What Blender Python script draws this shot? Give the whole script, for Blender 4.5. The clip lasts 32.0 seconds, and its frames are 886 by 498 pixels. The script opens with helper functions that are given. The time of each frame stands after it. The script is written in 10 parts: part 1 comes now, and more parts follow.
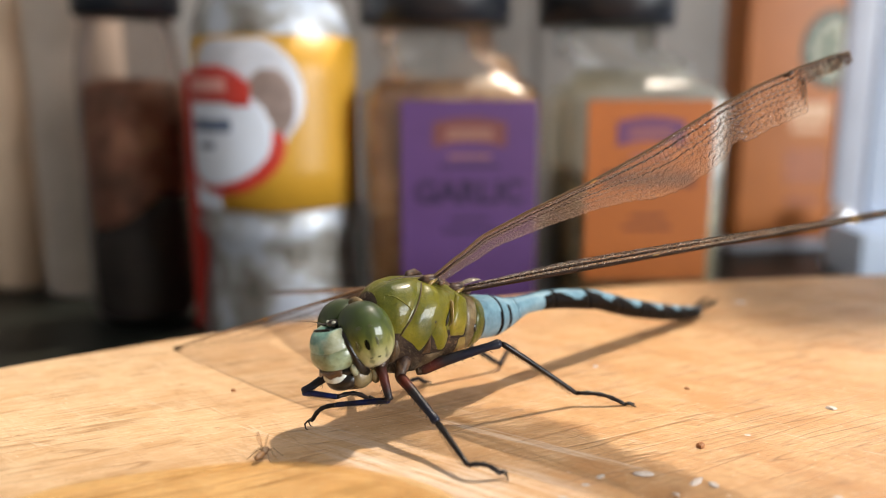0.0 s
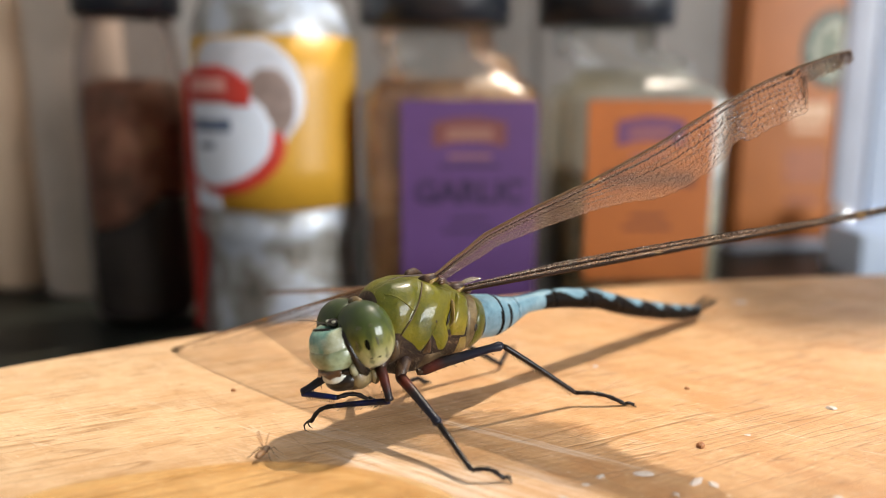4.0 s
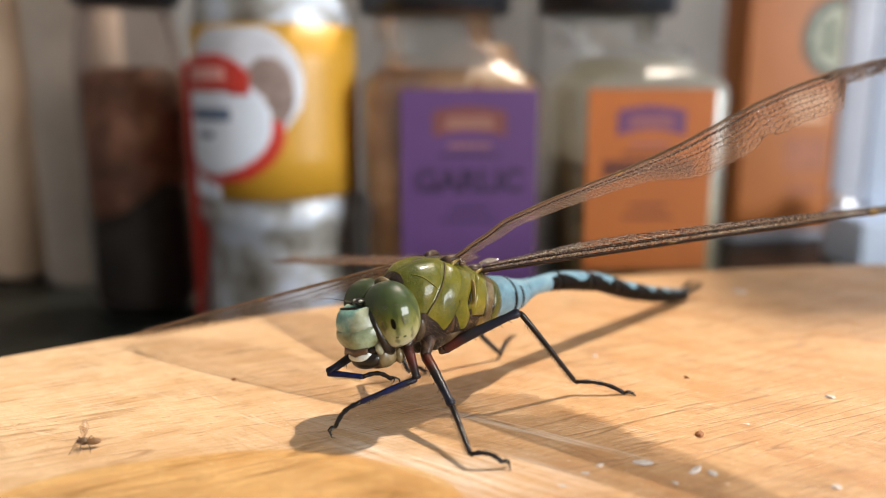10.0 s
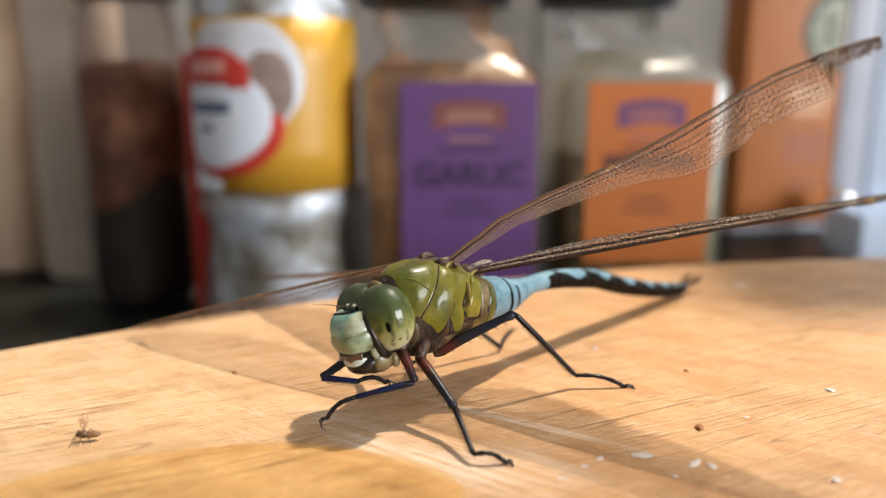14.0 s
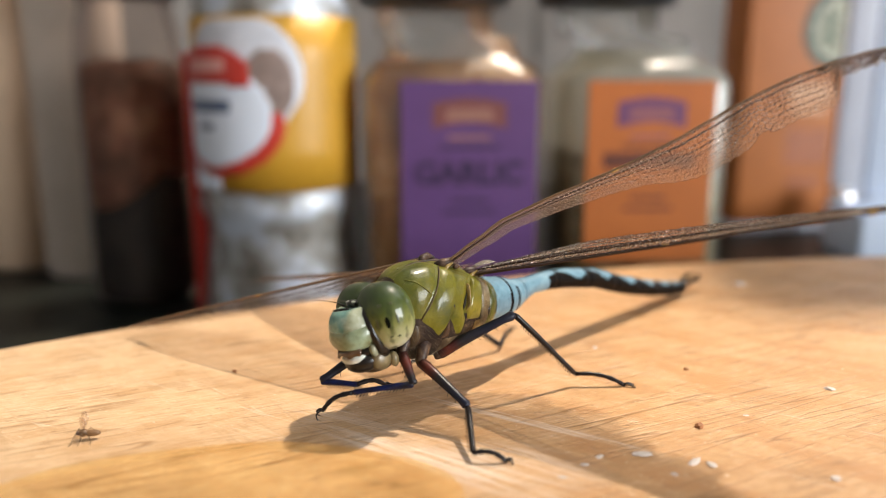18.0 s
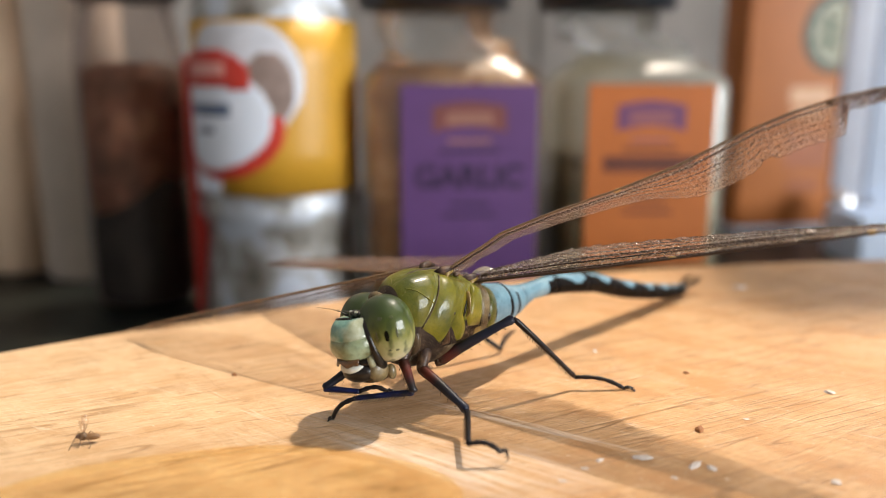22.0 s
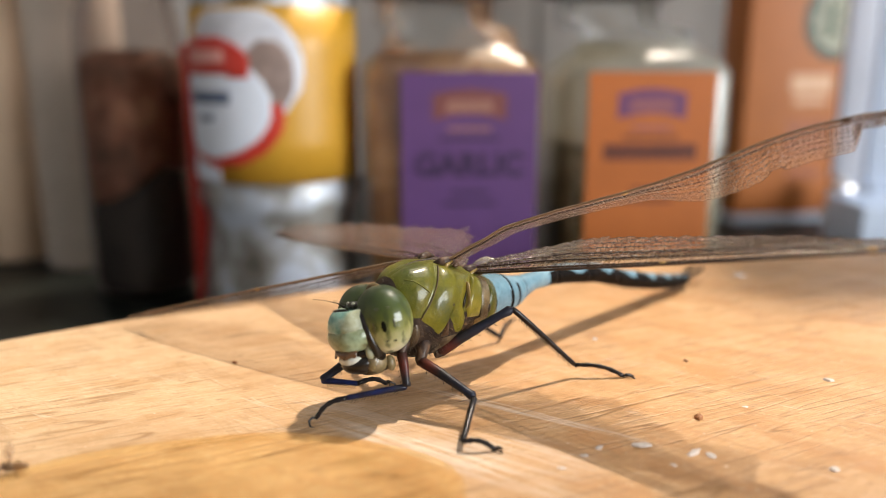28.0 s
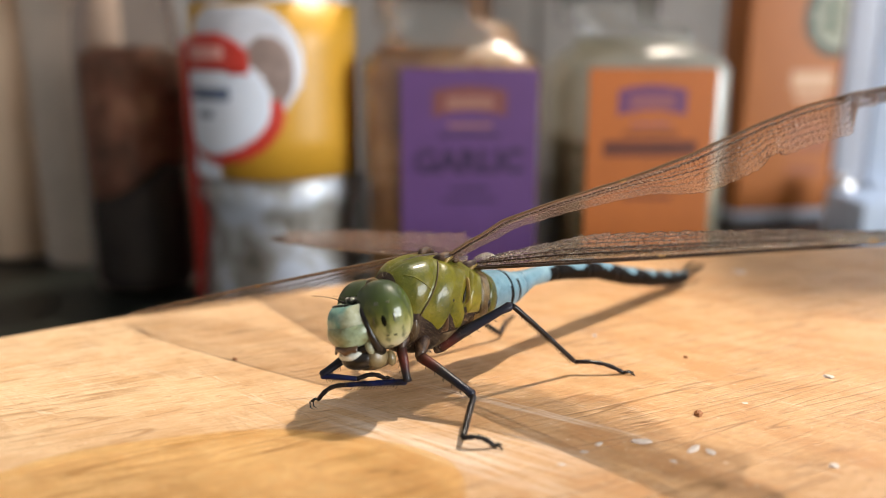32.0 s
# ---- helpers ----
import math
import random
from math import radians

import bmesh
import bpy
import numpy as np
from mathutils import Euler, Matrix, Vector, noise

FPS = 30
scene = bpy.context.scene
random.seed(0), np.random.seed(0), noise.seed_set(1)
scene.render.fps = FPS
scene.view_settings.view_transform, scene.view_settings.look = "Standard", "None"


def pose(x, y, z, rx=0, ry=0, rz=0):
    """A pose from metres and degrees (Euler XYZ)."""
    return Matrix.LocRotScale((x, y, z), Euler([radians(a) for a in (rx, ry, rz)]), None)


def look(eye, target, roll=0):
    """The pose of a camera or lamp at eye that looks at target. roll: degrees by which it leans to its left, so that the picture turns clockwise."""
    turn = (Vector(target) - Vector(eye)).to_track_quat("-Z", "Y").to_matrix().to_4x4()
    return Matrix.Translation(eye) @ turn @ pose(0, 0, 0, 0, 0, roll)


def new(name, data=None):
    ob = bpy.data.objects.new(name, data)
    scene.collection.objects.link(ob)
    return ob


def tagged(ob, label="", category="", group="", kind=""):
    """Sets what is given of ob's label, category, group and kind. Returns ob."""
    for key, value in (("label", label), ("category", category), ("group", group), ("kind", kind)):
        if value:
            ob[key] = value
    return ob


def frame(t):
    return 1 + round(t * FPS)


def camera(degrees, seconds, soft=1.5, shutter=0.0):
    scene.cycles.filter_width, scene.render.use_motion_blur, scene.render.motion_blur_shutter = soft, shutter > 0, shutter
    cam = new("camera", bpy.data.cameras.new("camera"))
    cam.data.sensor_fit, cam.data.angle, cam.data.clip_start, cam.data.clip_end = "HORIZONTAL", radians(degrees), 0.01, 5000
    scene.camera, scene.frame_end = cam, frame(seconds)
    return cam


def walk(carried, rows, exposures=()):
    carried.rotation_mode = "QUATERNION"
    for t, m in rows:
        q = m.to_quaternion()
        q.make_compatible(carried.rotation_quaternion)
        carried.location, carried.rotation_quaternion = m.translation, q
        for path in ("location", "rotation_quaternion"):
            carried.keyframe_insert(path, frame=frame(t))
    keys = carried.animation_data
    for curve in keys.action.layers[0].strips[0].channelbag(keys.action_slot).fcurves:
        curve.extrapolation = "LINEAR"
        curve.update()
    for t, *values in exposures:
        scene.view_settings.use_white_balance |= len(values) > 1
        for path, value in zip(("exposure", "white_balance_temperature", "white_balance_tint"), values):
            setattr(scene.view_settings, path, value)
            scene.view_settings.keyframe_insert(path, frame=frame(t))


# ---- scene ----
MM = 0.001


def mm(x, y, z, rx=0, ry=0, rz=0):
    """A pose from millimetres and degrees."""
    return pose(x * MM, y * MM, z * MM, rx, ry, rz)


# ---- camera ----
cam = camera(58.49, 32.0, soft=0.7, shutter=0.5)
cam.data.dof.use_dof = True
cam.data.dof.focus_distance = 0.087
cam.data.dof.aperture_fstop = 12.5
walk(cam, [
    (0, mm(0, 0, 36.70, 78.600, 0, 0)), (0.5, mm(0, 0, 36.70, 78.600, 0, 0)), (1, mm(0, 0, 36.70, 78.723, 0, 0)), (1.5, mm(0, 0, 36.70, 78.846, 0, 0)),
    (2, mm(0, 0, 36.70, 78.907, 0, 0)), (2.5, mm(0, 0, 36.70, 78.723, 0, 0)), (3, mm(0, 0, 36.70, 78.661, 0, 0)), (3.5, mm(0, 0, 36.70, 78.661, 0, 0)),
    (5.5, mm(0, 0, 36.70, 78.088, 0, 0)), (6, mm(0, 0, 36.70, 78.027, 0, 0)), (6.5, mm(0, 0, 36.70, 78.109, 0, 0)), (7, mm(0, 0, 36.70, 77.863, 0, 0)),
    (7.5, mm(0, 0, 36.70, 77.700, 0, 0)), (8, mm(0, 0, 36.70, 77.577, 0, 0)), (8.5, mm(0, 0, 36.70, 77.332, 0, 0)), (9, mm(0, 0, 36.70, 77.454, 0, 0)),
    (9.5, mm(0, 0, 36.70, 77.577, 0, 0)), (10, mm(0, 0, 36.70, 77.822, 0, 0)), (10.5, mm(0, 0, 36.70, 77.863, 0, 0)), (11, mm(0, 0, 36.70, 77.904, 0, 0)),
    (11.5, mm(0, 0, 36.70, 77.986, 0, 0)), (12, mm(0, 0, 36.70, 78.068, 0, 0)), (12.5, mm(0, 0, 36.70, 77.966, 0, 0)), (13, mm(0, 0, 36.70, 77.945, 0, 0)),
    (13.5, mm(0, 0, 36.70, 77.577, 0, 0)), (14, mm(0, 0, 36.70, 77.352, 0, 0)), (14.5, mm(0, 0, 36.70, 77.127, 0, 0)), (16.5, mm(0, 0, 36.70, 77.025, 0, 0)),
    (17, mm(0, 0, 36.70, 77.127, 0, 0)), (17.5, mm(0, 0, 36.70, 77.209, 0, 0)), (18, mm(0, 0, 36.70, 77.250, 0, 0)), (18.5, mm(0, 0, 36.70, 77.332, 0, 0)),
    (19, mm(0, 0, 36.70, 77.372, 0, 0)), (19.5, mm(0, 0, 36.70, 77.475, 0, 0)), (20, mm(0, 0, 36.70, 77.495, 0, 0)), (20.5, mm(0, 0, 36.70, 77.577, 0, 0)),
    (21, mm(0, 0, 36.70, 77.475, 0, 0)), (21.5, mm(0, 0, 36.70, 77.413, 0, 0)), (22, mm(0, 0, 36.70, 77.495, 0, 0)), (22.5, mm(0, 0, 36.70, 77.454, 0, 0)),
    (23, mm(0, 0, 36.70, 77.332, 0, 0)), (23.5, mm(0, 0, 36.70, 77.168, 0, 0)), (24, mm(0, 0, 36.70, 77.229, 0, 0)), (24.5, mm(0, 0, 36.70, 77.291, 0, 0)),
    (25, mm(0, 0, 36.70, 77.168, 0, 0)), (25.5, mm(0, 0, 36.70, 77.127, 0, 0)), (27.5, mm(0, 0, 36.70, 76.718, 0, 0)), (28, mm(0, 0, 36.70, 76.636, 0, 0)),
    (28.5, mm(0, 0, 36.70, 76.636, 0, 0)), (29, mm(0, 0, 36.70, 76.759, 0, 0)), (29.5, mm(0, 0, 36.70, 76.882, 0, 0)), (30, mm(0, 0, 36.70, 76.841, 0, 0)),
    (30.5, mm(0, 0, 36.70, 76.269, 0, 0)), (31, mm(0, 0, 36.70, 76.289, 0, 0)), (31.5, mm(0, 0, 36.70, 76.391, 0, 0)), (32, mm(0, 0, 36.70, 76.391, 0, 0)),
])

# ---- world, sun and added fill lamps ----
SUN_AZ, SUN_EL = 43.0, 62.0   # the sun stands to the far right, seen from above, counted from +x to +y
world = bpy.data.worlds.new("sky")
scene.world = world
world.use_nodes = True
sky = world.node_tree.nodes.new("ShaderNodeTexSky")
sky.sky_type, sky.sun_disc = "NISHITA", False
sky.sun_elevation, sky.sun_rotation = radians(SUN_EL), radians(90 - SUN_AZ)
world.node_tree.links.new(sky.outputs[0], world.node_tree.nodes["Background"].inputs[0])
world.node_tree.nodes["Background"].inputs[1].default_value = 0.12
scene.view_settings.exposure = 0.21

sun = new("sun", bpy.data.lights.new("sun", "SUN"))
sun.data.energy, sun.data.angle, sun.data.color = 4.35, radians(1.9), (1.0, 0.862, 0.70)
s_dir = Vector((math.cos(radians(SUN_AZ)) * math.cos(radians(SUN_EL)), math.sin(radians(SUN_AZ)) * math.cos(radians(SUN_EL)), math.sin(radians(SUN_EL))))
sun.matrix_world = look(s_dir, (0, 0, 0))


def fill_light(name, centre, target, w, h, watts, colour):
    ob = new(name, bpy.data.lights.new(name, "AREA"))
    ob.data.shape, ob.data.size, ob.data.size_y = "RECTANGLE", w, h
    ob.data.energy, ob.data.color = watts, colour
    ob.matrix_world = look(centre, target)
    return ob


# added soft fill, standing in the unseen back window
fill_light("back_fill_light", (0.70, 0.59, 1.0), (0.1, 0.0, 0.0), 1.25, 0.8, 4.0, (0.92, 0.96, 1.0))
# added fill from the right that brightens the fronts of the jars
fill_light("side_fill_light", (1.88, -1.0, 0.45), (0.0, 0.3, 0.0), 1.1, 0.75, 46.0, (0.95, 0.98, 1.0))


# ---- materials ----
def material(name):
    m = bpy.data.materials.new(name)
    m.use_nodes = True
    nt = m.node_tree
    return m, nt, nt.nodes["Principled BSDF"]


def node(nt, kind, **values):
    n = nt.nodes.new(kind)
    for k, v in values.items():
        n.inputs[k.replace("_", " ")].default_value = v
    return n


def coords(nt, scale=(1, 1, 1), turn=(0, 0, 0), output="Object"):
    tc = nt.nodes.new("ShaderNodeTexCoord")
    mp = nt.nodes.new("ShaderNodeMapping")
    mp.vector_type = "TEXTURE"               # turned first, then stretched
    mp.inputs["Scale"].default_value = [1 / s for s in scale]
    mp.inputs["Rotation"].default_value = turn
    nt.links.new(tc.outputs[output], mp.inputs[0])
    return mp.outputs[0]


def ramp(nt, source, stops):
    r = nt.nodes.new("ShaderNodeValToRGB")
    els = r.color_ramp.elements
    while len(els) < len(stops):
        els.new(0.5)
    for e, (p, c) in zip(els, stops):
        e.position, e.color = p, (*c, 1) if len(c) == 3 else c
    nt.links.new(source, r.inputs[0])
    return r.outputs[0]


def mix(nt, fac, a, b, kind="MIX"):
    n = nt.nodes.new("ShaderNodeMix")
    n.data_type, n.blend_type = "RGBA", kind
    for k, v in ((0, fac), (6, a), (7, b)):
        if isinstance(v, (int, float)):
            n.inputs[k].default_value = v
        elif isinstance(v, tuple):
            n.inputs[k].default_value = (*v, 1)
        else:
            nt.links.new(v, n.inputs[k])
    return n.outputs[2]


def noise_of(nt, vec, scale, detail=4.0, rough=0.55):
    n = node(nt, "ShaderNodeTexNoise", Scale=scale, Detail=detail, Roughness=rough)
    nt.links.new(vec, n.inputs["Vector"])
    return n.outputs[0]


def bump(nt, bsdf, height, strength=0.3, distance=0.0002):
    b = nt.nodes.new("ShaderNodeBump")
    b.inputs["Strength"].default_value, b.inputs["Distance"].default_value = strength, distance
    nt.links.new(height, b.inputs["Height"])
    nt.links.new(b.outputs[0], bsdf.inputs["Normal"])


def plain(name, colour, rough=0.5, metal=0.0, vary=0.15, scale=900.0, relief=0.15, coat=0.0, spec=0.5):
    """A surface with a two-scale variation of one colour and fine relief."""
    m, nt, b = material(name)
    v = coords(nt)
    big, fine = noise_of(nt, v, scale * 0.2, 3), noise_of(nt, v, scale, 5)
    dark, light = tuple(c * (1 - vary) for c in colour), tuple(min(1, c * (1 + vary)) for c in colour)
    c1 = ramp(nt, big, ((0.3, dark), (0.7, light)))
    c2 = mix(nt, 0.35, c1, ramp(nt, fine, ((0.3, dark), (0.75, light))))
    nt.links.new(c2, b.inputs["Base Color"])
    b.inputs["Roughness"].default_value, b.inputs["Metallic"].default_value = rough, metal
    b.inputs["Coat Weight"].default_value, b.inputs["Specular IOR Level"].default_value = coat, spec
    b.inputs["Coat Roughness"].default_value = 0.08
    if relief:
        bump(nt, b, fine, relief, 0.3 / scale)
    return m


def clear(name, tint, gloss=0.12, rough=0.05, vary=0.0, scale=3000.0):
    """Thin clear stuff: light goes straight through, tinted, with a gloss that grows at grazing angles."""
    m, nt, b = material(name)
    nt.nodes.remove(b)
    out = nt.nodes["Material Output"]
    tr, gl, mx = nt.nodes.new("ShaderNodeBsdfTransparent"), nt.nodes.new("ShaderNodeBsdfGlossy"), nt.nodes.new("ShaderNodeMixShader")
    tr.inputs[0].default_value = (*tint, 1)
    gl.inputs["Roughness"].default_value = rough
    lw = node(nt, "ShaderNodeLayerWeight", Blend=0.25)
    mul = nt.nodes.new("ShaderNodeMath")
    mul.operation, mul.use_clamp = "MULTIPLY_ADD", True
    mul.inputs[1].default_value, mul.inputs[2].default_value = 0.6, gloss
    nt.links.new(lw.outputs["Fresnel"], mul.inputs[0])
    nt.links.new(mul.outputs[0], mx.inputs[0])
    nt.links.new(tr.outputs[0], mx.inputs[1])
    nt.links.new(gl.outputs[0], mx.inputs[2])
    nt.links.new(mx.outputs[0], out.inputs[0])
    if vary:
        v = coords(nt)
        n = noise_of(nt, v, scale, 3)
        lo = tuple(c * (1 - vary) for c in tint)
        nt.links.new(ramp(nt, n, ((0.3, lo), (0.7, tint))), tr.inputs[0])
        bp = nt.nodes.new("ShaderNodeBump")
        bp.inputs["Strength"].default_value, bp.inputs["Distance"].default_value = 0.6, 0.0002
        nt.links.new(n, bp.inputs["Height"])
        nt.links.new(bp.outputs[0], gl.inputs["Normal"])
    return m


def wing_skin(name, tint, haze, share, gloss=0.03):
    """Dry wing skin: most light goes through, tinted; the rest is scattered by its dust and age."""
    m, nt, b = material(name)
    nt.nodes.remove(b)
    v = coords(nt)
    n = noise_of(nt, v, 2400, 3)
    tr, df, tl = nt.nodes.new("ShaderNodeBsdfTransparent"), nt.nodes.new("ShaderNodeBsdfDiffuse"), nt.nodes.new("ShaderNodeBsdfTranslucent")
    gl = nt.nodes.new("ShaderNodeBsdfGlossy")
    gl.inputs["Roughness"].default_value = 0.22
    nt.links.new(ramp(nt, n, ((0.3, tuple(c * 0.93 for c in tint)), (0.7, tint))), tr.inputs[0])
    df.inputs[0].default_value = tl.inputs[0].default_value = (*haze, 1)
    m1, m2, m3 = [nt.nodes.new("ShaderNodeMixShader") for _ in range(3)]
    m1.inputs[0].default_value, m2.inputs[0].default_value, m3.inputs[0].default_value = 0.5, share, gloss
    bp = nt.nodes.new("ShaderNodeBump")
    bp.inputs["Strength"].default_value, bp.inputs["Distance"].default_value = 1.0, 0.0004
    nt.links.new(n, bp.inputs["Height"])
    nt.links.new(bp.outputs[0], gl.inputs["Normal"])
    for x, y, z in ((m1, df, tl), (m2, tr, m1), (m3, m2, gl)):
        nt.links.new(y.outputs[0], x.inputs[1])
        nt.links.new(z.outputs[0], x.inputs[2])
    nt.links.new(m3.outputs[0], nt.nodes["Material Output"].inputs[0])
    return m


def thin_lines(nt, scale, turn, width, level=0.5):
    """Thin broken lines along the stretched axis: the places where a smooth field crosses a level."""
    n = noise_of(nt, coords(nt, scale, (0, 0, radians(turn))), 1.0, 1.0, 0.4)
    return ramp(nt, n, ((level - width, (0, 0, 0)), (level, (1, 1, 1)), (level + width, (0, 0, 0))))


def board_wood():
    m, nt, b = material("worn_oiled_beech")
    grain, across = radians(24), radians(-33)      # the fibres run off to the right; the scraping crosses them
    broad = noise_of(nt, coords(nt, (30, 55, 30), (0, 0, grain)), 1.0, 4, 0.6)
    streak = noise_of(nt, coords(nt, (60, 420, 60), (0, 0, grain)), 1.0, 6, 0.7)
    wipe = noise_of(nt, coords(nt, (55, 360, 55), (0, 0, across)), 1.0, 5, 0.65)
    fibre = noise_of(nt, coords(nt, (520, 2600, 520), (0, 0, grain)), 1.0, 5, 0.75)
    tick = noise_of(nt, coords(nt, (600, 3000, 600), (0, 0, across)), 1.0, 3, 0.6)
    blot = noise_of(nt, coords(nt, (75, 210, 75), (0, 0, grain)), 1.0, 6, 0.7)
    speck = noise_of(nt, coords(nt, (1500, 1500, 1500)), 1.0, 2, 0.5)
    c = ramp(nt, broad, ((0.3, (0.50, 0.29, 0.135)), (0.5, (0.60, 0.37, 0.185)), (0.7, (0.70, 0.47, 0.265))))
    c = mix(nt, 0.5, c, ramp(nt, streak, ((0.34, (0.37, 0.19, 0.08)), (0.5, (0.60, 0.375, 0.20)), (0.68, (0.76, 0.54, 0.35)))))
    c = mix(nt, 0.46, c, ramp(nt, wipe, ((0.36, (0.36, 0.185, 0.075)), (0.5, (0.60, 0.375, 0.20)), (0.66, (0.78, 0.56, 0.36)))))
    c = mix(nt, 0.42, c, ramp(nt, fibre, ((0.38, (0.30, 0.155, 0.062)), (0.5, (0.59, 0.37, 0.19)), (0.61, (0.84, 0.62, 0.41)))))
    c = mix(nt, ramp(nt, blot, ((0.49, (0, 0, 0)), (0.66, (0.66, 0.66, 0.66)))), c, (0.45, 0.225, 0.086))
    # browner towards +x; paler towards -x, where a hazy sheen is painted in
    tcx = nt.nodes.new("ShaderNodeTexCoord")
    sx = nt.nodes.new("ShaderNodeSeparateXYZ")
    nt.links.new(tcx.outputs["Object"], sx.inputs[0])
    mrx = nt.nodes.new("ShaderNodeMapRange")
    mrx.inputs["From Min"].default_value, mrx.inputs["From Max"].default_value = -0.045, 0.030
    nt.links.new(sx.outputs["X"], mrx.inputs["Value"])
    patch_n = noise_of(nt, coords(nt, (60, 200, 60), (0, 0, across)), 1.0, 5, 0.68)
    brown = mix(nt, 1.0, ramp(nt, patch_n, ((0.46, (0.0, 0.0, 0.0)), (0.62, (0.85, 0.85, 0.85)))), mrx.outputs[0], "MULTIPLY")
    c = mix(nt, brown, c, (0.44, 0.20, 0.072))
    c = mix(nt, mix(nt, 0.42, (0, 0, 0), mrx.outputs[0]), c, (0.60, 0.325, 0.125))
    c = mix(nt, ramp(nt, mrx.outputs[0], ((0.0, (0.40, 0.40, 0.40)), (0.7, (0, 0, 0)))), c, (0.75, 0.57, 0.37))
    # knife cuts lie thick in some places and are missing in others
    where = ramp(nt, noise_of(nt, coords(nt, (55, 55, 55)), 1.0, 3, 0.6), ((0.43, (0.0, 0.0, 0.0)), (0.55, (1, 1, 1))))
    there = ramp(nt, noise_of(nt, coords(nt, (95, 95, 95), (0, 0, 1.0)), 1.0, 3, 0.6), ((0.47, (0.0, 0.0, 0.0)), (0.58, (1, 1, 1))))
    cuts = None
    for scale, turn, width, where_n, depth in (((26, 400, 26), 26, 0.026, where, 0.8), ((34, 640, 34), 23, 0.028, there, 0.72), ((30, 1200, 30), 25, 0.03, where, 0.3), ((34, 300, 34), -50, 0.024, there, 0.25), ((50, 640, 50), -36, 0.02, where, 0.2)):
        one = mix(nt, 1.0, thin_lines(nt, scale, turn, width), where_n, "MULTIPLY")
        one = mix(nt, 1.0, one, (depth, depth, depth), "MULTIPLY")
        cuts = one if cuts is None else mix(nt, 1.0, cuts, one, "LIGHTEN")
    smudge = noise_of(nt, coords(nt, (110, 260, 110), (0, 0, grain)), 1.0, 4, 0.65)
    c = mix(nt, ramp(nt, smudge, ((0.5, (0, 0, 0)), (0.64, (0.5, 0.5, 0.5)))), c, (0.47, 0.255, 0.10))
    c = mix(nt, cuts, c, (0.28, 0.145, 0.052))
    # pale raised fibres and scraped scratches
    pale = mix(nt, 0.45, (0, 0, 0), mix(nt, 1.0, thin_lines(nt, (30, 700, 30), -33, 0.010, 0.56), there, "MULTIPLY"))
    c = mix(nt, pale, c, (0.84, 0.70, 0.54))
    c = mix(nt, ramp(nt, tick, ((0.63, (0, 0, 0)), (0.72, (0.5, 0.5, 0.5)))), c, (0.84, 0.68, 0.50))
    c = mix(nt, ramp(nt, speck, ((0.69, (0, 0, 0)), (0.76, (0.6, 0.6, 0.6)))), c, (0.84, 0.70, 0.54))
    grit = noise_of(nt, coords(nt, (700, 1900, 700), (0, 0, grain)), 1.0, 3, 0.6)
    c = mix(nt, ramp(nt, grit, ((0.30, (0.55, 0.55, 0.55)), (0.38, (0, 0, 0)))), c, (0.25, 0.125, 0.05))
    # pale scuffed streaks, worn by scraping
    scuff = noise_of(nt, coords(nt, (90, 1400, 90), (0, 0, across)), 1.0, 6, 0.72)
    for at_x, at_y, turn, sx_, sy_, share in ((-0.0005, 0.0690, -32, 0.017, 0.0024, 0.75), (-0.0060, 0.0760, -33, 0.016, 0.0036, 0.45), (0.0075, 0.0690, -20, 0.009, 0.0050, 0.5), (0.0090, 0.0785, -30, 0.016, 0.0010, 0.7)):
        tc = nt.nodes.new("ShaderNodeTexCoord")
        mp = nt.nodes.new("ShaderNodeMapping")
        mp.vector_type = "TEXTURE"
        mp.inputs["Location"].default_value, mp.inputs["Rotation"].default_value, mp.inputs["Scale"].default_value = (at_x, at_y, 0), (0, 0, radians(turn)), (sx_, sy_, 1)
        nt.links.new(tc.outputs["Object"], mp.inputs[0])
        gr = nt.nodes.new("ShaderNodeTexGradient")
        gr.gradient_type = "SPHERICAL"
        nt.links.new(mp.outputs[0], gr.inputs[0])
        mul = mix(nt, 1.0, ramp(nt, gr.outputs[0], ((0.0, (0, 0, 0)), (0.45, (share, share, share)))), ramp(nt, scuff, ((0.42, (0, 0, 0)), (0.6, (0.9, 0.9, 0.9)))), "MULTIPLY")
        c = mix(nt, mul, c, (0.80, 0.68, 0.56))
    nt.links.new(c, b.inputs["Base Color"])
    nt.links.new(ramp(nt, streak, ((0.3, (0.52, 0.52, 0.52)), (0.7, (0.36, 0.36, 0.36)))), b.inputs["Roughness"])
    h = mix(nt, 0.5, fibre, mix(nt, 0.5, tick, streak))
    h = mix(nt, cuts, h, (0, 0, 0))
    h = mix(nt, pale, h, (1, 1, 1))
    bump(nt, b, h, 0.65, 0.0003)
    return m


def mottled(name, stops, scale, rough=0.7):
    """Loose spice behind glass: patches of several tones."""
    m, nt, b = material(name)
    v = coords(nt)
    c = ramp(nt, noise_of(nt, v, scale, 4, 0.62), stops)
    nt.links.new(c, b.inputs["Base Color"])
    b.inputs["Roughness"].default_value = rough
    bump(nt, b, noise_of(nt, v, scale * 5, 4), 0.6, 0.001)
    return m


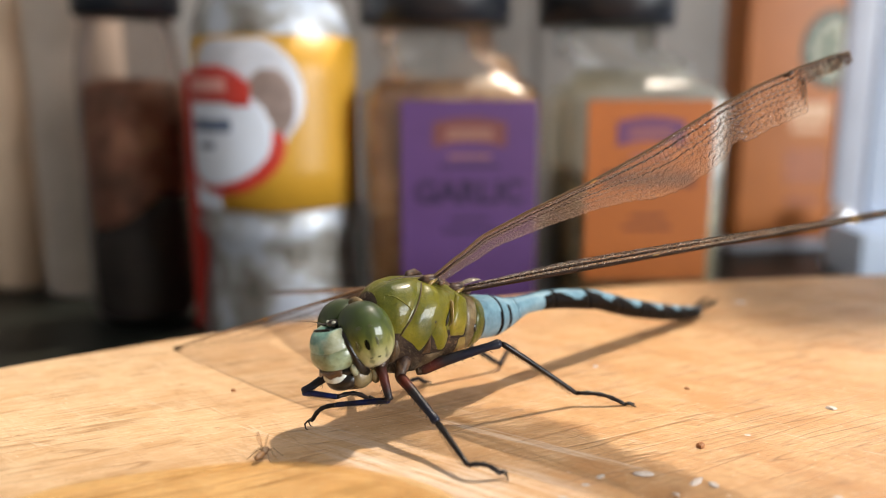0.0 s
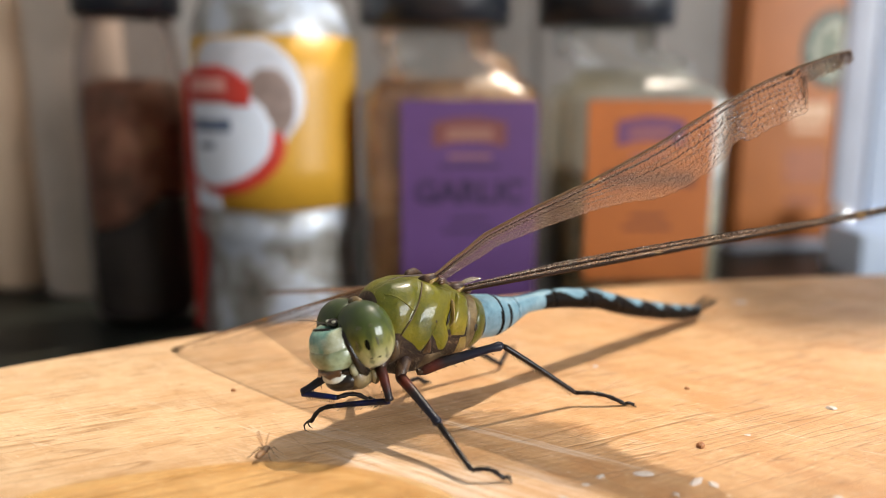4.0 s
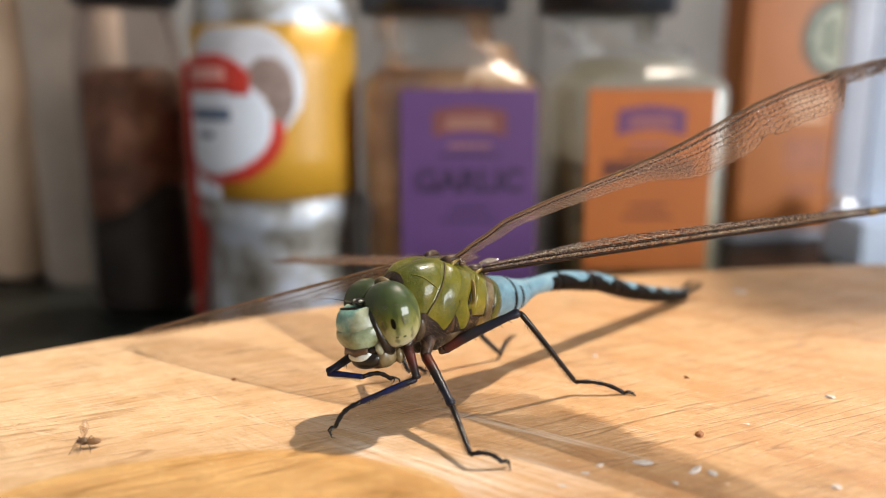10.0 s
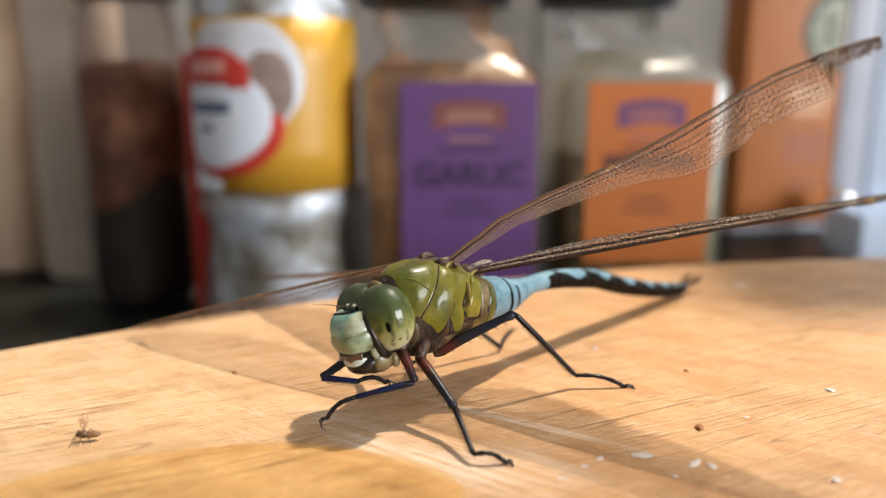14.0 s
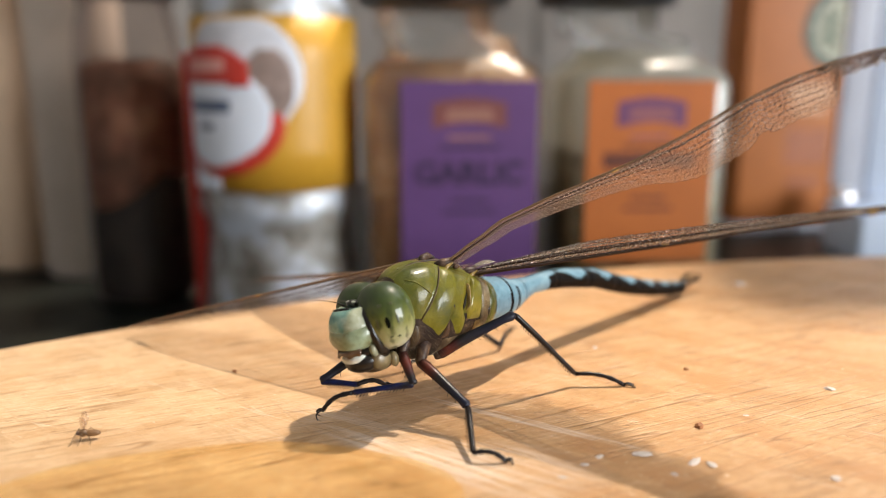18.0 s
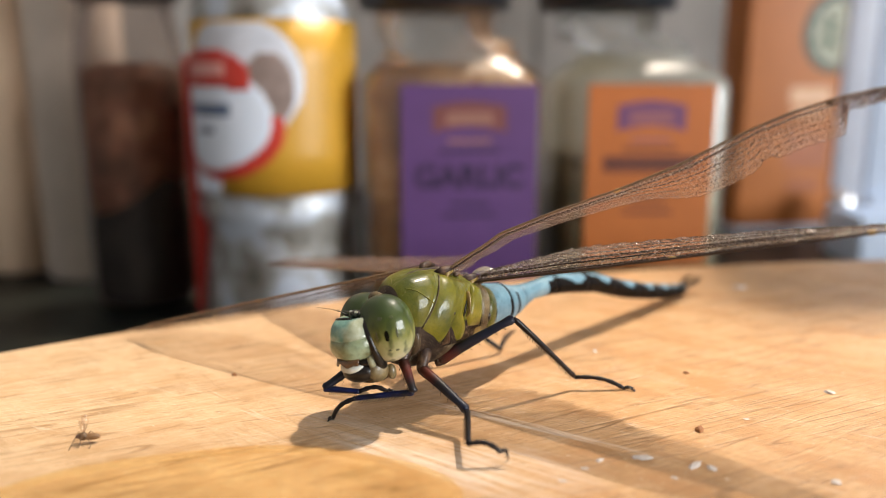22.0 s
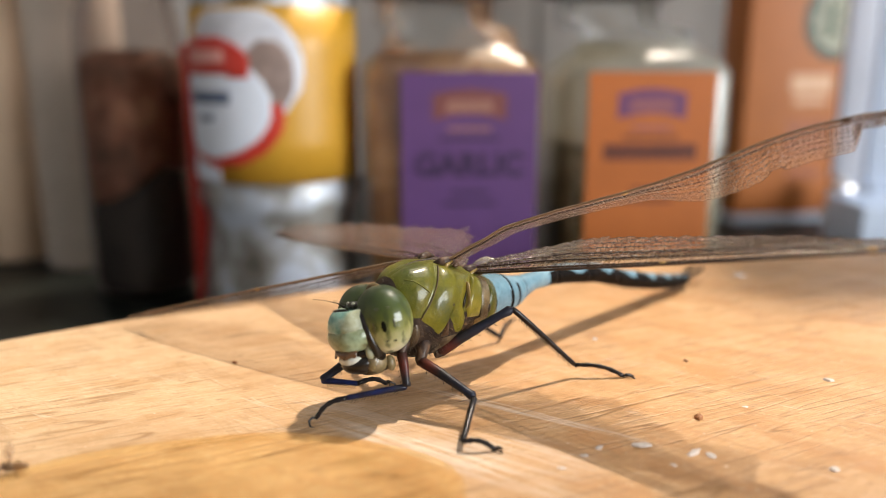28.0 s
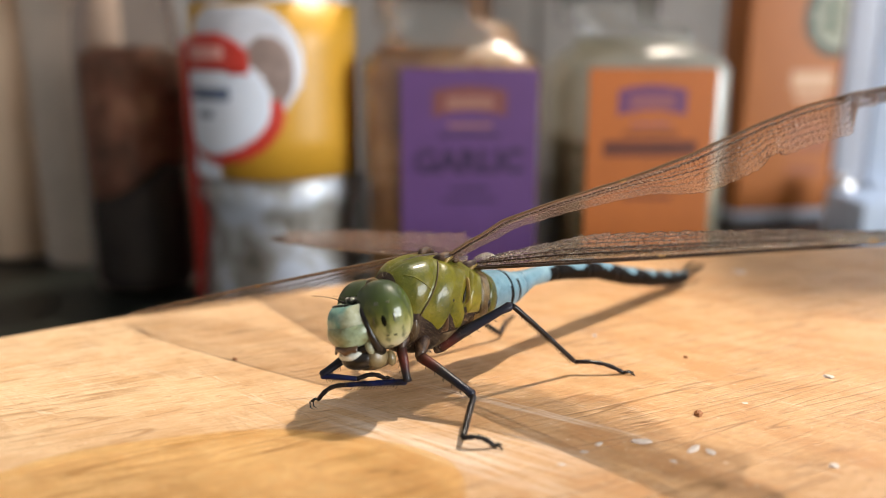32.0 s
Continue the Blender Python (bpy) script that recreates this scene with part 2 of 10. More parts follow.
WOOD = board_wood()
STONE = plain("dark_polished_stone", (0.010, 0.012, 0.010), 0.35, vary=0.5, scale=350, relief=0.05, spec=0.15)
WALL = plain("pale_wall_paint", (0.60, 0.58, 0.56), 0.75, vary=0.05, scale=60, relief=0.2)
TILE = plain("grey_glazed_tile", (0.37, 0.335, 0.305), 0.25, vary=0.12, scale=60, relief=0.1)
FRAME_WHITE = plain("white_window_paint", (0.70, 0.80, 0.98), 0.4, vary=0.05, scale=80, relief=0.05)
FLOOR = plain("brown_floor_laminate", (0.30, 0.20, 0.12), 0.5, vary=0.3, scale=14, relief=0.1)
CEIL = plain("white_ceiling_paint", (0.78, 0.77, 0.75), 0.8, vary=0.04, scale=40, relief=0.2)
CLEAR_GLASS = clear("shiny_jar_glass", (0.94, 0.95, 0.95), 0.10, 0.34)
SMOKY_GLASS = clear("dull_smoky_jar_glass", (0.86, 0.80, 0.76), 0.0, 0.6)
MEMBRANE = wing_skin("smoky_wing_membrane", (1.0, 0.965, 0.94), (0.62, 0.40, 0.30), 0.20, 0.13)
BRIGHT_SKIN = wing_skin("glinting_wing_membrane", (1.0, 0.975, 0.95), (0.80, 0.70, 0.58), 0.20, 0.16)
HAZY = wing_skin("dusty_far_wing_membrane", (0.97, 0.94, 0.91), (0.34, 0.23, 0.16), 0.09, 0.03)
FLAP = wing_skin("pale_wing_flap", (0.93, 0.91, 0.87), (0.66, 0.60, 0.52), 0.2, 0.1)
# pale film added inside one jar for its shoulder's bright glow
SHOULDER_FILM = wing_skin("bright_shoulder_film", (0.85, 0.82, 0.74), (0.78, 0.73, 0.62), 0.5)
RUBBER = plain("black_rubber", (0.02, 0.02, 0.02), 0.7)
LID_BLACK = plain("black_lid_plastic", (0.012, 0.014, 0.02), 0.35, scale=200, relief=0.05)
LID_WHITE = plain("pale_lid_plastic", (0.75, 0.72, 0.68), 0.4, vary=0.05, scale=200, relief=0.05)
PURPLE = plain("purple_label_paper", (0.118, 0.050, 0.178), 0.5, vary=0.12, scale=150, relief=0.05)
ORANGE = plain("orange_label_paper", (0.50, 0.142, 0.026), 0.5, vary=0.12, scale=150, relief=0.05)
ORANGE_CARD = plain("orange_carton_card", (0.46, 0.146, 0.031), 0.55, vary=0.15, scale=60, relief=0.05)
YELLOW = plain("yellow_label_paper", (0.58, 0.305, 0.030), 0.4, vary=0.08, scale=150, relief=0.03)
RED = plain("red_print", (0.55, 0.04, 0.025), 0.4, vary=0.1, scale=150, relief=0.03)
BADGE_RED = plain("dull_red_print", (0.20, 0.065, 0.060), 0.5, vary=0.1, scale=200, relief=0.03)
BADGE_PALE = plain("dusty_pink_print", (0.33, 0.155, 0.12), 0.5, vary=0.1, scale=200, relief=0.03)
BADGE_VIOLET = plain("violet_print", (0.17, 0.06, 0.15), 0.5, vary=0.1, scale=200, relief=0.03)
BADGE_PLUM = plain("plum_print", (0.30, 0.11, 0.13), 0.5, vary=0.1, scale=200, relief=0.03)
INK_PURPLE = plain("dark_purple_ink", (0.035, 0.016, 0.06), 0.5, relief=0)
INK_BROWN = plain("dark_brown_ink", (0.13, 0.035, 0.02), 0.5, relief=0)
INK_RUST = plain("rust_ink", (0.36, 0.10, 0.025), 0.5, relief=0)
INK_BLUE = plain("slate_blue_ink", (0.12, 0.16, 0.26), 0.5, relief=0)
WHITE_PRINT = plain("white_print", (0.74, 0.80, 0.90), 0.4, vary=0.04, scale=200, relief=0.02)
RED_CARD = plain("bright_red_card", (0.50, 0.03, 0.02), 0.5, vary=0.1, scale=150, relief=0.03)
PINK_PRINT = plain("pink_print", (0.72, 0.34, 0.30), 0.4, vary=0.05, scale=200, relief=0.02)
CREAM_PRINT = plain("cream_print", (0.72, 0.42, 0.24), 0.5, vary=0.05, scale=200, relief=0.02)
PALE_PRINT = plain("pale_picture_print", (0.62, 0.64, 0.70), 0.4, vary=0.3, scale=250, relief=0.02)
BROWN_PRINT = plain("brown_picture_print", (0.27, 0.20, 0.175), 0.4, vary=0.6, scale=300, relief=0.02)
GREEN_RING = plain("dark_green_print", (0.030, 0.052, 0.028), 0.5, vary=0.15, scale=200, relief=0.02)
PALE_GREEN = plain("pale_green_print", (0.44, 0.42, 0.30), 0.5, vary=0.25, scale=150, relief=0.02)
LEAF_PRINT = plain("leaf_green_print", (0.09, 0.12, 0.06), 0.5, vary=0.2, scale=150, relief=0.02)
GARLIC = mottled("garlic_powder", ((0.36, (0.22, 0.085, 0.022)), (0.5, (0.42, 0.185, 0.055)), (0.64, (0.70, 0.43, 0.20))), 60)
GINGER = mottled("pale_ground_spice", ((0.36, (0.12, 0.10, 0.04)), (0.5, (0.26, 0.21, 0.10)), (0.64, (0.44, 0.38, 0.22))), 60)
# the bluish white tone paints the round glass's bright reflections into its filling
REFLECTION_FILL = mottled("pale_grey_painted_reflections", ((0.36, (0.15, 0.12, 0.09)), (0.48, (0.42, 0.39, 0.35)), (0.60, (0.82, 0.88, 1.0))), 60)
CHILLI = mottled("crushed_red_brown_spice", ((0.36, (0.10, 0.060, 0.045)), (0.50, (0.26, 0.125, 0.085)), (0.62, (0.44, 0.23, 0.15)), (0.74, (0.62, 0.47, 0.36))), 60)
BLACK_FILL = plain("black_dried_spice", (0.045, 0.040, 0.036), 0.85, vary=0.6, scale=200, relief=0.6)
STEEL = plain("brushed_grey_metal", (0.74, 0.64, 0.55), 0.5, metal=0.1, vary=0.15, scale=120, relief=0.1)
CHROME = plain("polished_steel", (0.85, 0.85, 0.86), 0.16, metal=1.0, vary=0.04, scale=200, relief=0.02)
POST_GREY = plain("pale_bluish_grey_paint", (0.58, 0.60, 0.68), 0.4, vary=0.1, scale=120, relief=0.1)
PALE_WOOD = plain("pale_turned_wood", (0.85, 0.62, 0.43), 0.5, vary=0.2, scale=60, relief=0.2)
GROUT = plain("brownish_grout", (0.24, 0.22, 0.20), 0.9)
CRUMB_WHITE = plain("off_white_crumb", (0.60, 0.53, 0.48), 0.7, scale=4000)
CRUMB_BROWN = plain("reddish_brown_crumb", (0.30, 0.12, 0.04), 0.6, scale=4000)
FLY_BROWN = plain("fly_brown_shell", (0.17, 0.085, 0.032), 0.5, scale=6000)
FLY_DARK = plain("fly_dark_shell", (0.12, 0.065, 0.028), 0.5, scale=6000)
FLY_RED = plain("fly_dark_head", (0.06, 0.022, 0.012), 0.4, scale=6000)


def shell(name, stops, rough=0.32, scale=420.0, coat=0.5, fine=2600.0, relief=0.2, spec=0.35, gleam=0.12):
    """Insect skin: three tones that flow into one another, fine pits and a waxy coat."""
    m, nt, b = material(name)
    v = coords(nt)
    a, f = noise_of(nt, v, scale, 5, 0.6), noise_of(nt, v, fine, 3, 0.6)
    c = ramp(nt, a, stops)
    c = mix(nt, ramp(nt, f, ((0.5, (0, 0, 0)), (0.8, (0.45, 0.45, 0.45)))), c, tuple(x * 0.45 for x in stops[0][1]))
    h = mix(nt, 0.45, f, noise_of(nt, v, 900, 3, 0.6))
    nt.links.new(c, b.inputs["Base Color"])
    b.inputs["Roughness"].default_value, b.inputs["Coat Weight"].default_value, b.inputs["Coat Roughness"].default_value = rough, coat, gleam
    b.inputs["Specular IOR Level"].default_value = spec
    bump(nt, b, h, relief, 0.0002)
    return m


def eye_skin():
    m, nt, b = material("green_compound_eye")
    tc = nt.nodes.new("ShaderNodeTexCoord")
    sep = nt.nodes.new("ShaderNodeSeparateXYZ")
    nt.links.new(tc.outputs["Object"], sep.inputs[0])
    mr = nt.nodes.new("ShaderNodeMapRange")
    mr.inputs["From Min"].default_value, mr.inputs["From Max"].default_value = -0.0034, 0.0034
    nt.links.new(sep.outputs["Z"], mr.inputs["Value"])
    v = coords(nt)
    n = noise_of(nt, v, 520, 3, 0.55)
    add = nt.nodes.new("ShaderNodeMath")
    add.operation = "MULTIPLY_ADD"
    add.inputs[1].default_value, add.inputs[2].default_value = 0.28, -0.14
    nt.links.new(n, add.inputs[0])
    s = nt.nodes.new("ShaderNodeMath")
    s.operation = "ADD"
    nt.links.new(mr.outputs[0], s.inputs[0])
    nt.links.new(add.outputs[0], s.inputs[1])
    c = ramp(nt, s.outputs[0], ((0.05, (0.52, 0.50, 0.34)), (0.2, (0.34, 0.34, 0.17)), (0.42, (0.17, 0.18, 0.045)), (0.6, (0.070, 0.088, 0.012)), (0.8, (0.036, 0.055, 0.009)), (0.96, (0.026, 0.042, 0.014))))
    n2 = noise_of(nt, coords(nt, (1, 1, 0.5)), 820, 2, 0.5)
    c = mix(nt, ramp(nt, n2, ((0.50, (0, 0, 0)), (0.62, (0.75, 0.75, 0.75)))), c, (0.028, 0.042, 0.008))
    nt.links.new(c, b.inputs["Base Color"])
    b.inputs["Roughness"].default_value, b.inputs["Coat Weight"].default_value, b.inputs["Coat Roughness"].default_value = 0.4, 0.6, 0.03
    b.inputs["Specular IOR Level"].default_value = 0.2
    vo = node(nt, "ShaderNodeTexVoronoi", Scale=9000.0)
    nt.links.new(v, vo.inputs["Vector"])
    bump(nt, b, vo.outputs[0], 0.08, 0.00002)
    return m


def dark_leg(name, tint):
    m, nt, b = material(name)
    v = coords(nt)
    c = ramp(nt, noise_of(nt, v, 500, 3), ((0.35, (0.004, 0.004, 0.006)), (0.7, tint)))
    nt.links.new(c, b.inputs["Base Color"])
    b.inputs["Roughness"].default_value, b.inputs["Coat Weight"].default_value, b.inputs["Coat Roughness"].default_value = 0.3, 0.05, 0.15
    b.inputs["Specular IOR Level"].default_value = 0.25
    bump(nt, b, noise_of(nt, v, 5000, 2), 0.15, 0.00005)
    return m


def thigh(name):
    """Rusty red at the hip, black towards the knee."""
    m, nt, b = material(name)
    tc = nt.nodes.new("ShaderNodeTexCoord")
    sep = nt.nodes.new("ShaderNodeSeparateXYZ")
    nt.links.new(tc.outputs["Object"], sep.inputs[0])
    mr = nt.nodes.new("ShaderNodeMapRange")
    mr.inputs["From Min"].default_value, mr.inputs["From Max"].default_value = 0.0, 0.006
    nt.links.new(sep.outputs["X"], mr.inputs["Value"])
    c = ramp(nt, mr.outputs[0], ((0.0, (0.035, 0.013, 0.008)), (0.22, (0.085, 0.014, 0.008)), (0.48, (0.010, 0.007, 0.008)), (1.0, (0.004, 0.006, 0.018))))
    nt.links.new(c, b.inputs["Base Color"])
    b.inputs["Roughness"].default_value, b.inputs["Coat Weight"].default_value, b.inputs["Coat Roughness"].default_value = 0.45, 0.1, 0.2
    b.inputs["Specular IOR Level"].default_value = 0.3
    bump(nt, b, noise_of(nt, coords(nt), 4000, 2), 0.15, 0.00005)
    return m


EYE = eye_skin()
EYE_DARK = plain("dark_eye_spot", (0.003, 0.004, 0.002), 0.3, scale=3000, relief=0, spec=0.1)
GREEN_SHELL = shell("olive_green_shell", ((0.30, (0.035, 0.046, 0.003)), (0.44, (0.085, 0.085, 0.005)), (0.58, (0.145, 0.125, 0.010)), (0.74, (0.27, 0.195, 0.03))), 0.4, scale=170, coat=0.35, relief=0.55, spec=0.2, gleam=0.13)
YELLOW_SHELL = shell("yellow_green_shell", ((0.30, (0.060, 0.066, 0.004)), (0.44, (0.125, 0.115, 0.006)), (0.58, (0.185, 0.155, 0.012)), (0.74, (0.31, 0.23, 0.035))), 0.38, scale=180, coat=0.4, relief=0.55, spec=0.2, gleam=0.12)
THORAX_DARK = shell("dark_brown_chest_shell", ((0.3, (0.007, 0.004, 0.003)), (0.55, (0.022, 0.012, 0.008)), (0.78, (0.075, 0.046, 0.028))), 0.6, coat=0.1, spec=0.2, relief=0.8)
BLUE_SHELL = shell("pale_blue_shell", ((0.3, (0.075, 0.16, 0.215)), (0.55, (0.14, 0.26, 0.33)), (0.8, (0.25, 0.37, 0.42))), 0.4, coat=0.25)
ABDOMEN_DARK = shell("dark_brown_shell", ((0.3, (0.002, 0.0015, 0.0015)), (0.55, (0.005, 0.003, 0.002)), (0.8, (0.018, 0.008, 0.005))), 0.55, coat=0.0, spec=0.08)
FACE_GREEN = shell("pale_green_face", ((0.28, (0.10, 0.085, 0.03)), (0.40, (0.19, 0.22, 0.115)), (0.56, (0.27, 0.34, 0.22)), (0.8, (0.34, 0.46, 0.37))), 0.33, scale=420, coat=0.35, relief=0.2)
FACE_CREAM = shell("cream_face", ((0.3, (0.22, 0.23, 0.13)), (0.55, (0.36, 0.37, 0.26)), (0.8, (0.50, 0.52, 0.43))), 0.35, coat=0.35, relief=0.2)


def brow_skin():
    """Speckled pale blue in the middle, cream towards both flanks, with a ragged border between them."""
    m, nt, b = material("pale_blue_and_cream_brow")
    v = coords(nt)
    tc = nt.nodes.new("ShaderNodeTexCoord")
    sep = nt.nodes.new("ShaderNodeSeparateXYZ")
    nt.links.new(tc.outputs["Object"], sep.inputs[0])
    side = nt.nodes.new("ShaderNodeMath")
    side.operation = "ABSOLUTE"
    nt.links.new(sep.outputs["Y"], side.inputs[0])
    mr = nt.nodes.new("ShaderNodeMapRange")
    mr.inputs["From Min"].default_value, mr.inputs["From Max"].default_value = 0.0, 0.0036
    nt.links.new(side.outputs[0], mr.inputs["Value"])
    add = nt.nodes.new("ShaderNodeMath")
    add.operation = "MULTIPLY_ADD"
    add.inputs[1].default_value = 0.35
    nt.links.new(noise_of(nt, v, 700, 4, 0.6), add.inputs[0])
    nt.links.new(mr.outputs[0], add.inputs[2])
    f = noise_of(nt, v, 900, 4, 0.6)
    blue = ramp(nt, f, ((0.3, (0.07, 0.19, 0.16)), (0.5, (0.14, 0.30, 0.26)), (0.75, (0.30, 0.44, 0.35))))
    cream = ramp(nt, f, ((0.3, (0.21, 0.23, 0.13)), (0.55, (0.34, 0.36, 0.25)), (0.8, (0.52, 0.54, 0.45))))
    c = mix(nt, ramp(nt, add.outputs[0], ((0.5, (0, 0, 0)), (0.66, (1, 1, 1)))), blue, cream)
    nt.links.new(c, b.inputs["Base Color"])
    b.inputs["Roughness"].default_value, b.inputs["Coat Weight"].default_value, b.inputs["Coat Roughness"].default_value = 0.33, 0.35, 0.12
    bump(nt, b, f, 0.15, 0.0002)
    return m


BROW = brow_skin()
WHITE_SHELL = shell("white_shell", ((0.3, (0.42, 0.44, 0.38)), (0.6, (0.62, 0.63, 0.56)), (0.8, (0.7, 0.7, 0.64))), 0.3)
TAN_SHELL = shell("tan_shell", ((0.3, (0.05, 0.030, 0.012)), (0.5, (0.15, 0.105, 0.045)), (0.75, (0.30, 0.23, 0.12))), 0.42, scale=700, coat=0.2, relief=0.5)
TAN_DARK = shell("brownish_shell", ((0.3, (0.035, 0.020, 0.010)), (0.55, (0.085, 0.055, 0.027)), (0.8, (0.20, 0.14, 0.075))), 0.5, scale=600, coat=0.12, relief=0.6, spec=0.25)
CHEEK = shell("tan_cheek", ((0.3, (0.05, 0.030, 0.012)), (0.5, (0.15, 0.110, 0.048)), (0.75, (0.27, 0.21, 0.105))), 0.38, scale=420, coat=0.25, relief=0.3)
AMBER_SHELL = shell("amber_shell", ((0.3, (0.16, 0.10, 0.02)), (0.55, (0.28, 0.19, 0.05)), (0.8, (0.42, 0.33, 0.13))), 0.3)
BROWN_SHELL = shell("glossy_brown_shell", ((0.3, (0.035, 0.016, 0.008)), (0.55, (0.09, 0.045, 0.02)), (0.8, (0.17, 0.09, 0.04))), 0.28)
BLACK_SHELL = plain("glossy_black_shell", (0.010, 0.007, 0.005), 0.3, scale=3000, relief=0.08, coat=0.2, spec=0.3)
HEAD_BACK = shell("dark_head_back", ((0.3, (0.02, 0.015, 0.01)), (0.55, (0.05, 0.035, 0.02)), (0.8, (0.10, 0.08, 0.04))), 0.5, coat=0.1)
LEG_BLACK = dark_leg("blue_black_leg", (0.005, 0.012, 0.075))
SHIN = dark_leg("brown_black_leg", (0.014, 0.009, 0.008))
THIGH = thigh("rusty_black_thigh")
VEIN = plain("dark_brown_vein", (0.045, 0.022, 0.014), 0.35, scale=3000, relief=0, spec=0.5)
VEIN_PALE = plain("tan_front_vein", (0.20, 0.125, 0.07), 0.4, scale=3000, relief=0)
NODE_YELLOW = plain("yellow_wing_knot", (0.55, 0.34, 0.10), 0.45, scale=3000, relief=0)
HAIR = plain("pale_insect_hair", (0.40, 0.33, 0.22), 0.6, scale=3000, relief=0)
EYE_DIM = plain("dim_eye_spot", (0.045, 0.050, 0.012), 0.3, scale=3000, relief=0, coat=0.6)
HIP = shell("dark_hip_shell", ((0.3, (0.008, 0.004, 0.003)), (0.5, (0.030, 0.014, 0.009)), (0.7, (0.13, 0.075, 0.042))), 0.5, scale=700, coat=0.12, spec=0.25, relief=0.8)


def syrup():
    """Thick amber syrup: part of the light goes through, the rest spreads inside it."""
    m, nt, b = material("thick_amber_syrup")
    turn = (0, 0, radians(-44))
    st = noise_of(nt, coords(nt, (60, 620, 60), turn), 1.0, 4, 0.6)
    bl = noise_of(nt, coords(nt, (70, 110, 70), turn), 1.0, 3, 0.5)
    c = ramp(nt, bl, ((0.35, (0.60, 0.31, 0.085)), (0.65, (0.74, 0.46, 0.17))))
    c = mix(nt, 0.4, c, ramp(nt, st, ((0.3, (0.56, 0.29, 0.08)), (0.7, (0.80, 0.53, 0.22)))))
    nt.links.new(c, b.inputs["Base Color"])
    b.inputs["Roughness"].default_value = 0.07
    b.inputs["Specular IOR Level"].default_value = 0.4
    tr, mx = nt.nodes.new("ShaderNodeBsdfTransparent"), nt.nodes.new("ShaderNodeMixShader")
    tr.inputs[0].default_value = (1.0, 0.955, 0.82, 1)
    nt.links.new(ramp(nt, noise_of(nt, coords(nt, (120, 170, 120), turn), 1.0, 4, 0.6), ((0.42, (0.03, 0.03, 0.03)), (0.62, (0.26, 0.26, 0.26)))), mx.inputs[0])
    nt.links.new(tr.outputs[0], mx.inputs[1])
    nt.links.new(b.outputs[0], mx.inputs[2])
    nt.links.new(mx.outputs[0], nt.nodes["Material Output"].inputs[0])
    bump(nt, b, mix(nt, 0.3, bl, st), 0.3, 0.0008)
    return m


LIQUID = syrup()



# ---- mesh helpers (millimetres) ----
def link(name, bm, mat, parent=None, label="", smooth=True, unit=MM):
    bmesh.ops.recalc_face_normals(bm, faces=bm.faces)
    if unit != 1:
        bm.transform(Matrix.Scale(unit, 4))
    me = bpy.data.meshes.new(name)
    bm.to_mesh(me)
    bm.free()
    for mt in (mat if isinstance(mat, (list, tuple)) else [mat]):
        me.materials.append(mt)
    if smooth:
        me.polygons.foreach_set("use_smooth", [True] * len(me.polygons))
    ob = new(name, me)
    if parent is not None:
        ob.parent = parent
    if label:
        ob["label"] = label
    return ob


def part(name, bm, mat, parent, label="", smooth=True):
    return link(name, bm, mat, parent, label, smooth)


def thing(name, m, label, category, group="", kind=""):
    ob = new(name)
    ob.empty_display_size = 0.01
    ob.matrix_world = m
    return tagged(ob, label, category, group, kind)


def box(bm, x0, x1, y0, y1, z0, z1, bevel=0.0):
    r = bmesh.ops.create_cube(bm, size=1.0)
    for v in r["verts"]:
        v.co = Vector(((x0 + x1) / 2 + v.co.x * (x1 - x0), (y0 + y1) / 2 + v.co.y * (y1 - y0), (z0 + z1) / 2 + v.co.z * (z1 - z0)))
    if bevel:
        es = list({e for v in r["verts"] for e in v.link_edges})
        bmesh.ops.bevel(bm, geom=es, offset=bevel, segments=2, affect="EDGES", profile=0.6)
    return bm


def lathe(bm, rows, n=40, cx=0.0, cy=0.0, close=True):
    """Rows of (radius, z) turned round a vertical axis."""
    rings = []
    for r, z in rows:
        rings.append([bm.verts.new((cx + r * math.cos(2 * math.pi * k / n), cy + r * math.sin(2 * math.pi * k / n), z)) for k in range(n)])
    for a, b in zip(rings, rings[1:]):
        for k in range(n):
            bm.faces.new((a[k], a[(k + 1) % n], b[(k + 1) % n], b[k]))
    if close:
        bm.faces.new(list(reversed(rings[0])))
        bm.faces.new(rings[-1])
    return bm


def loft(bm, rings, caps=True, mats=None):
    """Joins closed rings of points; mats(i, k) picks a face's material slot."""
    vs = [[bm.verts.new(p) for p in r] for r in rings]
    n = len(vs[0])
    for i, (a, b) in enumerate(zip(vs, vs[1:])):
        for k in range(n):
            f = bm.faces.new((a[k], a[(k + 1) % n], b[(k + 1) % n], b[k]))
            if mats:
                f.material_index = mats(i, k)
    if caps:
        bm.faces.new(list(reversed(vs[0])))
        bm.faces.new(vs[-1])
    return bm


def tube(bm, pts, radii, n=8):
    """A round rod along points."""
    pts = [Vector(p) for p in pts]
    rings = []
    side = None
    for i, p in enumerate(pts):
        d = (pts[min(i + 1, len(pts) - 1)] - pts[max(i - 1, 0)]).normalized()
        if side is None:
            side = d.orthogonal().normalized()
        side = (side - d * side.dot(d)).normalized()
        up = d.cross(side)
        r = radii[i] if isinstance(radii, (list, tuple)) else radii
        rings.append([p + r * (math.cos(2 * math.pi * k / n) * side + math.sin(2 * math.pi * k / n) * up) for k in range(n)])
    return loft(bm, rings)


